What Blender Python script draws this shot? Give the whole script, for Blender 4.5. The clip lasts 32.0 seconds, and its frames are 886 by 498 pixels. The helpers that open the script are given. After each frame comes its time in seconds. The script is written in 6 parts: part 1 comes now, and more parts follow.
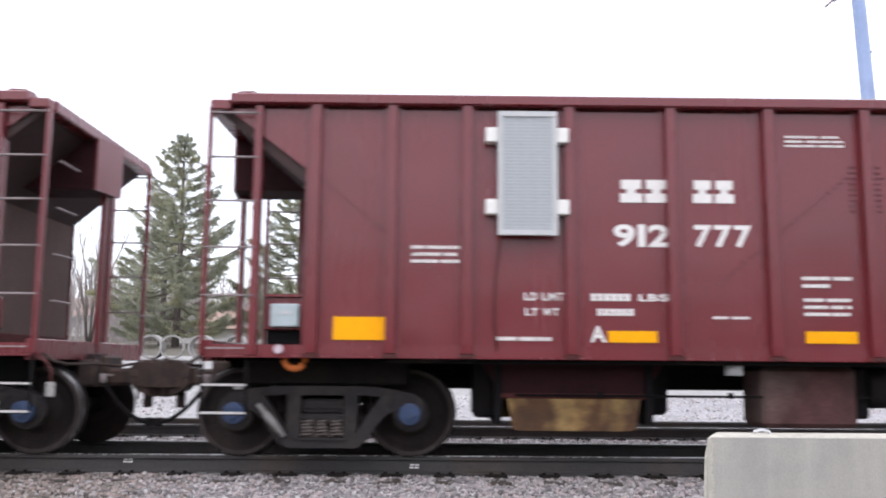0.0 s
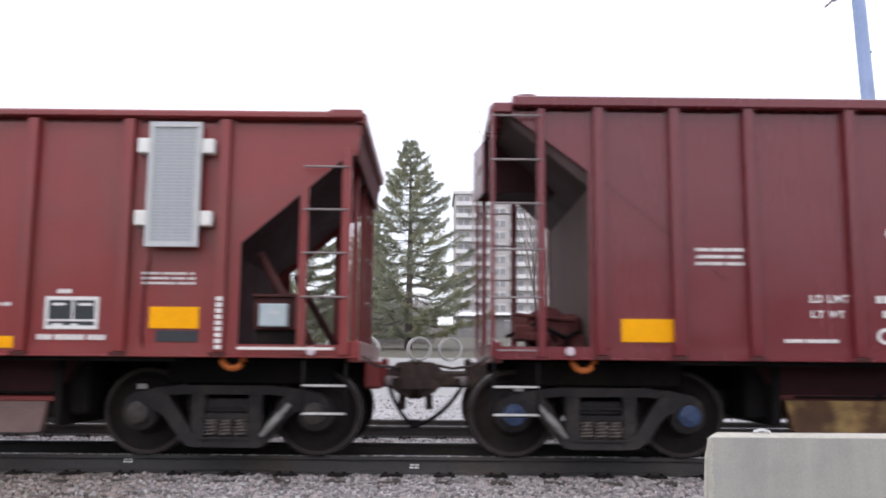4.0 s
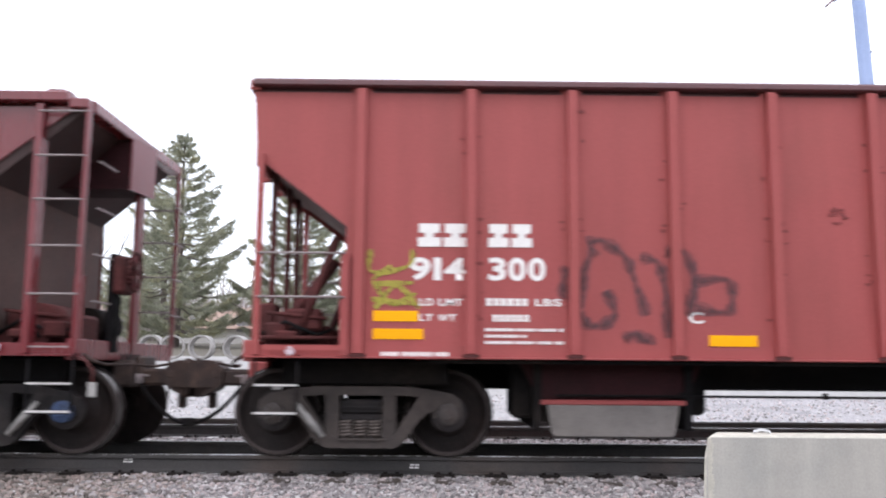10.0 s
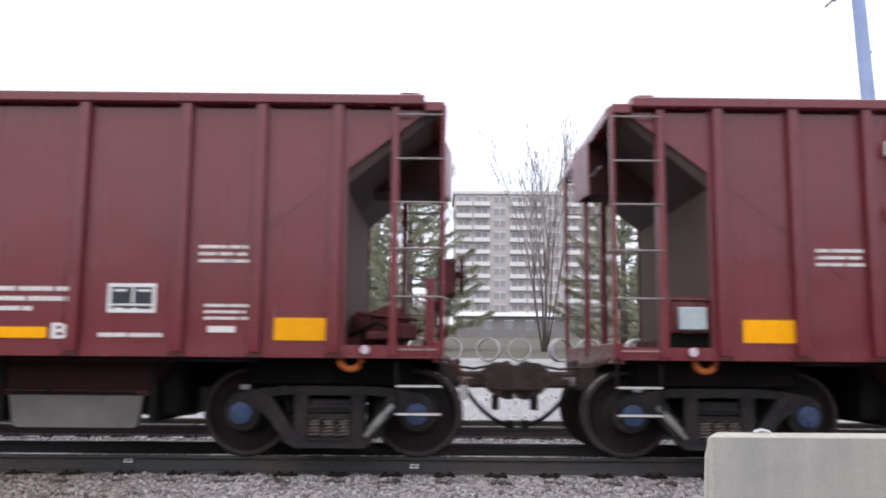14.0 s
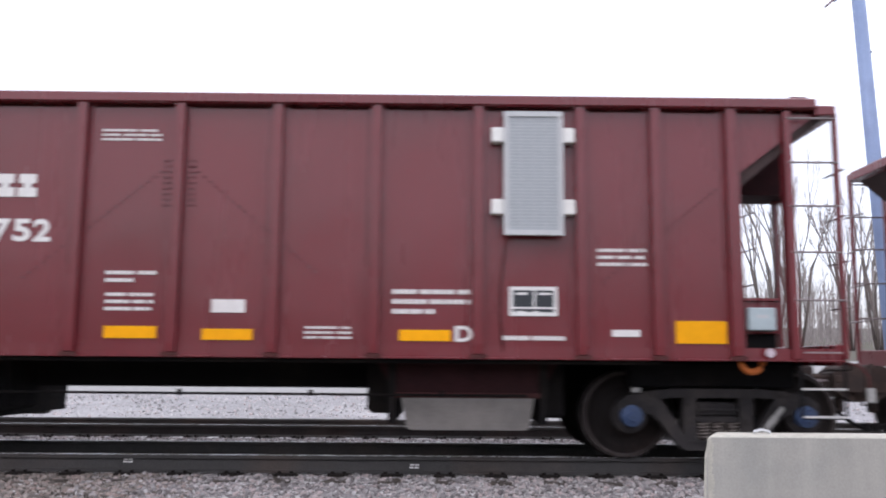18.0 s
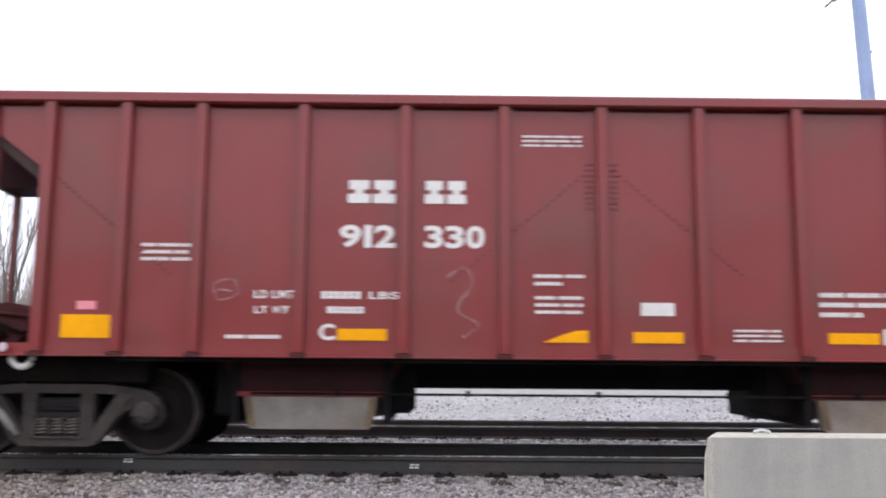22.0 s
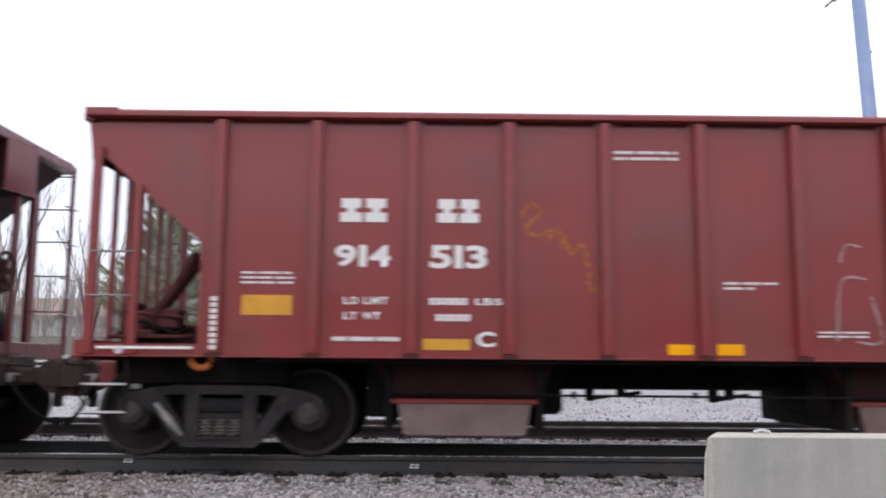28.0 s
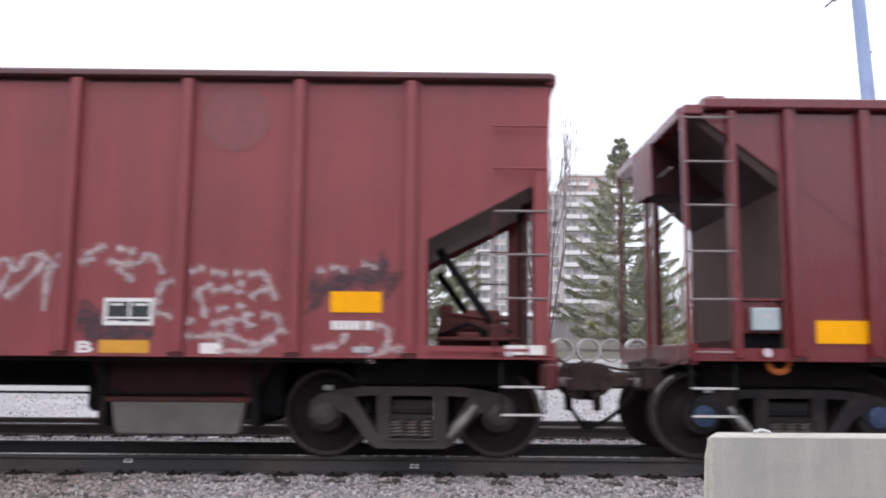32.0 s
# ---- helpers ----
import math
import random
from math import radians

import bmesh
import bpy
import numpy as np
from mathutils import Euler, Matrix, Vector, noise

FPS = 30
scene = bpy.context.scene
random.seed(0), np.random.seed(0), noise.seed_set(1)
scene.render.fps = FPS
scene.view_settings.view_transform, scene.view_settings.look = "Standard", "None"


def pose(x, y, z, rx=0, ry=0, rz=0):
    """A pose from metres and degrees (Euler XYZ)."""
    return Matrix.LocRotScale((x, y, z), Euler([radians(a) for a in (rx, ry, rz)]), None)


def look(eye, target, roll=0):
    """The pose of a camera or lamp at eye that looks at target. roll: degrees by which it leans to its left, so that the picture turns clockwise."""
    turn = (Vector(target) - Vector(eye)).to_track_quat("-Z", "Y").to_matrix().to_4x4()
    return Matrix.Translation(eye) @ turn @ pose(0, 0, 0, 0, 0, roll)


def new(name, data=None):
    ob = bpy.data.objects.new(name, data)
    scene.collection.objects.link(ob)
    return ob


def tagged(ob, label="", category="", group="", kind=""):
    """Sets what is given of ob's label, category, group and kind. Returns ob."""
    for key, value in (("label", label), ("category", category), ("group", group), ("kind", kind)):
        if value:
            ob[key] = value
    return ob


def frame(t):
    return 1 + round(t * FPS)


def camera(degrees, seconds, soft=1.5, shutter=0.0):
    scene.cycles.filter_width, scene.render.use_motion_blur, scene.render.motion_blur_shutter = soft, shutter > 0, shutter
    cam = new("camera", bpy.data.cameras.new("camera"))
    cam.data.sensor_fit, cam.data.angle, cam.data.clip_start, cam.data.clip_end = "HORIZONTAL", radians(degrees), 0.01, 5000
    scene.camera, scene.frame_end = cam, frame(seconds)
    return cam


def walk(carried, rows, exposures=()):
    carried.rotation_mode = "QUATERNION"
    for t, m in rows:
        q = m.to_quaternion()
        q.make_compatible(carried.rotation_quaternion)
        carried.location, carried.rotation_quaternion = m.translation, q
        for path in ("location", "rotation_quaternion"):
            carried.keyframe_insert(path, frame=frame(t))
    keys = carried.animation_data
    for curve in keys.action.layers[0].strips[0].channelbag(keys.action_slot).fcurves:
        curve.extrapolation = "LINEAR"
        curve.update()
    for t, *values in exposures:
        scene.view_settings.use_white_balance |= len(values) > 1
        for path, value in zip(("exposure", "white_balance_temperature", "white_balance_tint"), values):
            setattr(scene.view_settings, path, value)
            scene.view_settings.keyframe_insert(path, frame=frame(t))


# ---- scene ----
cam = camera(54.0, 32.0, soft=1.95, shutter=0.36)
EYE = Vector((0.0, 0.0, 0.93))
EYE_POSE = Matrix.Translation(EYE) @ pose(0, 0, 0, 90 + 7.53, 0, -0.52) @ pose(0, 0, 0, 0, 0, 0.446)
walk(cam, [(0.0, EYE_POSE), (32.0, EYE_POSE)], exposures=[(0.0, 0.05, 6500, 15), (1.0, -0.21, 6500, 15), (2.0, -0.24, 6500, 15), (5.0, -0.25, 6500, 15), (7.0, -0.31, 6500, 15), (8.0, -0.25, 6500, 15), (9.0, 0.03, 6500, 15), (10.0, 0.13, 6500, 15), (11.0, -0.11, 6500, 15), (12.0, -0.07, 6500, 15), (14.0, -0.23, 6500, 15), (18.0, -0.25, 6380, 17), (21.0, -0.21, 6500, 15), (23.0, -0.15, 6500, 15), (25.0, -0.16, 6500, 15), (26.0, -0.23, 6440, 15), (27.0, -0.29, 6440, 15), (29.0, -0.42, 6500, 15), (30.0, -0.35, 6500, 15), (31.0, -0.22, 6500, 15), (32.0, -0.18, 6500, 15)])

# ---- overcast daylight ----
SKY = 2.3
world = bpy.data.worlds.new("overcast_sky")
scene.world = world
world.use_nodes = True
wn = world.node_tree.nodes
wl = world.node_tree.links
wn.clear()
sky = wn.new("ShaderNodeTexSky")
sky.sky_type = 'NISHITA'
sky.sun_disc = False
sky.sun_elevation = radians(38)
sky.sun_rotation = radians(200)
blue = wn.new("ShaderNodeBackground")
blue.inputs[1].default_value = 0.05
cloud = wn.new("ShaderNodeBackground")
cloud.inputs[0].default_value = (0.925, 0.958, 1.03, 1)
# an overcast sky is brighter overhead than at the horizon
dome = wn.new("ShaderNodeTexCoord")
axis = wn.new("ShaderNodeSeparateXYZ")
rise = wn.new("ShaderNodeMapRange")
rise.inputs[1].default_value, rise.inputs[2].default_value = 0.0, 0.9
rise.inputs[3].default_value, rise.inputs[4].default_value = 1.22, SKY
wl.new(dome.outputs["Generated"], axis.inputs[0])
wl.new(axis.outputs[2], rise.inputs[0])
wl.new(rise.outputs[0], cloud.inputs[1])
both = wn.new("ShaderNodeAddShader")
wout = wn.new("ShaderNodeOutputWorld")
wl.new(sky.outputs[0], blue.inputs[0])
wl.new(blue.outputs[0], both.inputs[0])
wl.new(cloud.outputs[0], both.inputs[1])
wl.new(both.outputs[0], wout.inputs[0])
sun_data = bpy.data.lights.new("sun", 'SUN')
sun_data.energy = 0.7
sun_data.angle = radians(30)
sun_data.color = (1.0, 0.97, 0.93)
sun = new("sun", sun_data)
sun.matrix_world = look((0, 0, 30), (8, 22, 0))

# ---- materials ----


def material(name, color, rough=0.7, metal=0.0, vary=0.25, scale=6.0, grain=60.0, bump=0.15, second=None, amount=0.35, spec=0.4, per_object=0.0, streak=False, big=0.9, dent=0.0):
    m = bpy.data.materials.new(name)
    m.use_nodes = True
    n, l = m.node_tree.nodes, m.node_tree.links
    b = n["Principled BSDF"]
    b.inputs["Roughness"].default_value = rough
    b.inputs["Metallic"].default_value = metal
    b.inputs["Specular IOR Level"].default_value = spec
    tc = n.new("ShaderNodeTexCoord")
    mp = n.new("ShaderNodeMapping")
    l.new(tc.outputs["Object"], mp.inputs[0])
    if streak:
        mp.inputs["Scale"].default_value = (1.0, 1.0, 0.12)
    n1 = n.new("ShaderNodeTexNoise")
    n1.inputs["Scale"].default_value = scale
    n1.inputs["Detail"].default_value = 5
    n1.inputs["Roughness"].default_value = 0.65
    l.new(mp.outputs[0], n1.inputs["Vector"])
    n2 = n.new("ShaderNodeTexNoise")
    n2.inputs["Scale"].default_value = grain
    n2.inputs["Detail"].default_value = 3
    l.new(tc.outputs["Object"], n2.inputs["Vector"])
    n3 = n.new("ShaderNodeTexNoise")
    n3.inputs["Scale"].default_value = big
    n3.inputs["Detail"].default_value = 4
    l.new(tc.outputs["Object"], n3.inputs["Vector"])
    ramp = n.new("ShaderNodeMapRange")
    ramp.inputs[1].default_value, ramp.inputs[2].default_value = 0.3, 0.7
    ramp.inputs[3].default_value, ramp.inputs[4].default_value = 1 - vary, 1 + vary
    l.new(n1.outputs[0], ramp.inputs[0])
    ramp2 = n.new("ShaderNodeMapRange")
    ramp2.inputs[1].default_value, ramp2.inputs[2].default_value = 0.3, 0.7
    ramp2.inputs[3].default_value, ramp2.inputs[4].default_value = 1 - vary * 0.6, 1 + vary * 0.6
    l.new(n2.outputs[0], ramp2.inputs[0])
    mul = n.new("ShaderNodeMath")
    mul.operation = 'MULTIPLY'
    l.new(ramp.outputs[0], mul.inputs[0])
    l.new(ramp2.outputs[0], mul.inputs[1])
    last = mul.outputs[0]
    if per_object:
        oi = n.new("ShaderNodeObjectInfo")
        pr = n.new("ShaderNodeMapRange")
        pr.inputs[3].default_value, pr.inputs[4].default_value = 1 - per_object, 1 + per_object
        l.new(oi.outputs["Random"], pr.inputs[0])
        m2 = n.new("ShaderNodeMath")
        m2.operation = 'MULTIPLY'
        l.new(last, m2.inputs[0])
        l.new(pr.outputs[0], m2.inputs[1])
        last = m2.outputs[0]
    base = n.new("ShaderNodeRGB")
    base.outputs[0].default_value = (*color, 1)
    col = base.outputs[0]
    if second:
        s2 = n.new("ShaderNodeRGB")
        s2.outputs[0].default_value = (*second, 1)
        mr = n.new("ShaderNodeMapRange")
        mr.inputs[1].default_value, mr.inputs[2].default_value = 0.48, 0.72
        mr.inputs[3].default_value, mr.inputs[4].default_value = 0.0, amount
        l.new(n3.outputs[0], mr.inputs[0])
        mx = n.new("ShaderNodeMixRGB")
        l.new(mr.outputs[0], mx.inputs[0])
        l.new(col, mx.inputs[1])
        l.new(s2.outputs[0], mx.inputs[2])
        col = mx.outputs[0]
    vm = n.new("ShaderNodeVectorMath")
    vm.operation = 'SCALE'
    l.new(col, vm.inputs[0])
    l.new(last, vm.inputs["Scale"])
    l.new(vm.outputs[0], b.inputs["Base Color"])
    if dent:
        # shallow dents and waves in thin sheet metal
        n4 = n.new("ShaderNodeTexNoise")
        n4.inputs["Scale"].default_value = 0.9
        n4.inputs["Detail"].default_value = 2
        l.new(tc.outputs["Object"], n4.inputs["Vector"])
        wv = n.new("ShaderNodeBump")
        wv.inputs["Strength"].default_value = dent
        wv.inputs["Distance"].default_value = 0.10
        l.new(n4.outputs[0], wv.inputs["Height"])
        l.new(wv.outputs[0], b.inputs["Normal"])
    if bump:
        bp = n.new("ShaderNodeBump")
        if dent:
            l.new(wv.outputs[0], bp.inputs["Normal"])
        bp.inputs["Strength"].default_value = bump
        bp.inputs["Distance"].default_value = 0.02
        l.new(n2.outputs[0], bp.inputs["Height"])
        l.new(bp.outputs[0], b.inputs["Normal"])
    rr = n.new("ShaderNodeMapRange")
    rr.inputs[1].default_value, rr.inputs[2].default_value = 0.3, 0.7
    rr.inputs[3].default_value, rr.inputs[4].default_value = max(0.05, rough - (0.04 if streak else 0.12)), min(1, rough + (0.04 if streak else 0.12))
    l.new(n1.outputs[0], rr.inputs[0])
    l.new(rr.outputs[0], b.inputs["Roughness"])
    return m


MAROON = material("maroon_paint", (0.154, 0.0195, 0.0250), 0.27, dent=0.20, vary=0.06, scale=1.3, grain=45, bump=0.04, second=(0.126, 0.024, 0.027), amount=0.7, streak=True, spec=0.61)
RED = material("oxide_red_paint", (0.225, 0.0320, 0.0315), 0.32, dent=0.25, vary=0.07, scale=1.3, grain=45, bump=0.04, second=(0.15, 0.055, 0.045), amount=0.6, streak=True, spec=0.5)
FADED = material("faded_red_paint", (0.315, 0.073, 0.070), 0.50, dent=0.22, vary=0.10, scale=2.5, grain=45, bump=0.05, second=(0.27, 0.07, 0.062), amount=0.6, streak=True, spec=0.25)
DUSTY = material("dust_covered_steel", (0.112, 0.072, 0.063), 0.85, vary=0.22, scale=4.0, grain=40, bump=0.1, second=(0.09, 0.052, 0.048), amount=0.7)
DARK = material("grimy_black_steel", (0.0085, 0.0078, 0.0085), 0.85, vary=0.35, scale=8.0, grain=70, bump=0.15, second=(0.030, 0.023, 0.019), amount=0.7, spec=0.12)
CAST = material("cast_truck_steel", (0.025, 0.022, 0.0225), 0.72, vary=0.35, scale=9.0, grain=80, bump=0.2, second=(0.052, 0.043, 0.039), amount=0.8, per_object=0.3, big=3.0, spec=0.22)
CAST_DUSTY = material("dust_coated_truck_steel", (0.052, 0.042, 0.038), 0.85, vary=0.3, scale=9.0, grain=80, bump=0.2, second=(0.036, 0.031, 0.029), amount=0.7, per_object=0.2, big=3.0)
DUST_PALE = material("pale_dusted_steel", (0.24, 0.182, 0.172), 0.9, vary=0.22, scale=4.0, grain=40, bump=0.1, second=(0.12, 0.085, 0.08), amount=0.7)
WHEEL = material("wheel_steel", (0.017, 0.0135, 0.013), 0.65, 0.1, vary=0.3, scale=12.0, grain=80, bump=0.1, second=(0.032, 0.021, 0.018), amount=0.6, spec=0.15)
RIM = material("worn_wheel_rim", (0.048, 0.038, 0.036), 0.5, 0.2, vary=0.3, scale=6.0, grain=60, bump=0.05, second=(0.026, 0.020, 0.019), amount=0.7, big=2.0, spec=0.2)
TREAD = material("worn_wheel_tread", (0.35, 0.34, 0.33), 0.35, 0.9, vary=0.15, bump=0.03)
RUSTY = material("rusty_brown_steel", (0.043, 0.028, 0.024), 0.85, vary=0.35, scale=10.0, grain=70, bump=0.25, second=(0.05, 0.04, 0.035), amount=0.8)
BLUE_CAP = material("blue_bearing_cap", (0.034, 0.062, 0.14), 0.55, vary=0.3, scale=15, grain=90, bump=0.1, second=(0.05, 0.06, 0.08), amount=0.6)
GREY_CAP = material("grey_bearing_cap", (0.042, 0.036, 0.034), 0.6, vary=0.3, scale=15, grain=90, bump=0.1, second=(0.09, 0.06, 0.05), amount=0.6)
WHITE = material("white_stencil_paint", (0.72, 0.70, 0.68), 0.6, vary=0.08, scale=14, grain=60, bump=0.0, second=(0.55, 0.45, 0.43), amount=0.35)
BLACK = material("black_stencil_paint", (0.03, 0.035, 0.04), 0.5, vary=0.2, bump=0.0)
YELLOW = material("reflective_yellow", (0.92, 0.40, 0.002), 0.55, spec=0.15, vary=0.05, scale=10, grain=80, bump=0.02, second=(0.80, 0.33, 0.006), amount=0.5, per_object=0.05)
OCHRE = material("dusty_yellow_sheet", (0.62, 0.30, 0.03), 0.6, vary=0.12, scale=8, grain=80, bump=0.02, second=(0.40, 0.22, 0.06), amount=0.7)
ORANGE = material("orange_painted_steel", (0.52, 0.13, 0.02), 0.6, vary=0.15, scale=10, bump=0.05, second=(0.35, 0.10, 0.03), amount=0.5)
PANEL_GREY = material("frosted_panel", (0.36, 0.385, 0.405), 0.35, vary=0.05, scale=30, grain=120, bump=0.05, second=(0.32, 0.34, 0.36), amount=0.4)
CELL_BLUE = material("solar_cell", (0.06, 0.092, 0.155), 0.22, vary=0.12, scale=20, grain=150, bump=0.01, spec=0.6)
CELL_GREY = material("grey_blue_solar_cell", (0.095, 0.11, 0.14), 0.25, vary=0.08, scale=20, grain=150, bump=0.01, spec=0.5)
ALU = material("pale_aluminium", (0.50, 0.505, 0.51), 0.5, 0.0, vary=0.06, scale=12, bump=0.02)
BONE = material("off_white_bracket", (0.78, 0.77, 0.74), 0.6, vary=0.06, scale=12, bump=0.02, second=(0.6, 0.55, 0.5), amount=0.4)
BOX_BLUE = material("pale_blue_box", (0.40, 0.47, 0.49), 0.5, vary=0.08, scale=9, bump=0.03)
TAN = material("ballast_dusted_door", (0.225, 0.206, 0.187), 0.85, vary=0.22, scale=5, grain=50, bump=0.2, second=(0.22, 0.14, 0.08), amount=0.7, per_object=0.4)
GREY_DOOR = material("grey_dusted_door", (0.135, 0.124, 0.116), 0.85, vary=0.2, scale=5, grain=50, bump=0.2, second=(0.15, 0.135, 0.122), amount=0.7, per_object=0.3)
OCHRE_DOOR = material("yellowed_door", (0.085, 0.042, 0.020), 0.85, vary=0.35, scale=4, grain=50, bump=0.2, second=(0.34, 0.22, 0.085), amount=1.0, big=2.6)
SOOT_BOX = material("dusty_equipment_box", (0.085, 0.040, 0.038), 0.8, vary=0.3, scale=4, grain=40, bump=0.1, second=(0.15, 0.11, 0.10), amount=0.7, big=1.6, spec=0.2)
# red darkened to hold the shade under bodies, chords and slopes
SHADED_RED = material("shaded_red_steel", (0.034, 0.0120, 0.0140), 0.8, vary=0.25, scale=5, grain=40, bump=0.1, second=(0.040, 0.020, 0.019), amount=0.6, spec=0.12)
LAMP_BROWN = material("brown_lamp_housing", (0.22, 0.14, 0.15), 0.6, vary=0.1, bump=0.0)
PINK_DOOR = material("pink_dusted_door", (0.19, 0.135, 0.125), 0.85, vary=0.2, scale=5, grain=50, bump=0.2, second=(0.16, 0.08, 0.07), amount=0.6)
PINK = material("pink_tag", (0.80, 0.28, 0.32), 0.6, vary=0.1, bump=0)
SPRAY_BLACK = material("black_spray_paint", (0.10, 0.045, 0.05), 0.6, vary=0.2, scale=20, bump=0)
SPRAY_GREEN = material("yellow_green_spray_paint", (0.36, 0.33, 0.05), 0.6, vary=0.2, scale=20, bump=0)
SPRAY_WHITE = material("white_spray_paint", (0.60, 0.50, 0.51), 0.6, vary=0.25, scale=12, bump=0)
SPRAY_ORANGE = material("orange_spray_paint", (0.45, 0.14, 0.035), 0.6, vary=0.2, scale=20, bump=0)
RUNG = material("worn_grab_iron", (0.25, 0.21, 0.21), 0.6, 0.0, vary=0.2, bump=0.02)
RAIL_SIDE = material("weathered_rail_steel", (0.046, 0.043, 0.042), 0.75, vary=0.25, scale=5, grain=60, bump=0.12, second=(0.085, 0.06, 0.048), amount=0.6)
RAIL_TOP = material("polished_rail_head", (0.55, 0.55, 0.56), 0.25, 0.95, vary=0.08, scale=8, bump=0.0)
COUPLER = material("greasy_coupler_steel", (0.042, 0.027, 0.023), 0.75, vary=0.4, scale=9, grain=70, bump=0.3, second=(0.085, 0.052, 0.040), amount=0.8, big=4.0)
BANK_DARK = material("mottled_gravel", (0.31, 0.30, 0.305), 0.95, vary=0.35, scale=9, grain=60, bump=0.6, second=(0.20, 0.195, 0.20), amount=0.8, big=0.7)
PATH = material("pale_gravel_path", (0.29, 0.285, 0.277), 0.95, vary=0.15, scale=5, grain=40, bump=0.3)
BANK = material("gravel_bank", (0.28, 0.272, 0.272), 0.95, vary=0.3, scale=9, grain=60, bump=0.6, second=(0.37, 0.36, 0.357), amount=0.9, big=0.35)
GROUND = material("crushed_stone_ground", (0.47, 0.455, 0.445), 0.95, vary=0.3, scale=18, grain=70, bump=0.6, second=(0.27, 0.25, 0.23), amount=0.7, big=0.35)
TIE = material("creosoted_timber", (0.06, 0.048, 0.04), 0.9, vary=0.3, scale=8, grain=60, bump=0.4)
CONCRETE = material("weathered_concrete", (0.39, 0.374, 0.342), 0.9, vary=0.10, scale=5, grain=70, bump=0.05, second=(0.32, 0.318, 0.297), amount=0.8, streak=True, big=2.6)
CONCRETE_EDGE = material("pale_concrete_edge", (0.47, 0.45, 0.39), 0.9, vary=0.16, scale=14, grain=80, bump=0.15, second=(0.36, 0.34, 0.29), amount=0.7)
POLE_BLUE = material("blue_painted_pole", (0.21, 0.275, 0.43), 0.45, vary=0.12, scale=3, grain=30, bump=0.03, second=(0.14, 0.17, 0.27), amount=0.6, streak=True)
BARK = material("grey_bark", (0.15, 0.125, 0.115), 0.95, vary=0.3, scale=6, grain=40, bump=0.4)
TWIG = material("bare_twigs", (0.30, 0.27, 0.26), 0.95, vary=0.25, scale=3, bump=0.0)
NEEDLE = material("pine_needles", (0.37, 0.385, 0.30), 0.8, vary=0.35, scale=0.9, grain=8, bump=0.0, second=(0.46, 0.43, 0.24), amount=0.7, spec=0.2, big=0.6)
SOIL = material("dark_soil", (0.085, 0.075, 0.06), 0.95, vary=0.3, scale=3, grain=30, bump=0.4, second=(0.12, 0.115, 0.06), amount=0.6)
# dark green for the added screen that blocks low sky
LIGHT_SCREEN = material("unseen_screen", (0.05, 0.06, 0.035), 0.95, vary=0.4, scale=1.5, grain=10, bump=0.5)
CELL_LINE = material("cell_contact_line", (0.13, 0.16, 0.21), 0.4, vary=0.1, bump=0.0)
# grime on gear and end walls, plus shade of recessed parts, in one red
GRIMY_RED = material("grimy_shaded_red", (0.085, 0.026, 0.025), 0.85, vary=0.3, scale=5, grain=40, bump=0.15, second=(0.04, 0.028, 0.025), amount=0.7, spec=0.2)
PATCH = material("faded_round_patch", (0.205, 0.066, 0.068), 0.6, vary=0.12, scale=8, bump=0)
STAIN = material("dark_red_rust_stain", (0.185, 0.036, 0.036), 0.7, vary=0.25, scale=12, bump=0.05)
# steel colour lowered to carry the shade under the end slopes
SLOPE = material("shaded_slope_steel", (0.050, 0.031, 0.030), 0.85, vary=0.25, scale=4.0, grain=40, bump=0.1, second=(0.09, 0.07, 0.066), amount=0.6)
CHORD_DARK = material("grimy_top_chord", (0.105, 0.042, 0.046), 0.5, vary=0.15, scale=3, grain=40, bump=0.05, second=(0.16, 0.05, 0.05), amount=0.5, spec=0.5)
DOOR_EDGE = material("rust_edged_door", (0.13, 0.085, 0.05), 0.85, vary=0.3, scale=8, grain=50, bump=0.2, second=(0.24, 0.18, 0.11), amount=0.6, big=3.0)
# the shade that rivets catch is put into this darker red
RIVET = material("shadowed_rivet", (0.10, 0.022, 0.026), 0.6, vary=0.15, bump=0)
TAG = material("pinkish_tag", (0.55, 0.46, 0.50), 0.6, vary=0.1, bump=0)
WEATHERED = material("weathered_red_paint", (0.225, 0.047, 0.052), 0.46, dent=0.22, vary=0.12, scale=2.5, grain=45, bump=0.05, second=(0.17, 0.045, 0.045), amount=0.6, streak=True, spec=0.4)
PANEL_PALE = material("pale_frosted_panel", (0.60, 0.59, 0.62), 0.4, vary=0.05, scale=30, grain=120, bump=0.05)


def sprayed(m, low, high):
    """Thin paint that lets the steel show through in patches."""
    n, l = m.node_tree.nodes, m.node_tree.links
    tc = n.new("ShaderNodeTexCoord")
    t = n.new("ShaderNodeTexNoise")
    t.inputs["Scale"].default_value = 22
    t.inputs["Detail"].default_value = 4
    mr = n.new("ShaderNodeMapRange")
    mr.inputs[1].default_value, mr.inputs[2].default_value = 0.35, 0.65
    mr.inputs[3].default_value, mr.inputs[4].default_value = low, high
    l.new(tc.outputs["Object"], t.inputs["Vector"])
    l.new(t.outputs[0], mr.inputs[0])
    l.new(mr.outputs[0], n["Principled BSDF"].inputs["Alpha"])


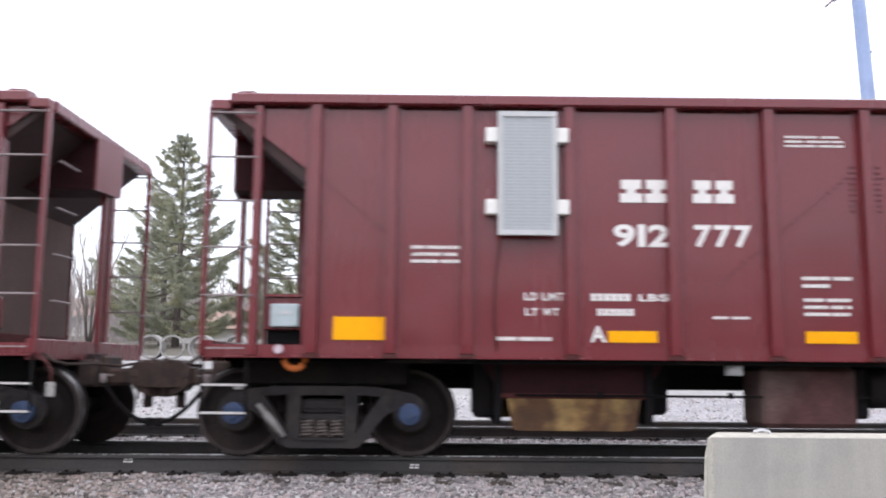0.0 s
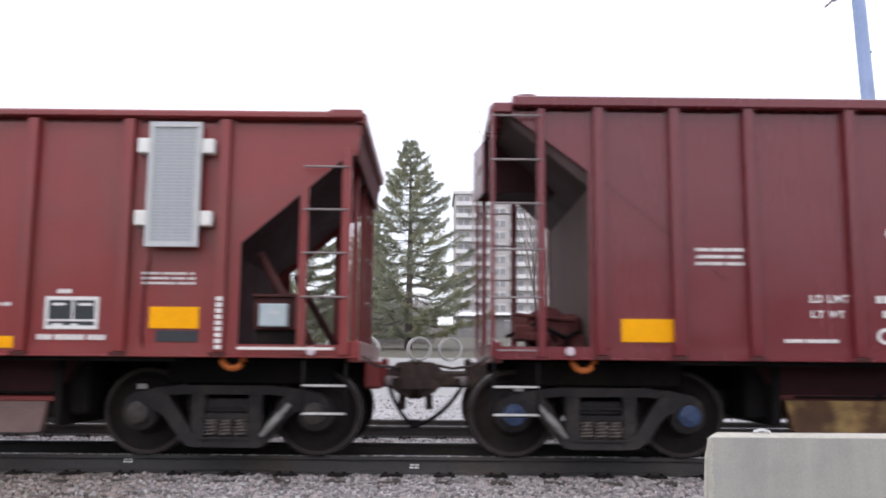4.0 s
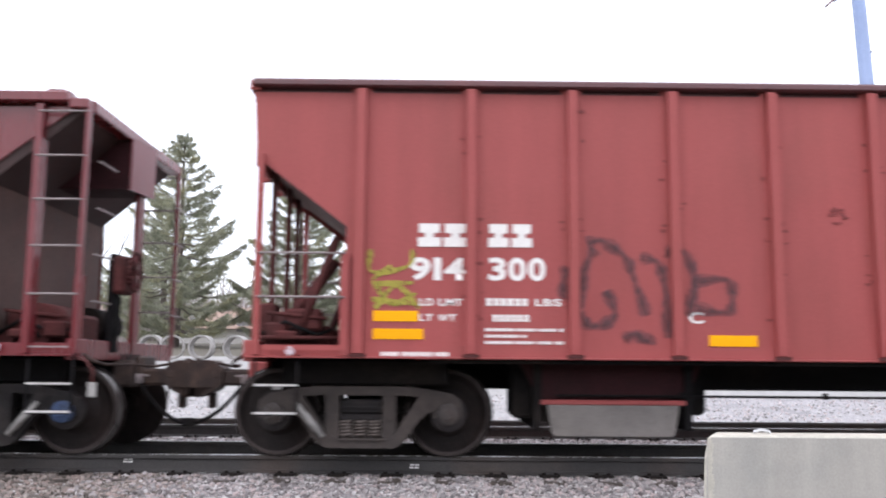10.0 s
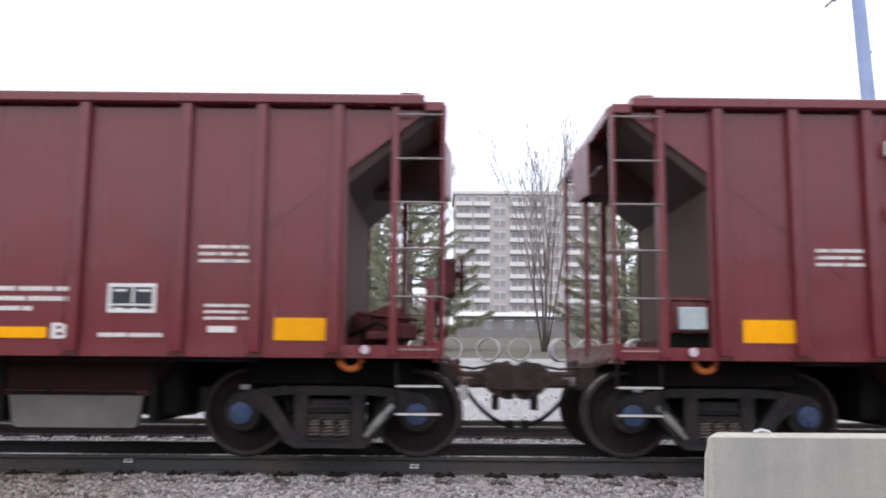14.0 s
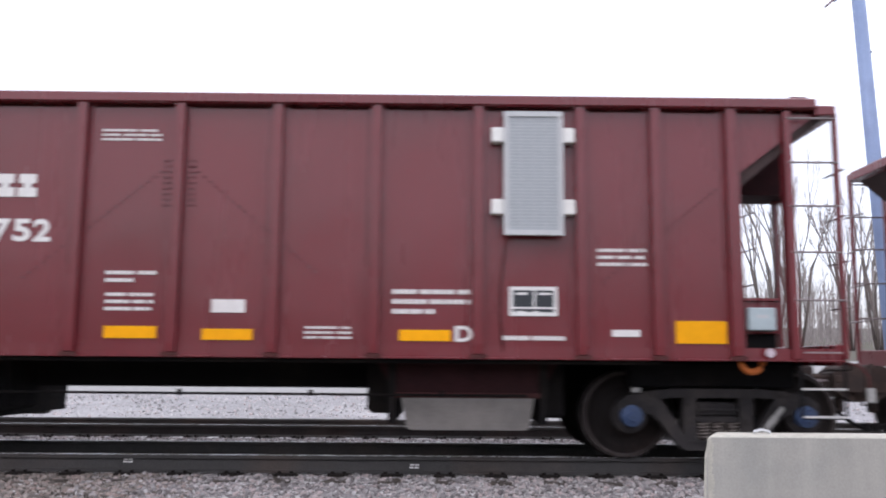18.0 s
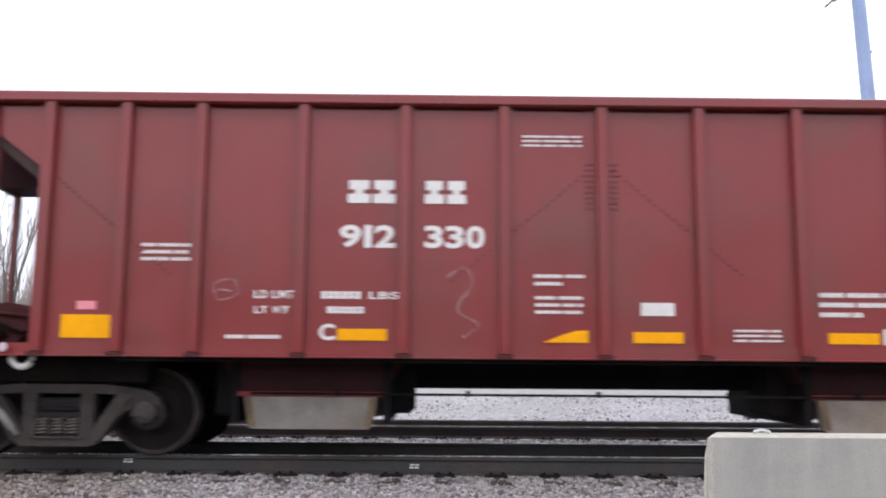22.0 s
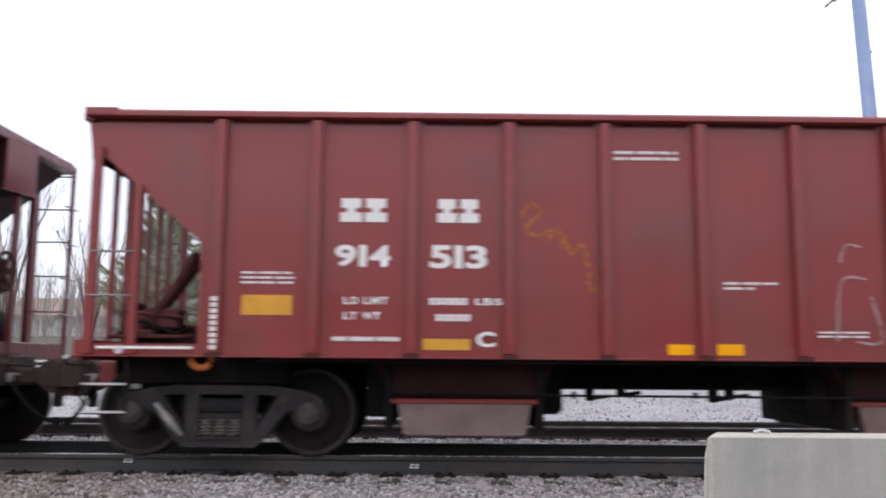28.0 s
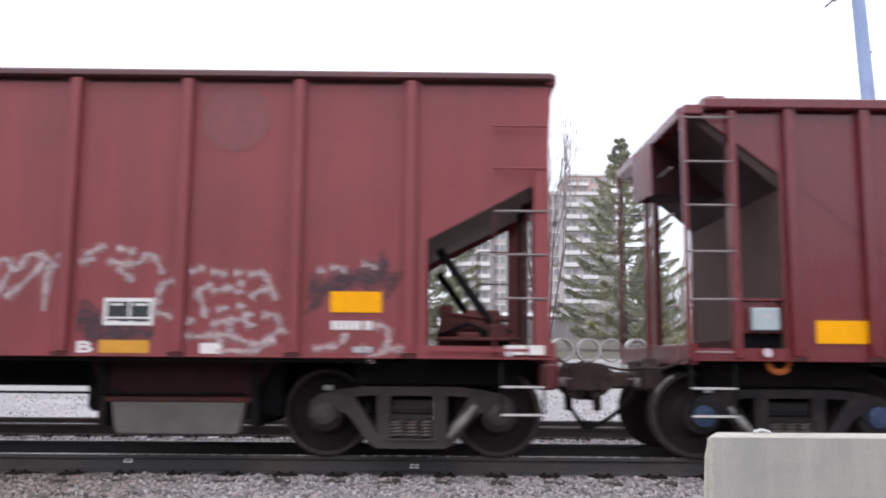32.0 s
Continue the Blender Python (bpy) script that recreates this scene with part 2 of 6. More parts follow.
leaf = NEEDLE.node_tree
shine = leaf.nodes.new("ShaderNodeBsdfTranslucent")
blend = leaf.nodes.new("ShaderNodeMixShader")
blend.inputs[0].default_value = 0.55
leaf.links.new(leaf.nodes["Principled BSDF"].inputs["Base Color"].links[0].from_socket, shine.inputs[0])
leaf.links.new(leaf.nodes["Principled BSDF"].outputs[0], blend.inputs[1])
leaf.links.new(shine.outputs[0], blend.inputs[2])
leaf.links.new(blend.outputs[0], leaf.nodes["Material Output"].inputs[0])
SPRAY_HAZE = material("faint_white_overspray", (0.55, 0.45, 0.46), 0.7, vary=0.2, scale=12, bump=0)
SPRAY_SMOKE = material("faint_dark_overspray", (0.07, 0.06, 0.075), 0.7, vary=0.2, scale=12, bump=0)
sprayed(SPRAY_WHITE, 0.36, 0.54)
sprayed(SPRAY_BLACK, 0.30, 0.46)
sprayed(SPRAY_GREEN, 0.5, 0.95)
sprayed(SPRAY_ORANGE, 0.4, 0.85)
sprayed(SPRAY_HAZE, 0.14, 0.34)
sprayed(SPRAY_SMOKE, 0.15, 0.5)

# ---- helpers for shapes ----
CACHE = {}


def quad_box(bm, x0, x1, y0, y1, z0, z1, bevel=0.0):
    vs = [bm.verts.new(p) for p in ((x0, y0, z0), (x1, y0, z0), (x1, y1, z0), (x0, y1, z0), (x0, y0, z1), (x1, y0, z1), (x1, y1, z1), (x0, y1, z1))]
    fs = [bm.faces.new([vs[i] for i in f]) for f in ((3, 2, 1, 0), (4, 5, 6, 7), (0, 1, 5, 4), (1, 2, 6, 5), (2, 3, 7, 6), (3, 0, 4, 7))]
    if bevel:
        edges = list({e for f in fs for e in f.edges})
        bmesh.ops.bevel(bm, geom=edges, offset=bevel, segments=1, affect='EDGES')


def prism_y(bm, pts, y0, y1):
    """An outline in x and z, run from y0 to y1."""
    a = [bm.verts.new((x, y0, z)) for x, z in pts]
    b = [bm.verts.new((x, y1, z)) for x, z in pts]
    n = len(pts)
    bm.faces.new(a)
    bm.faces.new(b[::-1])
    for i in range(n):
        j = (i + 1) % n
        bm.faces.new((a[j], a[i], b[i], b[j]))
    bmesh.ops.recalc_face_normals(bm, faces=bm.faces[:])


def prism_x(bm, pts, x0, x1):
    """An outline in y and z, run from x0 to x1."""
    a = [bm.verts.new((x0, y, z)) for y, z in pts]
    b = [bm.verts.new((x1, y, z)) for y, z in pts]
    n = len(pts)
    bm.faces.new(a)
    bm.faces.new(b[::-1])
    for i in range(n):
        j = (i + 1) % n
        bm.faces.new((a[j], a[i], b[i], b[j]))
    bmesh.ops.recalc_face_normals(bm, faces=bm.faces[:])


def prism_z(bm, pts, z0, z1):
    """An outline in x and y, run from z0 to z1."""
    a = [bm.verts.new((x, y, z0)) for x, y in pts]
    b = [bm.verts.new((x, y, z1)) for x, y in pts]
    n = len(pts)
    bm.faces.new(a)
    bm.faces.new(b[::-1])
    for i in range(n):
        j = (i + 1) % n
        bm.faces.new((a[j], a[i], b[i], b[j]))
    bmesh.ops.recalc_face_normals(bm, faces=bm.faces[:])


def tube(bm, p0, p1, r, seg=8, r1=None):
    p0, p1 = Vector(p0), Vector(p1)
    d = (p1 - p0).normalized()
    u = d.orthogonal().normalized()
    v = d.cross(u)
    r1 = r if r1 is None else r1
    a, b = [], []
    for i in range(seg):
        c, s = math.cos(2 * math.pi * i / seg), math.sin(2 * math.pi * i / seg)
        a.append(bm.verts.new(p0 + (u * c + v * s) * r))
        b.append(bm.verts.new(p1 + (u * c + v * s) * r1))
    for i in range(seg):
        j = (i + 1) % seg
        f = bm.faces.new((a[i], a[j], b[j], b[i]))
        f.smooth = True
    bm.faces.new(a[::-1])
    bm.faces.new(b)


def pipe(bm, pts, r, seg=8):
    """A bent pipe through points."""
    pts = [Vector(p) for p in pts]
    rings = []
    for k, p in enumerate(pts):
        d = (pts[min(k + 1, len(pts) - 1)] - pts[max(k - 1, 0)]).normalized()
        ref = Vector((0, 0, 1)) if abs(d.z) < 0.9 else Vector((1, 0, 0))
        u = d.cross(ref).normalized()
        v = d.cross(u)
        rings.append([bm.verts.new(p + (u * math.cos(2 * math.pi * i / seg) + v * math.sin(2 * math.pi * i / seg)) * r) for i in range(seg)])
    for a, b in zip(rings, rings[1:]):
        for i in range(seg):
            j = (i + 1) % seg
            f = bm.faces.new((a[i], a[j], b[j], b[i]))
            f.smooth = True
    bm.faces.new(rings[0][::-1])
    bm.faces.new(rings[-1])


def lathe_y(bm, prof, seg=36, cx=0.0, cz=0.0):
    """A profile of (radius, y) turned round an axle along y."""
    rings = []
    for r, y in prof:
        if r < 1e-5:
            rings.append([bm.verts.new((cx, y, cz))])
        else:
            rings.append([bm.verts.new((cx + r * math.cos(2 * math.pi * i / seg), y, cz + r * math.sin(2 * math.pi * i / seg))) for i in range(seg)])
    for a, b in zip(rings, rings[1:]):
        for i in range(seg):
            j = (i + 1) % seg
            if len(a) == 1 and len(b) == 1:
                continue
            if len(a) == 1:
                bm.faces.new((a[0], b[j], b[i]))
            elif len(b) == 1:
                bm.faces.new((a[i], a[j], b[0]))
            else:
                bm.faces.new((a[i], a[j], b[j], b[i]))
    bmesh.ops.recalc_face_normals(bm, faces=bm.faces[:])


def shape(key, mat, build):
    """One mesh for each key and material."""
    k = (key, mat.name)
    if k not in CACHE:
        bm = bmesh.new()
        build(bm)
        me = bpy.data.meshes.new(str(key[0] if isinstance(key, tuple) else key))
        bm.to_mesh(me)
        bm.free()
        me.materials.append(mat)
        CACHE[k] = me
    return CACHE[k]


def put(name, me, parent=None, m=None, label=""):
    ob = new(name, me)
    if parent:
        ob.parent = parent
    if m is not None:
        ob.matrix_basis = m
    return tagged(ob, label)


def part(name, bm, mat, parent, label="", m=None):
    me = bpy.data.meshes.new(name)
    bm.to_mesh(me)
    bm.free()
    me.materials.append(mat)
    return put(name, me, parent, m, label)


def box_part(name, mat, parent, dims, bevel=0.0, label=""):
    """A box by its six limits, a part of its own."""
    me = shape((name, tuple(round(v, 4) for v in dims), bevel), mat, lambda bm: quad_box(bm, *dims, bevel=bevel))
    return put(name, me, parent, None, label)


def thing(name, label, category, group=""):
    ob = new(name)
    return tagged(ob, label, category, group)


T = Matrix.Translation
FLIP_X = pose(0, 0, 0, 0, 0, 180)

# ---- the train: measures shared by the cars ----
TRACK_Y = 9.78
SHEET = -1.472
FACE = -1.476
LOW_FACE = -1.4945


def text_mesh(word, width, height, mat):
    k = ("word", word, round(width, 3), round(height, 3), mat.name)
    if k in CACHE:
        return CACHE[k]
    cu = bpy.data.curves.new("word", 'FONT')
    cu.body = word
    cu.extrude = 0.0
    cu.offset = 0.032
    ob = bpy.data.objects.new("word", cu)
    scene.collection.objects.link(ob)
    me = bpy.data.meshes.new_from_object(ob.evaluated_get(bpy.context.evaluated_depsgraph_get()))
    bpy.data.objects.remove(ob)
    co = np.array([v.co[:] for v in me.vertices])
    lo, hi = co.min(0), co.max(0)
    for v in me.vertices:
        x = (v.co.x - lo[0]) / (hi[0] - lo[0]) * width
        z = (v.co.y - lo[1]) / (hi[1] - lo[1]) * height
        v.co = (x, 0, z)
    me.materials.clear()
    me.materials.append(mat)
    CACHE[k] = me
    return me


def words(car, word, x0, x1, z0, z1, mat=None, name="lettering"):
    mat = mat or WHITE
    wide = {"L": 0.8, "T": 0.9, "M": 1.25, "W": 1.4, "1": 0.36, " ": 0.45, "I": 0.4}
    total = sum(wide.get(ch, 1.0) for ch in word) + 0.14 * (len(word) - 1)
    u = (x1 - x0) / total
    x = x0
    for ch in word:
        w = wide.get(ch, 1.0) * u
        if ch != " ":
            put(name, text_mesh(ch, w, z1 - z0, mat), car, T((x, (LOW_FACE if z0 < 1.10 else FACE) - 0.001, z0)), "white stencilled character")
        x += w + 0.14 * u


def plate(car, name, mat, x0, x1, z0, z1, label="", y=None, thick=0.004):
    y = (LOW_FACE if z0 < 1.10 else FACE) if y is None else y
    return box_part(name, mat, car, (x0, x1, y - thick, y + 0.003, z0, z1), 0, label)


def lines(car, x0, x1, z0, z1, n, short=()):
    """Rows of writing too small to read, one bar a row."""
    pitch = (z1 - z0) / (n - 0.35) if n > 1 else z1 - z0
    h = pitch * 0.46 if n > 1 else z1 - z0
    for i in range(n):
        top = z1 - i * pitch
        e = x1 if i not in short else x0 + (x1 - x0) * 0.55
        text_line(car, x0, e, top - h, top)


def text_line(car, x0, x1, z0, z1):
    """One row of unreadable writing: plain bars, one a character."""
    w, h = x1 - x0, z1 - z0
    rs = random.Random(int(1000 * (x0 + 3 * z0) + 7))
    gaps, x = [], 0.0
    run = rs.randint(3, 7)
    while x < w - 0.02:
        e = min(w, x + rs.uniform(0.030, 0.046))
        gaps.append((x, e))
        run -= 1
        x = e + (0.009 if run else rs.uniform(0.024, 0.036))
        run = run or rs.randint(3, 7)

    def build(bm):
        for a, c in gaps:
            quad_box(bm, a, c, -0.004, 0.003, 0, h)
    y = LOW_FACE if z0 < 1.10 else FACE
    me = shape(("text_line", round(x0, 3), round(z0, 3), round(w, 3), round(h, 3)), WHITE, build)
    return tagged(put("text_line", me, car, T((x0, y, z0)), "white line of small writing"), kind="stuff")


def figure_row(car, x0, x1, z0, z1, n):
    """A row of figures that cannot be read: one plain block each."""
    w, h = (x1 - x0) / n, z1 - z0

    def build(bm):
        for k in range(n):
            quad_box(bm, k * w, (k + 0.80) * w, -0.004, 0.003, 0, h * 0.42)
            quad_box(bm, k * w + 0.12 * w, (k + 0.72) * w, -0.004, 0.003, h * 0.42, h * 0.58)
            quad_box(bm, k * w, (k + 0.80) * w, -0.004, 0.003, h * 0.58, h)
    put("text_line", shape(("figure_row", round(w, 4), round(h, 3), n), WHITE, build), car, T((x0, FACE, z0)), "white row of small figures")["kind"] = "stuff"


def mark_blocks(car, x0, x1, z0, z1):
    """Two letter-sized plain blocks in place of a company's mark."""
    w = (x1 - x0 - 0.03) / 2
    for k in range(2):
        a = x0 + k * (w + 0.03)

        def build(bm, w=w, h=z1 - z0):
            quad_box(bm, 0, w, -0.004, 0.003, 0, h * 0.40)
            quad_box(bm, 0.01, w - 0.01, -0.004, 0.003, h * 0.60, h)
            quad_box(bm, w * 0.3, w * 0.7, -0.004, 0.003, h * 0.40, h * 0.60)
        put("company_mark", shape(("company_mark", round(w, 3), round(z1 - z0, 3)), WHITE, build), car, T((a, FACE, z0)), "plain white block of a company mark")


def data_square(car, x0, x1, z0, z1):
    """The framed black panel of inspection dates."""
    w, h = x1 - x0, z1 - z0
    fr = 0.035

    def frame_build(bm):
        quad_box(bm, 0, w, -0.003, 0.003, 0, fr)
        quad_box(bm, 0, w, -0.003, 0.003, h - fr, h)
        quad_box(bm, 0, fr, -0.003, 0.003, fr, h - fr)
        quad_box(bm, w - fr, w, -0.003, 0.003, fr, h - fr)
        quad_box(bm, fr, w - fr, -0.003, 0.003, h * 0.24, h * 0.24 + 0.018)
        quad_box(bm, w * 0.5, w * 0.5 + 0.02, -0.003, 0.003, h * 0.3, h - fr)
    back = plate(car, "stencil_panel", BLACK, x0 + 0.01, x1 - 0.01, z0 + 0.01, z1 - 0.01, "black inspection stencil with a white frame")
    put("frame", shape(("stencil_frame", round(w, 3), round(h, 3)), WHITE, frame_build), back, T((x0, FACE - 0.006, z0)), "white painted frame")
    for a, b, c, d in ((0.14, 0.38, 0.72, 0.80), (0.62, 0.88, 0.72, 0.80), (0.14, 0.34, 0.10, 0.17), (0.5, 0.62, 0.10, 0.17)):
        plate(back, "text_line", WHITE, x0 + w * a, x0 + w * b, z0 + h * c, z0 + h * d, y=FACE - 0.004)


def solar_panel(car, x0, x1, z0, z1, kind):
    w, h = x1 - x0, z1 - z0
    base = {"grey": PANEL_GREY, "blue": CELL_BLUE, "pair": CELL_GREY, "pale": PANEL_PALE}[kind]
    body = box_part("solar_panel", base, car, (x0 + 0.03, x1 - 0.03, -1.61, -1.572, z0 + 0.03, z1 - 0.03), 0,
                    "frosted grey framed panel" if kind in ("grey", "pale") else "dark blue solar panel in a pale frame")
    fr = {"grey": 0.05, "pale": 0.04, "blue": 0.065, "pair": 0.05}[kind]

    def frame_build(bm):
        quad_box(bm, 0, w, -0.03, 0.02, 0, min(fr, 0.05))
        quad_box(bm, 0, w, -0.03, 0.02, h - min(fr, 0.05), h)
        quad_box(bm, 0, fr, -0.028, 0.02, min(fr, 0.05), h - min(fr, 0.05))
        quad_box(bm, w - fr, w, -0.028, 0.02, min(fr, 0.05), h - min(fr, 0.05))
        if kind == "pair":
            quad_box(bm, fr, w - fr, -0.03, 0.02, h * 0.5 - 0.015, h * 0.5 + 0.015)
    put("frame", shape(("panel_frame", round(w, 3), round(h, 3), kind), ALU, frame_build), body, T((x0, -1.595, z0)), "pale aluminium frame")

    def grid_build(bm):
        nx, nz = {"grey": (4, 34), "pale": (2, 5), "blue": (4, 24), "pair": (2, 6)}[kind]
        g = 0.005 if kind == "blue" else 0.004
        for i in range(1, nx):
            a = fr + (w - 2 * fr) * i / nx
            quad_box(bm, a - g / 2, a + g / 2, -0.001, 0.001, fr, h - fr)
        for i in range(1, nz):
            a = fr + (h - 2 * fr) * i / nz
            quad_box(bm, fr, w - fr, -0.001, 0.001, a - g / 2, a + g / 2)
    put("cell_grid", shape(("cell_grid", round(w, 3), round(h, 3), kind), ALU if kind == "grey" else PANEL_PALE if kind == "pale" else CELL_LINE, grid_build), body, T((x0, -1.6112, z0)), "fine grid of contact lines")["kind"] = "stuff"
    if kind == "pair":
        for zc in (z1 - 0.06, z0 + 0.01):
            box_part("crossbar", BONE, body, (x0 - 0.17, x1 + 0.16, -1.57, -1.545, zc - 0.07, zc + 0.055), 0.006, "off-white mounting bar")
    else:
        for zc in (z1 - (0.255 if kind == "blue" else 0.23), z0 + 0.275):
            for xa, xb in ((x0 - 0.115, x0 - 0.002), (x1 + 0.002, x1 + 0.115)):
                box_part("bracket", BONE, body, (xa, xb, -1.60, -1.475, zc - 0.07, zc + 0.075), 0.008, "off-white mounting bracket")

    if kind == "pale":
        for zc in (z0 + 0.075, z1 - 0.075):
            box_part("strip", BONE, body, (x0 + 0.06, x1 - 0.06, -1.613, -1.609, zc - 0.012, zc + 0.012), 0, "pale strip across the panel")
        return

    def cable_build(bm):
        cx = x0 + 0.02
        pipe(bm, [(cx + 0.02, -1.56, z0 + 0.02), (cx, -1.49, z0 - 0.12), (cx - 0.04, -1.49, z0 - 0.4), (cx - 0.05, -1.49, z0 - 0.8), (cx - 0.02, -1.49, 1.05)], 0.009, 6)
    me = shape(("cable", round(x0, 2), round(z0, 2)), GRIMY_RED, cable_build)
    put("cable", me, body, None, "thin grimy cable")


def control_box(car, x, paint):
    """The battery and control cabinet on the end platform."""
    cab = box_part("control_box", paint, car, (x - 0.2, x + 0.2, -1.38, -1.0, 1.24, 1.56), 0.01, "painted control cabinet")
    box_part("door", BOX_BLUE, cab, (x - 0.135, x + 0.135, -1.46, -1.385, 1.27, 1.49), 0.01, "pale blue-grey cabinet door")
    box_part("sticker", ALU, cab, (x - 0.05, x + 0.06, -1.463, -1.4605, 1.39, 1.42), 0, "small grey sticker")
    box_part("drip_edge", paint, cab, (x - 0.21, x + 0.21, -1.42, -1.36, 1.56, 1.585), 0, "")
    box_part("cabinet_foot", DARK, cab, (x - 0.19, x + 0.17, -1.34, -1.02, 1.02, 1.24), 0, "dark foot below the cabinet")


def brake_gear(car, x, paint, wheel=True):
    """Cylinder, valves and a hand wheel at the brake end."""
    s = 1 if x > 0 else -1

    def cyl(bm):
        tube(bm, (x - 0.30, -0.95, 1.30), (x + 0.10, -0.95, 1.30), 0.14, 14)
        tube(bm, (x + 0.10, -0.95, 1.30), (x + 0.16, -0.95, 1.30), 0.09, 14)
    b = bmesh.new()
    cyl(b)
    if wheel:
        tube(b, (x + 0.02, -1.18, 1.29), (x + 0.02, -0.62, 1.29), 0.21, 18)
    part("brake_cylinder", b, GRIMY_RED, car, "grimy red brake cylinder")
    b = bmesh.new()
    quad_box(b, x + 0.2 * s - 0.1, x + 0.2 * s + 0.1, -1.25, -1.0, 1.16, 1.32, 0.02)
    quad_box(b, x - 0.2, x + 0.02, -1.32, -1.14, 1.15, 1.24, 0.02)
    tube(b, (x - 0.3, -1.2, 1.42), (x + 0.3, -1.2, 1.36), 0.02, 6)
    part("valve", b, GRIMY_RED, car, "grimy brake valve block")
    b = bmesh.new()
    pipe(b, [(x - 0.38, -1.1, 1.2), (x - 0.1, -1.25, 1.33), (x + 0.2, -1.2, 1.2), (x + 0.34, -1.1, 1.26)], 0.02, 6)
    pipe(b, [(x - 0.1, -1.28, 1.15), (x, -1.3, 1.3), (x + 0.1, -1.28, 1.15)], 0.016, 6)
    part("air_pipe", b, DARK, car, "bent black air pipe")
    if not wheel:
        b = bmesh.new()
        quad_box(b, x - 0.40, x + 0.34, -0.98, -0.30, 1.02, 1.30, 0.04)
        quad_box(b, x - 0.12, x + 0.24, -1.20, -0.95, 1.24, 1.46, 0.03)
        quad_box(b, x - 0.38, x - 0.24, -1.1, -0.7, 1.2, 1.52, 0.02)
        if s < 0:
            tube(b, (x + 0.30 * s, -0.85, 1.12), (x - 0.34 * s, -0.85, 1.98), 0.065, 10)
        tube(b, (x - 0.42, -1.30, 1.17), (x + 0.42, -1.30, 1.17), 0.022, 6)
        part("equipment_box", b, GRIMY_RED, car, "grimy red brake gear on the platform")
        return
    e = car["half"] * s
    box_part("equipment_box", GRIMY_RED, car, tuple(sorted((e - 0.93 * s, e - 0.50 * s))) + (-1.0, 0.35, 1.03, 1.44), 0.04, "grimy equipment box on the platform")
    b = bmesh.new()
    tube(b, (e - 0.75 * s, 0.55, 1.36), (e - 0.75 * s, 1.25, 1.36), 0.2, 16)
    part("reservoir", b, DARK, car, "black air reservoir on the platform")
    if s < 0:
        return
    box_part("bracket_plate", paint, car, (6.22, 6.32, -1.22, -1.18, 1.02, 1.77), 0.008, "painted upright bracket plate")
    b = bmesh.new()
    quad_box(b, e - 0.06, e + 0.02, -0.66, -0.46, 1.02, 2.06, 0.02)
    pipe(b, [(e - 0.04, -0.56, 1.62), (e - 0.12, -0.45, 1.4), (e - 0.2, -0.3, 1.1)], 0.025, 6)
    pipe(b, [(e + 0.06, -0.60, 1.60), (e + 0.05, -0.60, 1.3), (e - 0.02, -0.58, 1.06)], 0.018, 6)
    part("brake_stand", b, DARK, car, "dark upright brake stand")
    b = bmesh.new()
    wx, wy, wz, wr = e + 0.20, -0.57, 1.87, 0.20
    for k in range(24):
        a0, a1 = 2 * math.pi * k / 24, 2 * math.pi * (k + 1) / 24
        tube(b, (wx, wy + wr * math.cos(a0), wz + wr * math.sin(a0)), (wx, wy + wr * math.cos(a1), wz + wr * math.sin(a1)), 0.02, 6)
    for k in range(5):
        a0 = 2 * math.pi * k / 5
        tube(b, (wx, wy, wz), (wx, wy + wr * math.cos(a0), wz + wr * math.sin(a0)), 0.014, 5)
    tube(b, (wx + 0.03, wy, wz), (wx - 0.12, wy, wz), 0.035, 8)
    quad_box(b, wx - 0.19, wx - 0.06, wy - 0.16, wy + 0.16, wz - 0.24, wz + 0.16, 0.03)
    part("hand_brake", b, GRIMY_RED, car, "hand brake wheel and gear case")


# ---- running gear ----


AXLE = 0.44


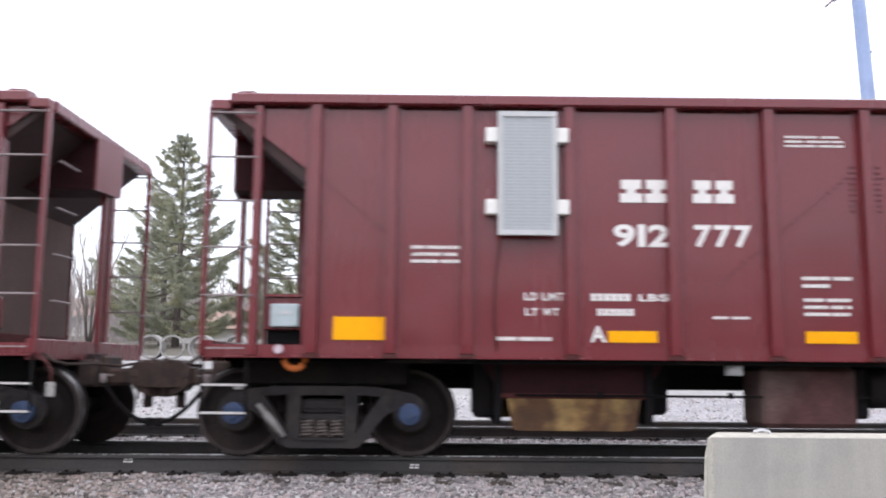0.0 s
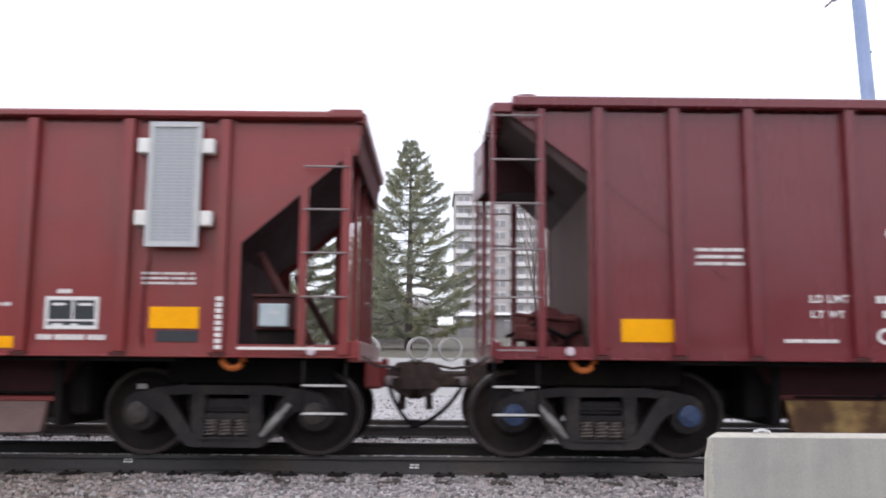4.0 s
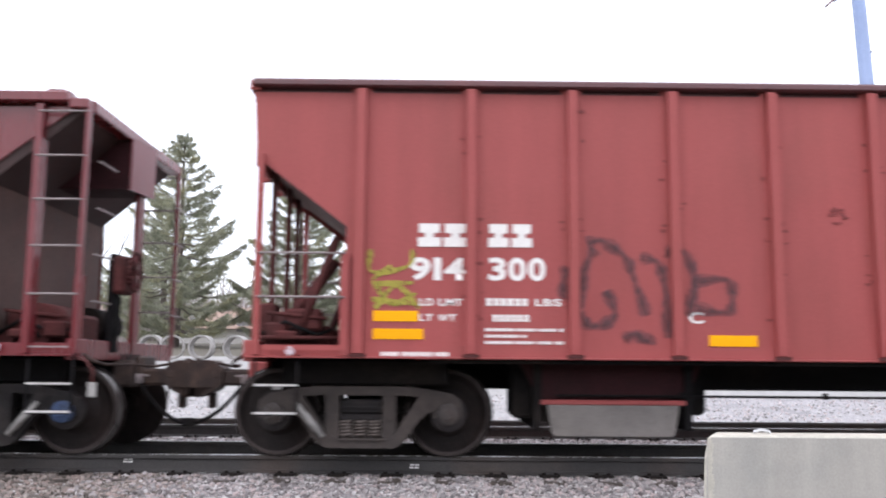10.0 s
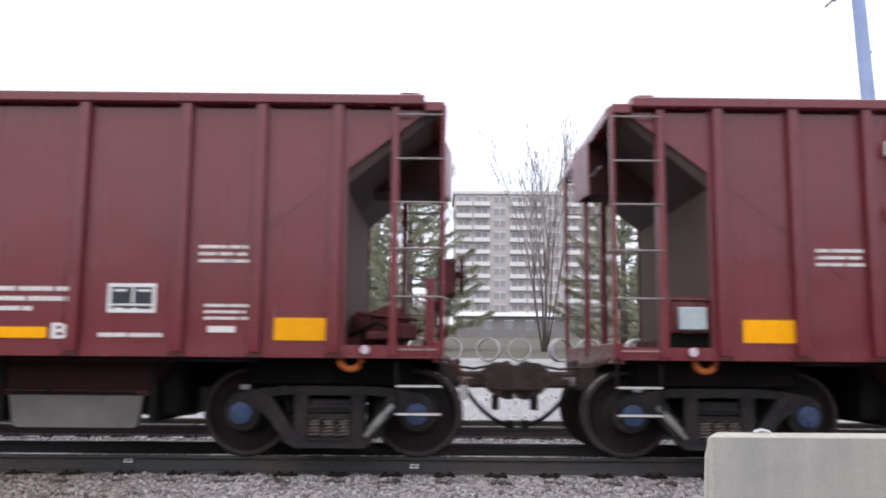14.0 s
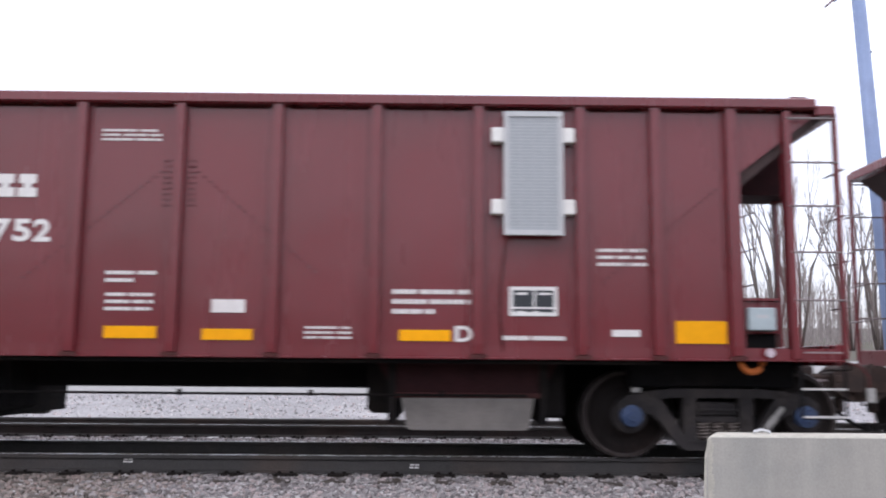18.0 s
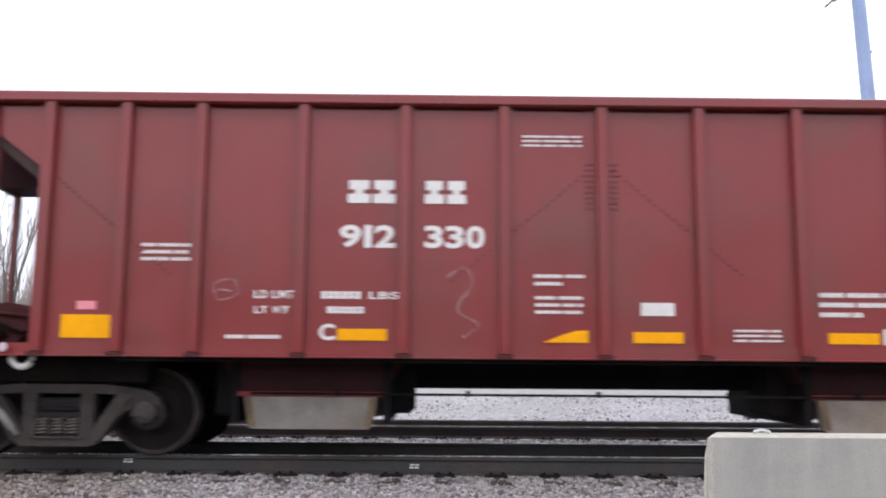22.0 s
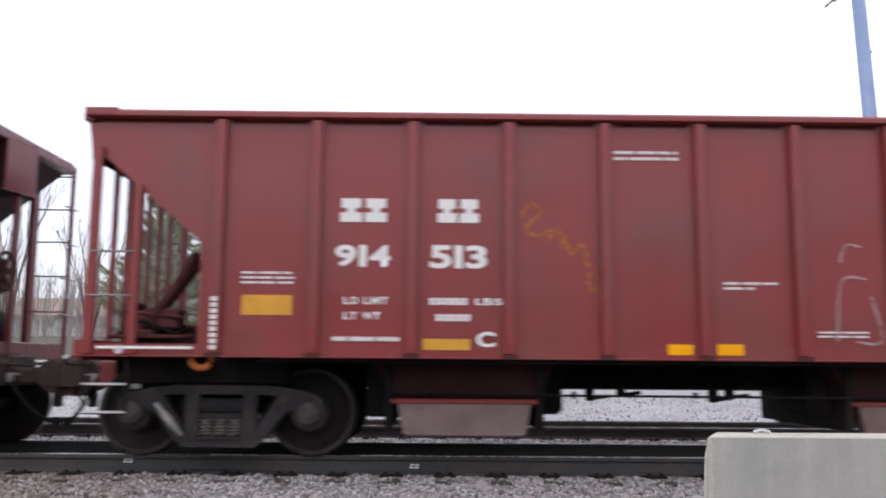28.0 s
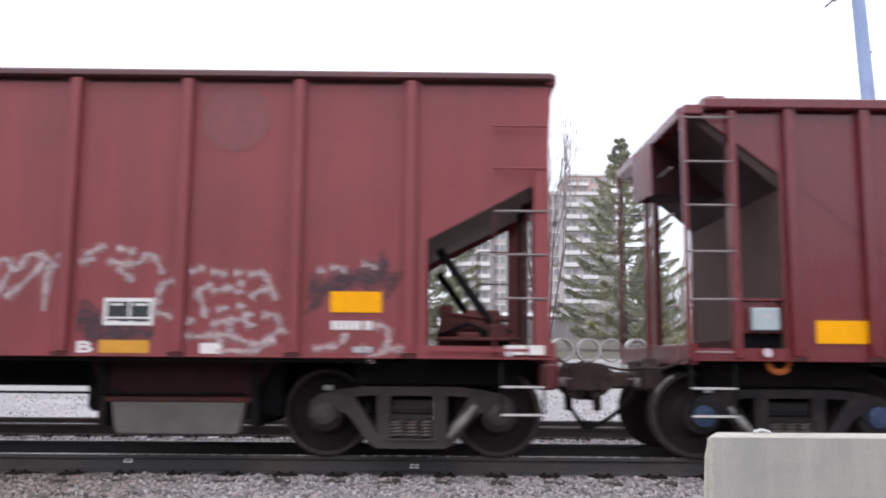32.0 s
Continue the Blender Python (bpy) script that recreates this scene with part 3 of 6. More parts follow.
def wheelset(car, x, cap_mat):
    axle = put("wheelset", shape("axle", DARK, lambda bm: tube(bm, (0, -1.02, 0), (0, 1.02, 0), 0.075, 14)), car, T((x, 0, AXLE)), "turning steel wheelset")
    prof = [(0.0, -0.09), (0.10, -0.09), (0.13, -0.07), (0.15, -0.045), (0.24, -0.005), (0.33, -0.02), (0.375, -0.05), (0.39, -0.068), (0.432, -0.068), (0.438, -0.06), (0.44, 0.03), (0.465, 0.045), (0.465, 0.062), (0.43, 0.07), (0.35, 0.06), (0.25, 0.035), (0.13, 0.05), (0.1, 0.08), (0.0, 0.08)]
    for sgn in (-1, 1):
        me = shape("wheel", WHEEL, lambda bm: lathe_y(bm, prof, 48))
        w = put("wheel", me, axle, T((0, 0.755 * sgn, 0)) @ (Matrix.Identity(4) if sgn < 0 else FLIP_X), "dark forged wheel with a worn rim")
        me = shape("tread", TREAD, lambda bm: lathe_y(bm, [(0.4385, -0.066), (0.4415, -0.058), (0.4415, 0.03), (0.438, 0.034)], 48))
        put("tread", me, axle, T((0, 0.755 * sgn, 0)) @ (Matrix.Identity(4) if sgn < 0 else FLIP_X), "polished running tread")

        me = shape("rim", RIM, lambda bm: lathe_y(bm, [(0.392, -0.0685), (0.398, -0.0705), (0.428, -0.0705), (0.436, -0.064)], 48))
        put("rim", me, axle, T((0, 0.755 * sgn, 0)) @ (Matrix.Identity(4) if sgn < 0 else FLIP_X), "worn brown rim face")

        def cap_build(bm):
            lathe_y(bm, [(0.0, -0.075), (0.045, -0.075), (0.07, -0.06), (0.105, -0.05), (0.105, 0.05), (0.06, 0.06)], 20)
            for k in range(3):
                a = 2 * math.pi * k / 3
                tube(bm, (0.066 * math.cos(a), -0.062, 0.066 * math.sin(a)), (0.066 * math.cos(a), -0.088, 0.066 * math.sin(a)), 0.018, 6)
        me = shape("bearing_cap", cap_mat, cap_build)
        put("bearing_cap", me, axle, T((0, 1.10 * sgn, 0)) @ (Matrix.Identity(4) if sgn < 0 else FLIP_X), "bolted axle bearing cap")
    return axle


def side_frame_mesh(bm):
    """A three-piece truck's side frame: arched top, sloped legs, two corner windows and a spring window."""
    y0, y1 = -0.075, 0.075
    top = [(-1.0, 0.48), (-0.99, 0.57), (-0.90, 0.635), (-0.72, 0.67), (-0.45, 0.705), (0.45, 0.705), (0.72, 0.67), (0.90, 0.635), (0.99, 0.57), (1.0, 0.48)]
    prism_y(bm, top + [(0.86, 0.55), (0.66, 0.60), (0.40, 0.618), (-0.40, 0.618), (-0.66, 0.60), (-0.86, 0.55)], y0, y1)
    for s in (-1, 1):
        leg = [(0.73, 0.60), (0.575, 0.615), (0.50, 0.50), (0.33, 0.25), (0.22, 0.21), (0.22, 0.115), (0.31, 0.105), (0.38, 0.13), (0.45, 0.21), (0.58, 0.38), (0.66, 0.45), (0.72, 0.47)]
        prism_y(bm, [(s * x, z) for x, z in leg], y0 - 0.008, y1 - 0.008)
        prism_y(bm, [(s * x, z) for x, z in ((0.70, 0.565), (0.665, 0.56), (0.40, 0.17), (0.42, 0.155))], y0 - 0.024, y0 - 0.008)
        jaw = [(0.99, 0.56), (0.71, 0.60), (0.71, 0.40), (0.745, 0.40), (0.75, 0.49), (0.80, 0.535), (0.92, 0.535), (0.97, 0.49), (0.975, 0.40), (1.0, 0.40)]
        prism_y(bm, [(s * x, z) for x, z in jaw], y0 + 0.006, y1)
        col = [(0.345, 0.63), (0.215, 0.63), (0.215, 0.20), (0.30, 0.20), (0.345, 0.30)]
        prism_y(bm, [(s * x, z) for x, z in col], y0 + 0.012, y1)
        prism_y(bm, [(s * x, z) for x, z in ((0.60, 0.69), (0.68, 0.68), (0.68, 0.64), (0.60, 0.65))], y0 - 0.03, y0)
        tube(bm, (s * 0.28, y0 - 0.012, 0.56), (s * 0.28, y0 + 0.02, 0.56), 0.026, 8)
        tube(bm, (s * 0.28, y0 - 0.012, 0.40), (s * 0.28, y0 + 0.02, 0.40), 0.026, 8)
    prism_y(bm, [(-0.36, 0.12), (-0.30, 0.107), (0.30, 0.107), (0.36, 0.12), (0.30, 0.20), (-0.30, 0.20)], y0 + 0.004, y1)
    quad_box(bm, -0.30, 0.30, y0 - 0.02, y0 + 0.004, 0.185, 0.205)


def spring_mesh(bm):
    """One coil spring: five turns of round bar about a core."""
    tube(bm, (0, 0.02, 0.20), (0, 0.02, 0.37), 0.04, 8)
    n, seg, pts = 5, 14, []
    for i in range(n * seg + 1):
        a = 2 * math.pi * i / seg
        pts.append((0.060 * math.cos(a), 0.060 * math.sin(a), 0.215 + 0.032 * i / seg))
    pipe(bm, pts, 0.0105, 5)


SPRING = material("worn_coil_spring", (0.13, 0.108, 0.098), 0.7, 0.2, vary=0.3, scale=12, bump=0.1)
STEP_EDGE = material("scuffed_step_edge", (0.50, 0.48, 0.47), 0.6, vary=0.2, scale=14, bump=0.02)
PALE_ROD = material("scuffed_brake_beam", (0.27, 0.26, 0.25), 0.7, vary=0.25, scale=10, bump=0.1)


def truck(car, x, cap, outer, cast=None):
    """Side frames, springs, bolster and brake rigging of one truck; wheelsets come apart from it."""
    for sgn in (-1, 1):
        m = T((x, 1.04 * sgn, 0)) @ (Matrix.Identity(4) if sgn < 0 else FLIP_X)
        fr = put("side_frame", shape("side_frame", cast or CAST, side_frame_mesh), car, m, "cast steel truck side frame")
        for sx in (-0.142, 0.0, 0.142):
            put("spring", shape("spring", SPRING, spring_mesh), fr, T((sx, -0.03, 0)), "worn coil spring")

        def adapter(bm):
            lathe_y(bm, [(0.0, -0.03), (0.13, -0.03), (0.175, -0.012), (0.18, 0.06), (0.0, 0.06)], 24, 0, AXLE)
        for ax in (-0.86, 0.86):
            put("bearing_adapter", shape("bearing_adapter", CAST, adapter), fr, T((ax, 0, 0)))
    b = bmesh.new()
    quad_box(b, x - 0.21, x + 0.21, -1.10, 1.10, 0.37, 0.435, 0.015)
    quad_box(b, x - 0.21, x + 0.21, -1.06, 1.06, 0.435, 0.575, 0.02)
    quad_box(b, x - 0.21, x + 0.21, -1.085, -1.05, 0.485, 0.51, 0.004)
    quad_box(b, x - 0.20, x + 0.20, -0.5, 0.5, 0.56, 0.72, 0.03)
    part("truck_bolster", b, CAST, car, "grimy truck bolster")
    for sx in (-1, 1):
        b = bmesh.new()
        quad_box(b, *sorted((x + sx * 0.36, x + sx * 0.46)), -0.92, 0.92, 0.28, 0.44, 0.02)
        quad_box(b, *sorted((x + sx * 0.30, x + sx * 0.42)), -0.12, 0.12, 0.30, 0.70, 0.02)
        for yy in (-0.76, 0.76):
            prism_y(b, [(x + sx * p, z) for p, z in ((0.43, 0.24), (0.43, 0.64), (0.38, 0.64), (0.34, 0.44), (0.38, 0.24))], yy - 0.06, yy + 0.06)
        part("brake_beam", b, DARK, car, "grimy black brake beam")
    s = outer
    b = bmesh.new()
    p0, p1 = Vector((x + s * 0.62, -1.155, 0.53)), Vector((x + s * 0.36, -1.165, 0.22))
    tube(b, p0, p1, 0.026, 8)
    tube(b, p0.lerp(p1, 0.3), p0.lerp(p1, 0.8), 0.036, 8)
    part("brake_rod", b, PALE_ROD, car, "pale scuffed brake rod")
    box_part("roller_tag", PALE_ROD, car, (x - 0.865, x - 0.775, -1.16, -1.145, 0.668, 0.715), 0, "small pale tag on the bearing")
    for ax in (-0.86, 0.86):
        wheelset(car, x + ax, cap)


def coupler(car, half, s, paint, reach=0.755):
    """Striker, shank and knuckle head, which meets the next car's at reach beyond the end sill."""
    red = reach < 0.755 or reach > 0.79
    striker = bmesh.new()
    quad_box(striker, *sorted((half * s - 0.05 * s, half * s + 0.16 * s)), -0.42, 0.42, 0.66, 0.95, 0.03)
    quad_box(striker, *sorted((half * s + 0.14 * s, half * s + 0.20 * s)), -0.27, 0.27, 0.70, 0.99, 0.02)
    part("striker", striker, paint if red else COUPLER, car, "weathered striker casting" if not red else "painted red striker casting")
    c = bmesh.new()
    quad_box(c, *sorted((half * s + 0.1 * s, half * s + (reach - 0.2) * s)), -0.15, 0.14, 0.675, 0.855, 0.03)
    c = part("coupler", c, COUPLER, car, "rusty coupler shank")
    k = bmesh.new()
    m = half * s + reach * s
    prism_y(k, [(m - s * 0.30, 0.70), (m - s * 0.22, 0.62), (m - s * 0.06, 0.55), (m + s * 0.03, 0.56), (m + s * 0.05, 0.70), (m + s * 0.05, 0.90), (m - s * 0.02, 0.955), (m - s * 0.20, 0.945), (m - s * 0.31, 0.86)], -0.21, 0.16)
    prism_z(k, [(m - s * 0.24, -0.21), (m - s * 0.02, -0.30), (m + s * 0.11, -0.26), (m + s * 0.13, -0.06), (m - s * 0.04, -0.02)], 0.66, 0.92)
    quad_box(k, *sorted((m - s * 0.20, m - s * 0.12)), -0.05, 0.07, 0.43, 0.60, 0.015)
    tube(k, (m - s * 0.05, -0.24, 0.58), (m - s * 0.05, -0.24, 0.97), 0.03, 8)
    quad_box(k, *sorted((m - s * 0.28, m - s * 0.10)), -0.225, -0.205, 0.76, 0.84, 0.01)
    part("knuckle", k, COUPLER, c, "rusty coupler knuckle")
    h = bmesh.new()
    hx = half * s + 0.22 * s
    pts = [(hx, -0.34, 0.74)]
    for i in range(1, 9):
        t = i / 8
        pts.append((hx + (m - hx) * (t ** 1.15), -0.34 + 0.02 * t, 0.74 - 0.46 * (1 - (1 - t) ** 1.7)))
    pipe(h, pts, 0.022, 8)
    quad_box(h, *sorted((m - s * 0.07, m + s * 0.02)), -0.35, -0.29, 0.25, 0.34, 0.015)
    part("brake_hose", h, DARK, c, "sagging black air hose")
    g = bmesh.new()
    tube(g, (hx, -0.34, 0.70), (hx, -0.34, 0.80), 0.04, 8)
    quad_box(g, *sorted((hx - s * 0.02, hx + s * 0.10)), -0.37, -0.33, 0.775, 0.795, 0.004)
    part("angle_cock", g, RUNG, c, "worn hose valve")
    u = bmesh.new()
    pipe(u, [(half * s + 0.02 * s, -1.38, 1.0), (half * s + 0.12 * s, -1.36, 0.93), (half * s + 0.17 * s, -1.2, 0.90), (half * s + 0.22 * s, -0.6, 0.90), (half * s + 0.34 * s, -0.2, 0.88), (m - s * 0.16, -0.1, 0.93)], 0.016, 6)
    part("uncoupling_lever", u, COUPLER, c, "thin uncoupling rod")


def step_ladder(car, x0, x1, s):
    """The stirrup step under the sill at a corner."""
    for yy in (-1.5, 1.5):
        b = bmesh.new()
        pipe(b, [(x0, yy, 1.0), (x0, yy, 0.46), (x0 + 0.01, yy, 0.45), (x1 - 0.01, yy, 0.45), (x1, yy, 0.46), (x1, yy, 1.0)], 0.014, 6)
        st = part("step", b, DARK, car, "steel stirrup step")
        for z in (0.72, 0.46):
            me = shape(("step_tread", round(x1 - x0, 2)), STEP_EDGE, lambda bm: quad_box(bm, 0, x1 - x0, -0.03, 0.03, -0.009, 0.009))
            put("tread", me, st, T((x0, yy, z)), "worn pale tread")


def orange_hook(car, x, mat):
    def build(bm):
        pipe(bm, [(0.10 * math.cos(math.pi + math.pi * i / 10), 0, 0.10 * math.sin(math.pi + math.pi * i / 10)) for i in range(11)], 0.032, 8)
    for yy in (-1.44, 1.44):
        put("pulling_ring", shape("pulling_ring", mat, build), car, T((x, yy, 0.975)), "painted pulling ring under the sill")


def rung(car, x0, x1, z, y=-1.53, mat=None):
    me = shape(("rung", round(x1 - x0, 3)), mat or RUNG, lambda bm: tube(bm, (0, 0, 0), (x1 - x0, 0, 0), 0.011, 6))
    return put("rung", me, car, T((x0, y, z)), "worn grab iron")


def end_rung(car, x, y0, y1, z):
    me = shape(("end_rung", round(y1 - y0, 3)), RUNG, lambda bm: tube(bm, (0, 0, 0), (0, y1 - y0, 0), 0.011, 6))
    return put("rung", me, car, T((x, y0, z)), "worn grab iron")

# ---- hopper car bodies ----


def rib_mesh(z0, z1):
    def build(bm):
        prism_x(bm, [(-1.474, z0), (-1.548, z0 + 0.03), (-1.552, z0 + 0.12), (-1.552, z1 - 0.02), (-1.474, z1)], -0.045, 0.045)
        quad_box(bm, -0.10, -0.046, -1.4745, -1.4725, z0 + 0.1, z1)
        quad_box(bm, 0.046, 0.10, -1.4745, -1.4725, z0 + 0.1, z1)
    return build


def rivet_line(z0, z1):
    def build(bm):
        n = 14
        for i in range(n):
            z = z0 + (z1 - z0) * (i + 0.5) / n
            for xx in (-0.085, 0.085):
                quad_box(bm, xx - 0.009, xx + 0.009, -1.479, -1.472, z - 0.009, z + 0.009)
    return build


def mirror_side(sgn):
    return Matrix.Identity(4) if sgn < 0 else FLIP_X


def body_common(car, paint, half, top, outline, ribs, sill_z=(0.978, 1.10), reach=0.755):
    """Both side sheets with their posts, sills and top chords."""
    for sgn in (-1, 1):
        m = mirror_side(sgn)
        sh = put("side_sheet", shape(("side_sheet", round(half, 2), round(top, 2), len(outline), outline[2][0]), paint, lambda bm: prism_y(bm, outline, SHEET, SHEET + 0.025)), car, m, "painted steel side sheet")
        rib_me = shape(("side_post", round(top, 2)), paint, rib_mesh(sill_z[0] + 0.02, top - 0.07))
        riv = shape(("rivets", round(top, 2)), paint, rivet_line(sill_z[1] + 0.1, top - 0.15))
        for x in ribs:
            put("side_post", rib_me, sh, T((x, 0, 0)))
            put("riveting", riv, sh, T((x, 0, 0)))["kind"] = "stuff"
            foot = shape("post_foot", GRIMY_RED, lambda bm: quad_box(bm, -0.08, 0.08, -1.556, -1.549, 0.985, 1.02))
            put("post_foot", foot, sh, T((x, 0, 0)), "dark drain slot at the post's foot")
        put("side_sill", shape(("side_sill", round(half, 2)), paint, lambda bm: prism_x(bm, [(-1.474, 1.10), (-1.490, 1.10), (-1.492, 0.994), (-1.55, 0.990), (-1.55, 0.978), (-1.474, 0.978)], -half + 0.02, half - 0.02)), car, m, "painted side sill")
    for s in (-1, 1):
        box_part("draft_sill", DARK, car, tuple(sorted((s * (half - 1.6), s * half))) + (-0.32, 0.32, 0.72, 1.02), 0.01, "grimy black draft sill")
        box_part("body_bolster", DARK, car, tuple(sorted((s * (half - 1.95), s * (half - 0.30)))) + (-1.02, 1.02, 0.715, 0.97), 0.02, "grimy body bolster")
        box_part("end_sill", paint, car, tuple(sorted((s * (half - 0.10), s * half))) + (-1.5, 1.5, 0.94, 1.14), 0.01, "painted end sill")
        box_part("platform", DARK, car, tuple(sorted((s * (half - 1.2), s * (half - 0.11)))) + (-1.46, 1.46, 0.98, 1.02), 0, "dark end platform")
        coupler(car, half, s, paint, reach)
    b = bmesh.new()
    quad_box(b, -half + 1.6, half - 1.6, -0.30, 0.30, 0.668, 0.975, 0.02)
    part("center_sill", b, DARK, car, "dark center sill")
    b = bmesh.new()
    tube(b, (-half + 3.0, -1.15, 0.632), (half - 3.0, -1.15, 0.626), 0.013, 6)
    for k in range(5):
        xx = -half * 0.4 + k * half * 0.2
        quad_box(b, xx - 0.02, xx + 0.02, -1.17, -1.13, 0.61, 0.67)
    part("train_line", b, DARK, car, "thin air line below the sill")
    if half < 6:
        b = bmesh.new()
        tube(b, (-half + 2.6, -0.55, 0.70), (half - 2.6, -0.55, 0.70), 0.018, 6)
        for xx, zz in ((-0.95, 0.56), (-0.62, 0.60), (0.35, 0.55), (0.52, 0.58), (1.05, 0.60)):
            quad_box(b, xx - 0.03, xx + 0.05, -0.62, -0.50, zz, 0.72, 0.01)
            tube(b, (xx, -0.56, zz + 0.02), (xx + 0.22, -0.56, zz + 0.05), 0.02, 6)
        part("brake_rigging", b, DARK, car, "black brake rods and levers below the sill")
    rs = np.random.RandomState(int(half * 100))
    ore = bmesh.new()
    nx, ny = 46, 10
    grid = [[ore.verts.new((-half + 1.0 + (2 * half - 2.0) * i / nx, -1.36 + 2.72 * j / ny, top - 0.34 + 0.20 * math.sin(math.pi * j / ny) * (0.6 + 0.4 * math.cos(i * 0.8)) + rs.uniform(-0.015, 0.015))) for j in range(ny + 1)] for i in range(nx + 1)]
    for i in range(nx):
        for j in range(ny):
            ore.faces.new((grid[i][j], grid[i + 1][j], grid[i + 1][j + 1], grid[i][j + 1])).smooth = True
    part("ore_load", ore, RUSTY, car, "rust-brown ore filling the hopper")
    fl = bmesh.new()
    quad_box(fl, -half + 1.75, half - 1.75, -1.45, 1.45, 0.935, 0.97)
    part("underframe", fl, DARK, car, "dark underframe plate")


def hopper_bay(car, x0, x1, paint, door, z0=0.29, z1=0.58):
    """One discharge bay: sloped sheets and the low door chute."""
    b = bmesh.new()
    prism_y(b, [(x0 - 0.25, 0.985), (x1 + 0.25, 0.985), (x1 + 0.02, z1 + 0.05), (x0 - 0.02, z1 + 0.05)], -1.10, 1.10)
    # the shade deep under the car is put into the bay's colour
    bay = part("hopper_bay", b, SHADED_RED, car, "red discharge hopper, darkened for shade")
    for yy in (-1.14, 1.02):
        box_part("rim", paint if paint in (FADED, RED) else GRIMY_RED, bay, (x0 - 0.04, x1 + 0.04, yy, yy + 0.12, z1 + 0.02, z1 + 0.07), 0.01)
        bb = bmesh.new()
        prism_y(bb, [(x0 + 0.03, z1 + 0.02), (x1 - 0.03, z1 + 0.02), (x1 - 0.08, z0 + 0.02), (x1 - 0.12, z0), (x0 + 0.12, z0), (x0 + 0.08, z0 + 0.02)], yy, yy + 0.12)
        dr = part("chute_door", bb, door, bay, "ballast-dusted chute door")
        if door is TAN:
            for xa, xb in ((x0 + 0.035, x0 + 0.10), (x1 - 0.10, x1 - 0.035)):
                eb = bmesh.new()
                sl = 0.05 if xa < (x0 + x1) / 2 else -0.05
                prism_y(eb, [(xa, z1 + 0.018), (xb, z1 + 0.018), (xb + sl, z0 + 0.012), (xa + sl, z0 + 0.03)], yy - 0.006 if yy < 0 else yy + 0.116, yy + 0.004 if yy < 0 else yy + 0.126)
                part("door_edge", eb, DOOR_EDGE, dr, "rust-brown edge of the door")
    for xx in (x0 - 0.10, x1 + 0.03):
        q = bmesh.new()
        prism_x(q, [(-1.16, 0.97), (1.16, 0.97), (1.12, z0 + 0.06), (-1.12, z0 + 0.06)], xx, xx + 0.07)
        part("chute_side", q, DARK, bay, "black chute side plate")
    s = 1 if x1 < 0 else -1
    e = x1 if s > 0 else x0
    q = bmesh.new()
    a, c = sorted((e + s * 0.06, e + s * 0.33))
    prism_y(q, [(a, 0.97), (c, 0.97), (c, 0.47), (c - 0.05, 0.43), (a + 0.05, 0.43), (a, 0.47)], -0.8, -0.2)
    part("door_gear", q, DARK, bay, "black door gear box")
    e = x0 if s > 0 else x1
    q = bmesh.new()
    a, c = sorted((e - s * 0.08, e - s * 0.30))
    quad_box(q, a, c, -0.95, -0.3, 0.40, 0.97, 0.03)
    part("door_crank", q, DARK, bay, "black door crank housing")


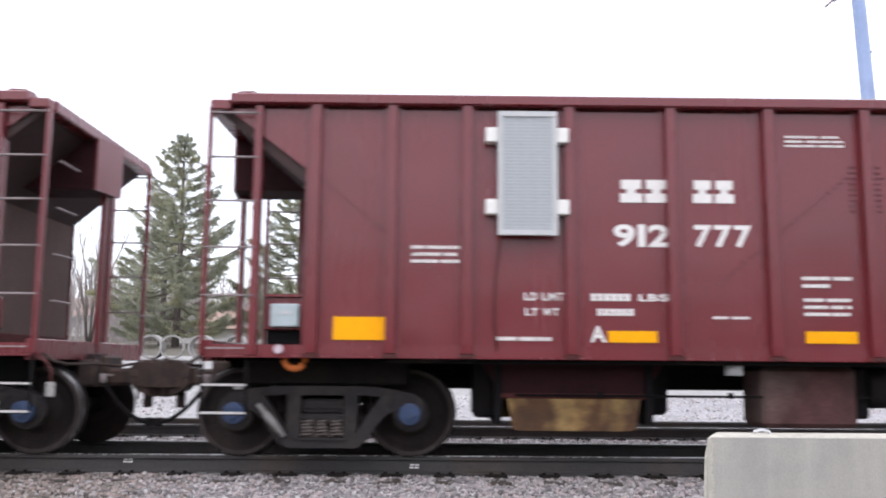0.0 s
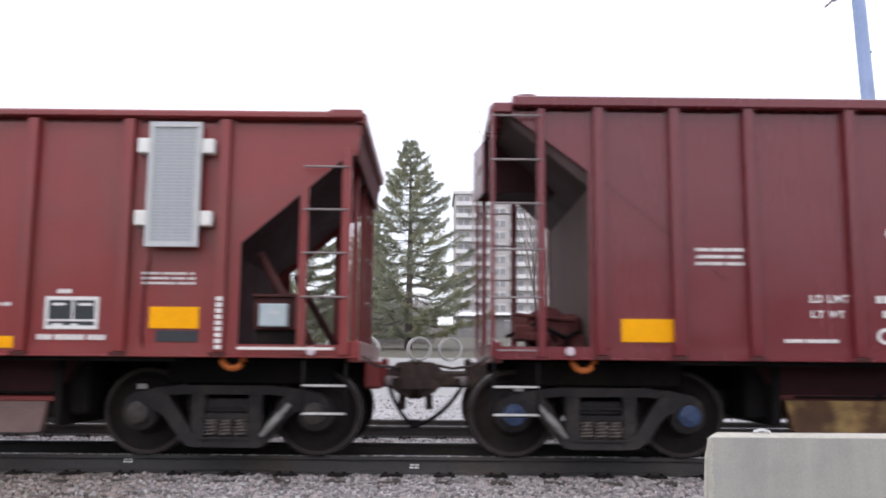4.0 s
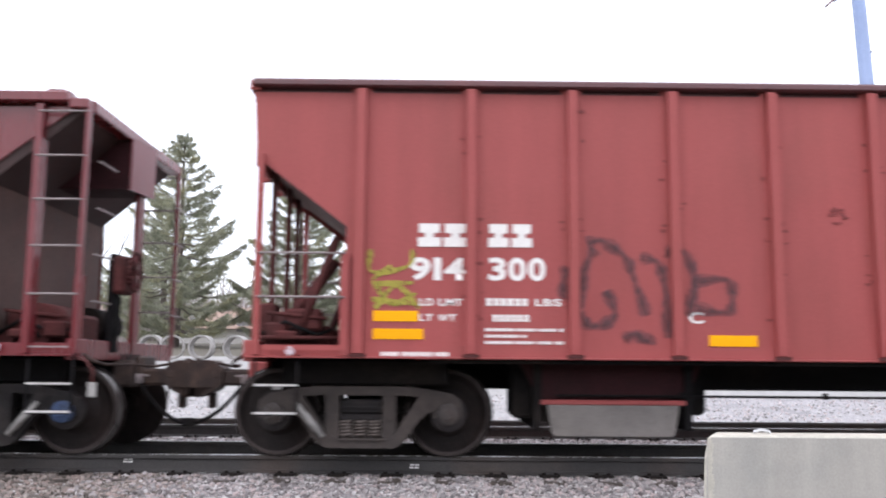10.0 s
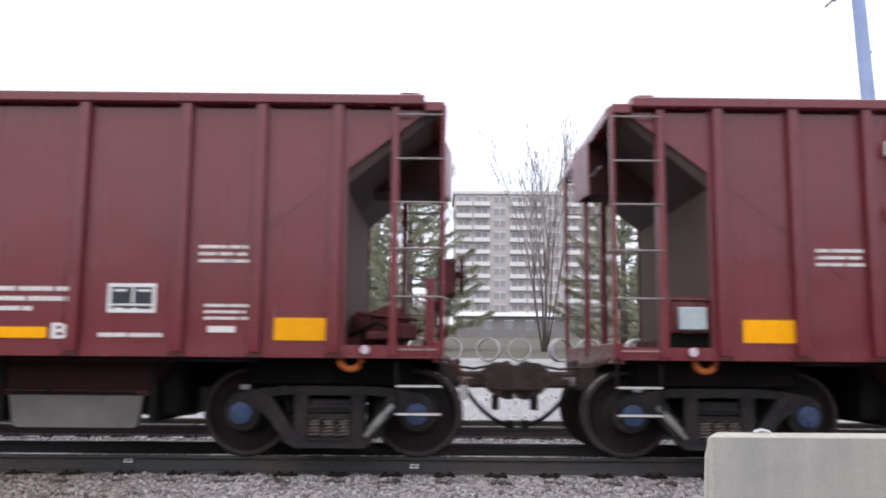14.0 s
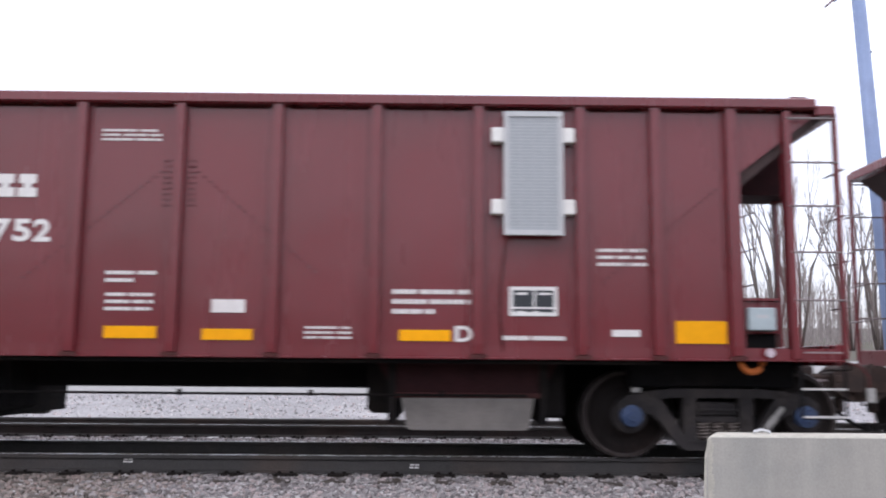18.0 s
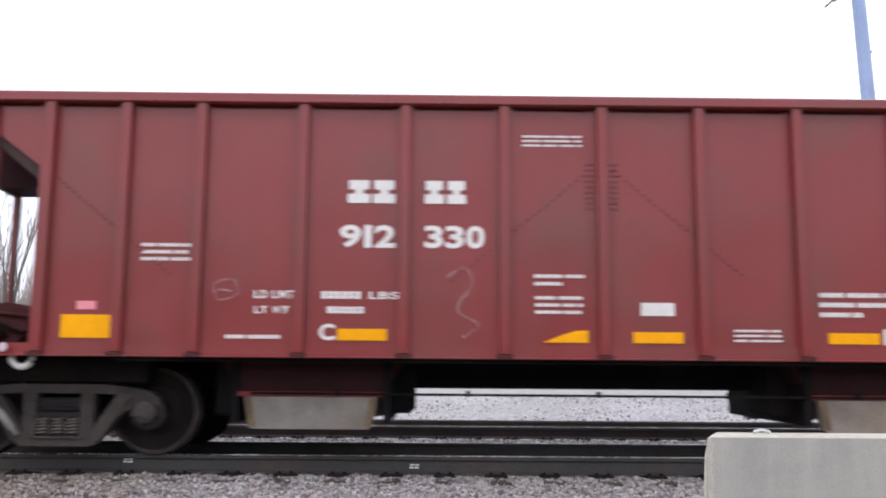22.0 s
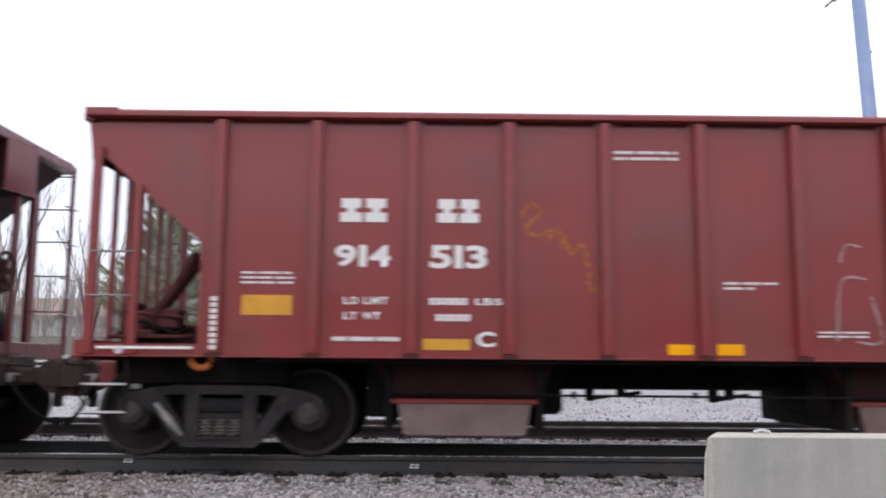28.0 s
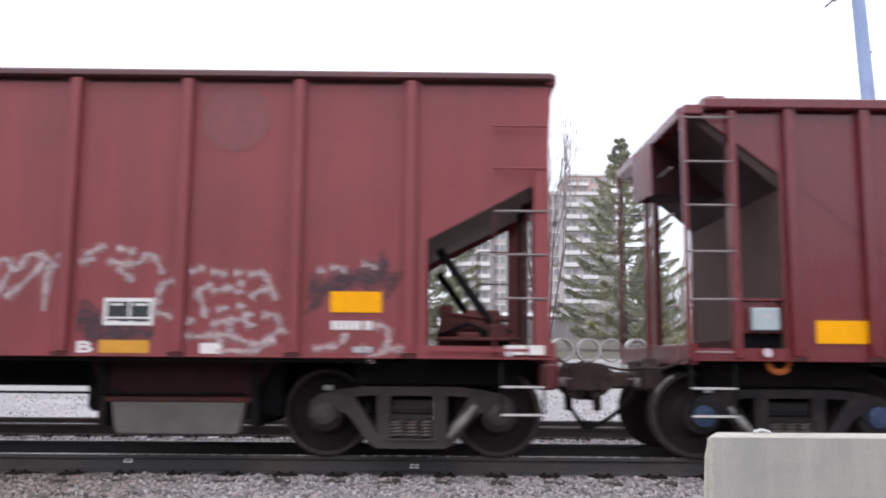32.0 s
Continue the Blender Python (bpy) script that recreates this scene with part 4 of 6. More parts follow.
def car_long_end(name, label, paint, ends, group="ore hopper train"):
    """The maroon cars with open ends: half length 6.38."""
    half, top = 6.40, 3.52
    car = thing(name, label, "hopper car", group)
    car["half"] = half
    ribs = [0, 0.95, 1.91, 2.9, 3.89, 4.62, 5.36]
    ribs = sorted({-r for r in ribs} | set(ribs))
    outline = [(-5.41, 1.0), (5.41, 1.0), (5.41, 2.77), (6.20, 3.365), (6.20, 3.40), (-6.20, 3.40), (-6.20, 3.365), (-5.41, 2.77)]
    body_common(car, paint, half, top, outline, ribs)
    for sgn in (-1, 1):
        def chord(bm):
            prism_x(bm, [(-1.40, 3.545), (-1.535, 3.545), (-1.575, 3.525), (-1.575, 3.445), (-1.55, 3.43), (-1.43, 3.43), (-1.43, 3.30), (-1.40, 3.30)], -6.2, 6.2)
            for s in (-1, 1):
                quad_box(bm, *sorted((s * 6.2, s * 6.4)), -1.56, -1.40, 3.37, 3.47, 0.012)
                prism_y(bm, [(s * 6.2, 3.53), (s * 6.14, 3.57), (s * 5.98, 3.575), (s * 5.92, 3.53)], -1.5, -1.2)
            quad_box(bm, -5.8, 5.8, -1.47, -1.42, 3.543, 3.556)
        put("top_chord", shape("top_chord_long", paint, chord), car, mirror_side(sgn), "painted top chord")
    for s in (-1, 1):
        b = bmesh.new()
        prism_y(b, [(s * x, z) for x, z in ((5.44, 2.655), (5.44, 1.02), (5.38, 1.02), (5.38, 2.655))], -1.44, 1.44)
        part("bulkhead", b, DUSTY, car, "dust-covered hopper end sheet")
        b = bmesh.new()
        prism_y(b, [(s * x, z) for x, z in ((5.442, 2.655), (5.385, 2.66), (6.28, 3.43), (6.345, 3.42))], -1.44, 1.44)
        # shade on the underside is painted in, likewise on the strip below
        part("slope_sheet", b, SLOPE, car, "sloped hopper sheet with shade in its colour")
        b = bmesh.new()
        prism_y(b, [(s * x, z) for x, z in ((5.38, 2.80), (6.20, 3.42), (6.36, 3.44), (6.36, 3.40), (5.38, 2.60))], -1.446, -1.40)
        part("edge_strip", b, SLOPE, car, "strip along the cut of the side sheet, darkened for shade")
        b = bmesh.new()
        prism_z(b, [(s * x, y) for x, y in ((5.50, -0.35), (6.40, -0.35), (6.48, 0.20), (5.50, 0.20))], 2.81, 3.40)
        # box sides are coloured dark for the shade below the chord
        eb = part("end_box", b, SHADED_RED, car, "red box below the end slope, darkened for shade")
        b = bmesh.new()
        prism_z(b, [(s * x, y) for x, y in ((6.403, -0.36), (6.425, -0.36), (6.505, 0.20), (6.483, 0.20))], 2.80, 3.385)
        part("front_panel", b, paint, eb, "painted front panel")
        box_part("end_chord", paint, car, tuple(sorted((s * 6.24, s * 6.42))) + (-1.42, 1.42, 3.36, 3.48), 0.012, "painted end chord")
        for yy in (-1.55, 1.45):
            box_part("corner_post", paint, car, tuple(sorted((s * 6.37, s * 6.41))) + (yy, yy + 0.075, 1.0, 3.40), 0.008, "painted corner post")
            box_part("ladder_stile", paint, car, tuple(sorted((s * 5.885, s * 5.955))) + ((yy + 0.005, yy + 0.165, 1.0, 3.42) if yy < 0 else (yy - 0.075, yy + 0.085, 1.0, 3.42)), 0.006, "painted ladder stile")
            for z in (1.56, 2.02, 2.47, 2.90, 3.34):
                rung(car, *sorted((s * 5.92, s * 6.40)), z, -1.545 if yy < 0 else 1.545)
            for z in (1.50, 1.95, 2.40, 2.86):
                end_rung(car, s * 6.50, *((-1.45, -1.0) if yy < 0 else (1.0, 1.45)), z)
        box_part("end_post", paint, car, tuple(sorted((s * 6.355, s * 6.415))) + (-0.01, 0.08, 1.02, 3.357), 0.006, "painted middle end post")
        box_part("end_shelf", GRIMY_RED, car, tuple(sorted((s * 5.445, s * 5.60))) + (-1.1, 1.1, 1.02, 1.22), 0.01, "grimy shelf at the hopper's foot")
        if s > 0:
            tag = box_part("hanging_tag", PALE_ROD, car, (6.55, 6.63, -1.565, -1.55, 0.60, 0.735), 0.004, "pale tag hanging from the end sill")
            b = bmesh.new()
            pipe(b, [(6.40, -1.50, 0.97), (6.52, -1.53, 0.93), (6.585, -1.547, 0.84), (6.585, -1.547, 0.68)], 0.014, 6)
            part("hanger", b, GRIMY_RED, tag, "bent rod that carries the tag")
        box_part("sill_tread", RUNG, car, tuple(sorted((s * 5.98, s * 6.34))) + (-1.56, -1.545, 1.055, 1.07), 0, "worn pale step edge")
        b = bmesh.new()
        lathe_y(b, [(0.0, -1.56), (0.04, -1.56), (0.045, -1.545)], 14, s * 5.66, 1.055)
        part("round_tag", b, TAG, car, "round pale tag")
        truck_x = 5.29 * s
        truck(car, truck_x, ends["cap"], s, ends.get("cast"))
        step_ladder(car, *sorted((s * 5.96, s * 6.38)), s)
        orange_hook(car, s * 5.52, ends["ring"])
    hopper_bay(car, -3.50, -2.14, paint, ends["door"])
    hopper_bay(car, 2.14, 3.50, paint, ends["door"])
    return car


def car_slant_end(name, label, paint, ends, half, top, rib_x, cut, truck_x, post, group="ore hopper train"):
    """The red cars whose side sheets are cut on a slant at both ends."""
    car = thing(name, label, "hopper car", group)
    car["half"] = half
    ribs = sorted({-r for r in rib_x} | set(rib_x))
    (cx, cz), (ex, ez) = cut
    outline = [(-cx, 1.0), (cx, 1.0), (cx, cz), (ex, ez), (half - 0.06, ez + 0.05), (half - 0.02, top - 0.115), (-half + 0.02, top - 0.115), (-half + 0.06, ez + 0.05), (-ex, ez), (-cx, cz)]
    body_common(car, paint, half, top, outline, ribs, reach={5.98: 0.52, 7.07: 0.80}[half] if top < 3.75 else 0.50)
    for sgn in (-1, 1):
        def chord(bm):
            prism_x(bm, [(-1.40, top), (-1.55, top), (-1.565, top - 0.02), (-1.565, top - 0.06), (-1.54, top - 0.072), (-1.43, top - 0.072), (-1.43, top - 0.2), (-1.40, top - 0.2)], -half + 0.01, half - 0.01)
            if top < 3.5:
                for s in (-1, 1):
                    quad_box(bm, *sorted((s * (half - 0.33), s * half)), -1.57, -1.38, top - 0.06, top + 0.02, 0.01)
        put("top_chord", shape(("top_chord", round(half, 2), top), CHORD_DARK if top > 3.6 else paint, chord), car, mirror_side(sgn), "painted top chord")
    slope = (ez - cz) / (ex - cx)
    for s in (-1, 1):
        lo = 1.35
        xlo = cx - (cz - lo) / slope
        low = [(max(xlo, cx - 0.9), max(lo, cz + 0.09 - 0.9 * slope))] if top < 3.6 else [(cx - 0.16, cz + 0.09 - 0.16 * slope), (cx - 0.9, cz)]
        solid = [(half - 0.10, top - 0.05), (half - 0.08, ez + 0.08), (ex, ez + 0.06), (cx, cz + 0.09)] + low + [(cx - 0.9, top - 0.05)]
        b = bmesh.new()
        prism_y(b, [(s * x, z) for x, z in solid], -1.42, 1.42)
        # low cars: the underside's shade is put into the sheet colour
        part("slope_sheet", b, DUST_PALE if top > 3.6 else SHADED_RED, car, "hopper slope sheet, dusty on tall cars, shade-dark on low ones")
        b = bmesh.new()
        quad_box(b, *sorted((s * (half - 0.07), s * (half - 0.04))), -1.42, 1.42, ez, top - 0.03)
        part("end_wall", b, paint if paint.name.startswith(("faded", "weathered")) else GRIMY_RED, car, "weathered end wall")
        # on low cars this sheet is added, dark to stand for shade
        box_part("bulkhead", GRIMY_RED if top > 3.6 else SHADED_RED, car, tuple(sorted((s * (cx - 0.20), s * (cx - 0.16)))) + (-1.40, 1.40, 1.02, cz - 0.06), 0, "dark red bulkhead under the slope, shade in its colour")
        if top > 3.6:
            for yy in (-0.72, 0.06, 0.80):
                box_part("stiffener", paint, car, tuple(sorted((s * (half - 0.045), s * (half + 0.02)))) + (yy, yy + 0.07, ez - 0.02, top - 0.11), 0.006, "painted end stiffener")
        box_part("end_chord", paint, car, tuple(sorted((s * (half - 0.08), s * (half + 0.03)))) + (-1.5, 1.5, top - 0.10, top), 0.01, "painted end chord")
        for y0 in (-1.2, 1.08):
            b = bmesh.new()
            tube(b, (s * (cx + 0.12), y0 + 0.05, cz - 0.06), (s * (ex - 0.28), y0, 1.08), 0.045, 8)
            part("end_brace", b, DARK if top > 3.7 else GRIMY_RED, car, "grimy diagonal brace")
        for yy in (-1.55, 1.45):
            box_part("corner_post", paint, car, tuple(sorted((s * post[0], s * post[1]))) + (yy, yy + 0.07, 1.0, ez + 0.1), 0.008, "painted corner post")
            xs = post[2]
            zt = post[3]
            sw = 0.012 if zt > 2.2 else 0.04
            box_part("ladder_stile", GRIMY_RED if zt > 2.2 else paint, car, tuple(sorted((s * (xs - sw), s * (xs + sw)))) + (yy + 0.005, yy + 0.045, 1.0, min(zt, 2.4) if half > 6.5 else cz + (xs - cx) * slope + 0.03), 0.004, "painted ladder stile")
            tall = s > 0 and half > 6.5 and top < 3.75
            z = 1.67 if tall else 1.55
            while z < (zt + 0.1 if s < 0 else top - 0.10 if tall else top - 0.25):
                high = z > ez
                rung(car, *sorted((s * (max(xs, half - 0.6) if s > 0 else xs), s * (post[1] - 0.03))), z, -1.555 if yy < 0 else 1.555, paint if high else None)
                z += 0.475 if tall else 0.42
            for z in (1.50, 1.92, 2.34) if s > 0 else ():
                end_rung(car, s * (half + 0.06), *((-1.45, -1.0) if yy < 0 else (1.0, 1.45)), z)
        for yy in ((-0.95, -0.55, -0.17, 0.12, 0.50, 0.90) if half < 6.5 and s < 0 else (-0.80, 0.10, 0.75)):
            box_part("end_post", paint if half < 6.5 else GRIMY_RED, car, tuple(sorted((s * (half - 0.15), s * (half - 0.09)))) + (yy, yy + 0.05, 1.1, ez + 0.1), 0.008, "painted end post")
        box_part("sill_tread", BONE if top < 3.6 else paint, car, tuple(sorted((s * (cx + 0.02), s * (post[0] - 0.05)))) + (-1.56, -1.545, 1.05, 1.075), 0, "worn pale step edge")
        b = bmesh.new()
        lathe_y(b, [(0.0, -1.56), (0.04, -1.56), (0.045, -1.545)], 14, s * (half - 0.45), 1.04)
        part("round_tag", b, TAG, car, "round pale tag")
        truck(car, truck_x * s, ends["cap"], s, ends.get("cast"))
        step_ladder(car, *sorted((s * (half - 0.52), s * (half - 0.12))), s)
        if ends["ring"]:
            orange_hook(car, s * (truck_x + 0.12), ends["ring"])
    c = ends["bay"]
    hopper_bay(car, -c - 0.68, -c + 0.68, paint, ends["door"], 0.24, 0.52)
    hopper_bay(car, c - 0.68, c + 0.68, paint, ends["door"], 0.24, 0.52)
    return car


def letters_long(car, number, letter_l, letter_r, small_box=True, torn=False, low_nums=False, drop=0.0, slide=0.0, spread=0.0):
    """Lettering of the maroon cars: outer lines, number, load limits, strips."""
    a, b = number
    plate(car, "reflective_plate", YELLOW, -5.16, -4.66, 1.15, 1.37, "yellow reflective plate")
    plate(car, "reflective_plate", YELLOW, 4.79, 5.28, 1.14, 1.355, "yellow reflective plate")
    lines(car, -4.43, -3.96, 1.88, 2.06, 3)
    lines(car, 4.05, 4.53, 1.865, 2.045, 3)
    if low_nums:
        drop = 0.082
    shift = -0.072 if low_nums else 0.0
    shift += slide + spread
    mark_blocks(car, -2.45 + slide, -1.99 + slide, 2.50 - drop, 2.725 - drop)
    mark_blocks(car, -1.74 + shift, -1.34 + shift, 2.50 - drop, 2.725 - drop)
    words(car, a, -2.52 + slide, -1.98 + slide, 2.065 - drop, 2.285 - drop)
    words(car, b, -1.74 + shift, -1.18 + shift + 0.6 * spread, 2.065 - drop, 2.285 - drop)
    words(car, "LD LMT", -3.34, -2.96, 1.54, 1.615)
    words(car, "LT WT", -3.33, -3.01, 1.395, 1.465)
    if low_nums:
        figure_row(car, -2.70, -2.33, 1.54, 1.61, 6)
        figure_row(car, -2.62, -2.28, 1.40, 1.465, 6)
        words(car, "LBS", -2.20, -1.93, 1.40, 1.465)
    else:
        figure_row(car, -2.70, -2.31, 1.54, 1.61, 6)
        words(car, "LBS", -2.24, -1.95, 1.54, 1.61)
        figure_row(car, -2.64, -2.28, 1.40, 1.465, 6)
    words(car, letter_l, -2.71, -2.56, 1.145, 1.30)
    plate(car, "reflective_strip", YELLOW, -2.54, -2.07, 1.145, 1.255, "yellow reflective strip")
    lines(car, -3.60, -3.05, 1.155, 1.19, 1)
    lines(car, -0.77, -0.19, 3.06 - 0.7 * drop, 3.18 - 0.7 * drop, 3)
    lines(car, -0.66, -0.18, 1.67, 1.79, 2, short=(1,))
    lines(car, -0.65, -0.19, 1.40, 1.58, 3)
    if torn:
        b2 = bmesh.new()
        prism_y(b2, [(-0.58, 1.14), (-0.15, 1.14), (-0.15, 1.255), (-0.26, 1.255), (-0.40, 1.21)], FACE - 0.004, FACE + 0.003)
        part("reflective_strip", b2, YELLOW, car, "torn yellow reflective strip")
    else:
        plate(car, "reflective_strip", YELLOW, -0.65, -0.15, 1.15, 1.265, "yellow reflective strip")
    if small_box:
        plate(car, "white_label", WHITE, 0.36, 0.68, 1.40, 1.525, "plain white label")
    plate(car, "reflective_strip", YELLOW, 0.28, 0.76, 1.14, 1.245, "yellow reflective strip")
    lines(car, 1.25, 1.70, 1.15, 1.275, 3)
    lines(car, 2.08, 2.83, 1.385, 1.635, 3, short=(2,))
    plate(car, "reflective_strip", YELLOW, 2.15, 2.64, 1.145, 1.25, "yellow reflective strip")
    words(car, letter_r, 2.68, 2.85, 1.14, 1.29)
    data_square(car, 3.20, 3.66, 1.39, 1.67)
    lines(car, 3.13, 3.73, 1.16, 1.20, 1)
    if letter_r == "B":
        lines(car, 4.12, 4.54, 1.32, 1.48, 3)
        plate(car, "white_label", WHITE, 4.16, 4.42, 1.21, 1.27, "small white label")
    else:
        plate(car, "white_label", WHITE, 4.18, 4.45, 1.20, 1.265, "small white label")
    if b == "777":
        lines(car, -1.53, -1.18, 1.375, 1.40, 1)
    for xa, za, xb, zb in ((-1.45, 1.72, -0.12, 2.81), (0.12, 2.81, 1.40, 1.75), (4.10, 1.72, 5.27, 2.68), (-5.27, 2.68, -4.10, 1.72)):
        def build(bm):
            n = 22
            for k in range(n):
                x, z = xa + (xb - xa) * k / n, za + (zb - za) * k / n
                if min(abs(x - r) for r in (-4.62, -0.95, 0.95, 4.62)) < 0.06:
                    continue
                quad_box(bm, x - 0.010, x + 0.010, -1.482, -1.47, z - 0.010, z + 0.010)
        put("riveting", shape(("diagonal_rivets", xa, za), RIVET, build), car, None, "slanted row of dark rivets")["kind"] = "stuff"

    def middle_rivets(bm):
        for xx in (-0.14, -0.09, 0.09, 0.14):
            for k in range(9):
                quad_box(bm, xx - 0.011, xx + 0.011, -1.483, -1.47, 2.42 + k * 0.055, 2.44 + k * 0.055)
    put("riveting", shape("middle_rivets", RIVET, middle_rivets), car, None, "dark rivets beside the middle post")["kind"] = "stuff"


def letters_short(car, number, patch, panel):
    """Lettering of the low red slant-ended cars."""
    a, b = number
    mark_blocks(car, -3.49, -3.04, 2.285, 2.515)
    mark_blocks(car, -2.55, -2.15, 2.285, 2.515)
    words(car, a, -3.53, -3.00, 1.85, 2.06)
    words(car, b, -2.62, -2.07, 1.84, 2.065)
    lines(car, -4.42, -3.92, 1.67, 1.795, 3)
    if patch:
        plate(car, "reflective_plate", OCHRE, -4.41, -3.93, 1.38, 1.57, "dusty yellow plate")
    else:
        plate(car, "reflective_strip", YELLOW, -4.43, -3.95, 1.33, 1.44, "yellow reflective strip")
        plate(car, "reflective_strip", YELLOW, -4.43, -3.95, 1.08, 1.18, "yellow reflective strip")
    for k in range(9):
        plate(car, "text_line", WHITE, -4.685, -4.625, 1.05 + k * 0.057, 1.09 + k * 0.057, y=-1.5535)
        plate(car, "text_line", WHITE, 4.625, 4.685, 1.05 + k * 0.057, 1.09 + k * 0.057, y=-1.5535)
    words(car, "LD LMT", -3.44, -3.02, 1.49, 1.56)
    words(car, "LT WT", -3.44, -3.09, 1.345, 1.415)
    figure_row(car, -2.62, -2.25, 1.49, 1.555, 6)
    words(car, "LBS", -2.18, -1.92, 1.49, 1.555)
    figure_row(car, -2.56, -2.22, 1.335, 1.40, 6)
    plate(car, "reflective_strip", YELLOW if not patch else OCHRE, -2.68, -2.23, 1.06, 1.165, "yellow reflective strip")
    words(car, "C", -2.17, -1.99, 1.09, 1.235)
    lines(car, -3.54, -2.89, 1.14, 1.18, 1)
    lines(car, -0.83, -0.19, 2.91, 3.01, 2)
    lines(car, 0.21, 0.74, 1.65, 1.73, 2, short=(1,))
    plate(car, "reflective_strip", YELLOW, -0.35, -0.11, 1.03, 1.13, "yellow reflective strip")
    plate(car, "reflective_strip", YELLOW, 0.12, 0.37, 1.03, 1.135, "yellow reflective strip")
    lines(car, 1.10, 1.58, 1.20, 1.265, 2)
    lines(car, 2.03, 2.66, 1.36, 1.48, 2, short=(1,))
    words(car, "D", 2.04, 2.21, 1.08, 1.22)
    plate(car, "reflective_strip", YELLOW, 2.26, 2.72, 1.05, 1.16, "yellow reflective strip")
    data_square(car, 2.99, 3.50, 1.23, 1.54)
    lines(car, 2.93, 3.59, 1.13, 1.18, 1)
    lines(car, 3.10, 3.25, 1.57, 1.61, 1)
    solar_panel(car, 3.94, 4.44, 2.01, 3.22, panel)
    lines(car, 3.89, 4.40, 1.655, 1.78, 3)
    plate(car, "reflective_plate", OCHRE if patch else YELLOW, 3.98, 4.45, 1.245, 1.45, "yellow reflective plate")
    plate(car, "grey_label", ALU if patch else BLACK, 4.05, 4.45, 1.12, 1.225, "small label under the plate")


def spray(car, mat, strokes, width, label, soft=None):
    """Several sprayed strokes, each with a faint wider haze."""
    for i, s in enumerate(strokes):
        scribble(car, mat, s, width, label=label, lift=0.006 + 0.0005 * i)
        if soft:
            scribble(car, soft, s, width * 2.2, label=label, lift=0.0008 + 0.0003 * i)


def scribble(car, mat, pts, width=0.035, x0=0.0, z0=0.0, sx=1.0, sz=1.0, label="", lift=0.0015):
    """A sprayed stroke as a flat ribbon on the side sheet."""
    b = bmesh.new()
    p = [Vector((x0 + x * sx, 0, z0 + z * sz)) for x, z in pts]
    dense = []
    for i in range(len(p) - 1):
        a, q, c, d = p[max(i - 1, 0)], p[i], p[i + 1], p[min(i + 2, len(p) - 1)]
        for k in range(6):
            t = k / 6
            dense.append(0.5 * ((2 * q) + (c - a) * t + (2 * a - 5 * q + 4 * c - d) * t * t + (3 * q - a - 3 * c + d) * t ** 3))
    dense.append(p[-1])
    prev = None
    for i, q in enumerate(dense):
        d = dense[min(i + 1, len(dense) - 1)] - dense[max(i - 1, 0)]
        nrm = Vector((-d.z, 0, d.x)).normalized() * width * (0.42 + 0.16 * math.sin(i * 0.9))
        deep = (LOW_FACE if q.z < 1.14 else FACE) - lift - 0.000004 * i
        row = [b.verts.new((q.x + nrm.x, deep, q.z + nrm.z)), b.verts.new((q.x - nrm.x, deep, q.z - nrm.z))]
        if prev:
            b.faces.new((prev[0], prev[1], row[1], row[0]))
        prev = row
    return part("graffiti", b, mat, car, label)

# ---- the twelve cars, in order from the front of the train ----
BLUE_ENDS = {"cap": BLUE_CAP, "ring": ORANGE, "door": TAN}
GREY_ENDS = {"cap": BLUE_CAP, "ring": ORANGE, "door": GREY_DOOR}
OCHRE_ENDS = {"cap": BLUE_CAP, "ring": ORANGE, "door": OCHRE_DOOR}
WHITE_ENDS = {"cap": GREY_CAP, "ring": BONE, "door": TAN, "cast": CAST_DUSTY}
SHORT_ENDS = {"cap": GREY_CAP, "ring": ORANGE, "door": PINK_DOOR, "bay": 2.27}
TALL_ENDS = {"cap": GREY_CAP, "ring": None, "door": GREY_DOOR, "bay": 3.5, "cast": CAST_DUSTY}
LAST_ENDS = {"cap": GREY_CAP, "ring": None, "door": GREY_DOOR, "bay": 3.42, "cast": CAST_DUSTY}
SHORT = dict(half=5.98, top=3.36, rib_x=[0, 0.93, 1.86, 2.79, 3.72, 4.65], cut=((4.82, 2.07), (5.78, 2.90)), truck_x=4.66, post=(5.79, 5.88, 5.43, 2.02))
TALL = dict(half=7.07, top=3.69, rib_x=[0, 0.985, 1.97, 2.95, 3.93, 4.92, 5.99], cut=((6.12, 2.24), (6.92, 2.85)), truck_x=5.98, post=(6.92, 6.98, 6.12, 1.98))
LAST = dict(half=7.07, top=3.77, rib_x=[0.2, 1.31, 2.40, 3.49, 4.58, 5.67], cut=((5.84, 2.12), (6.93, 2.70)), truck_x=5.70, post=(6.86, 7.01, 6.48, 2.38))
TRAIN = []
CREASE = (1.26, 3.05, 1.77, 2.50)


def add_long(x, paint, number, ends, lr, panel, label, box_end, gear_end, **kw):
    car = car_long_end("hopper_car", label, paint, ends)
    letters_long(car, number, lr[0], lr[1], **kw)
    if panel:
        px = (-3.60, -3.03) if panel[0] < 0 else (3.14, 3.71)
        if panel[1] == "pair":
            solar_panel(car, 3.11, 3.67, 2.10, 3.335, "pair")
        else:
            solar_panel(car, px[0], px[1], 2.15, 3.36 if panel[1] == "grey" else 3.305, panel[1])
    for e in box_end:
        control_box(car, e * 5.63, paint)
    for e in gear_end:
        brake_gear(car, e * 5.85, paint)
    TRAIN.append((car, x))
    return car


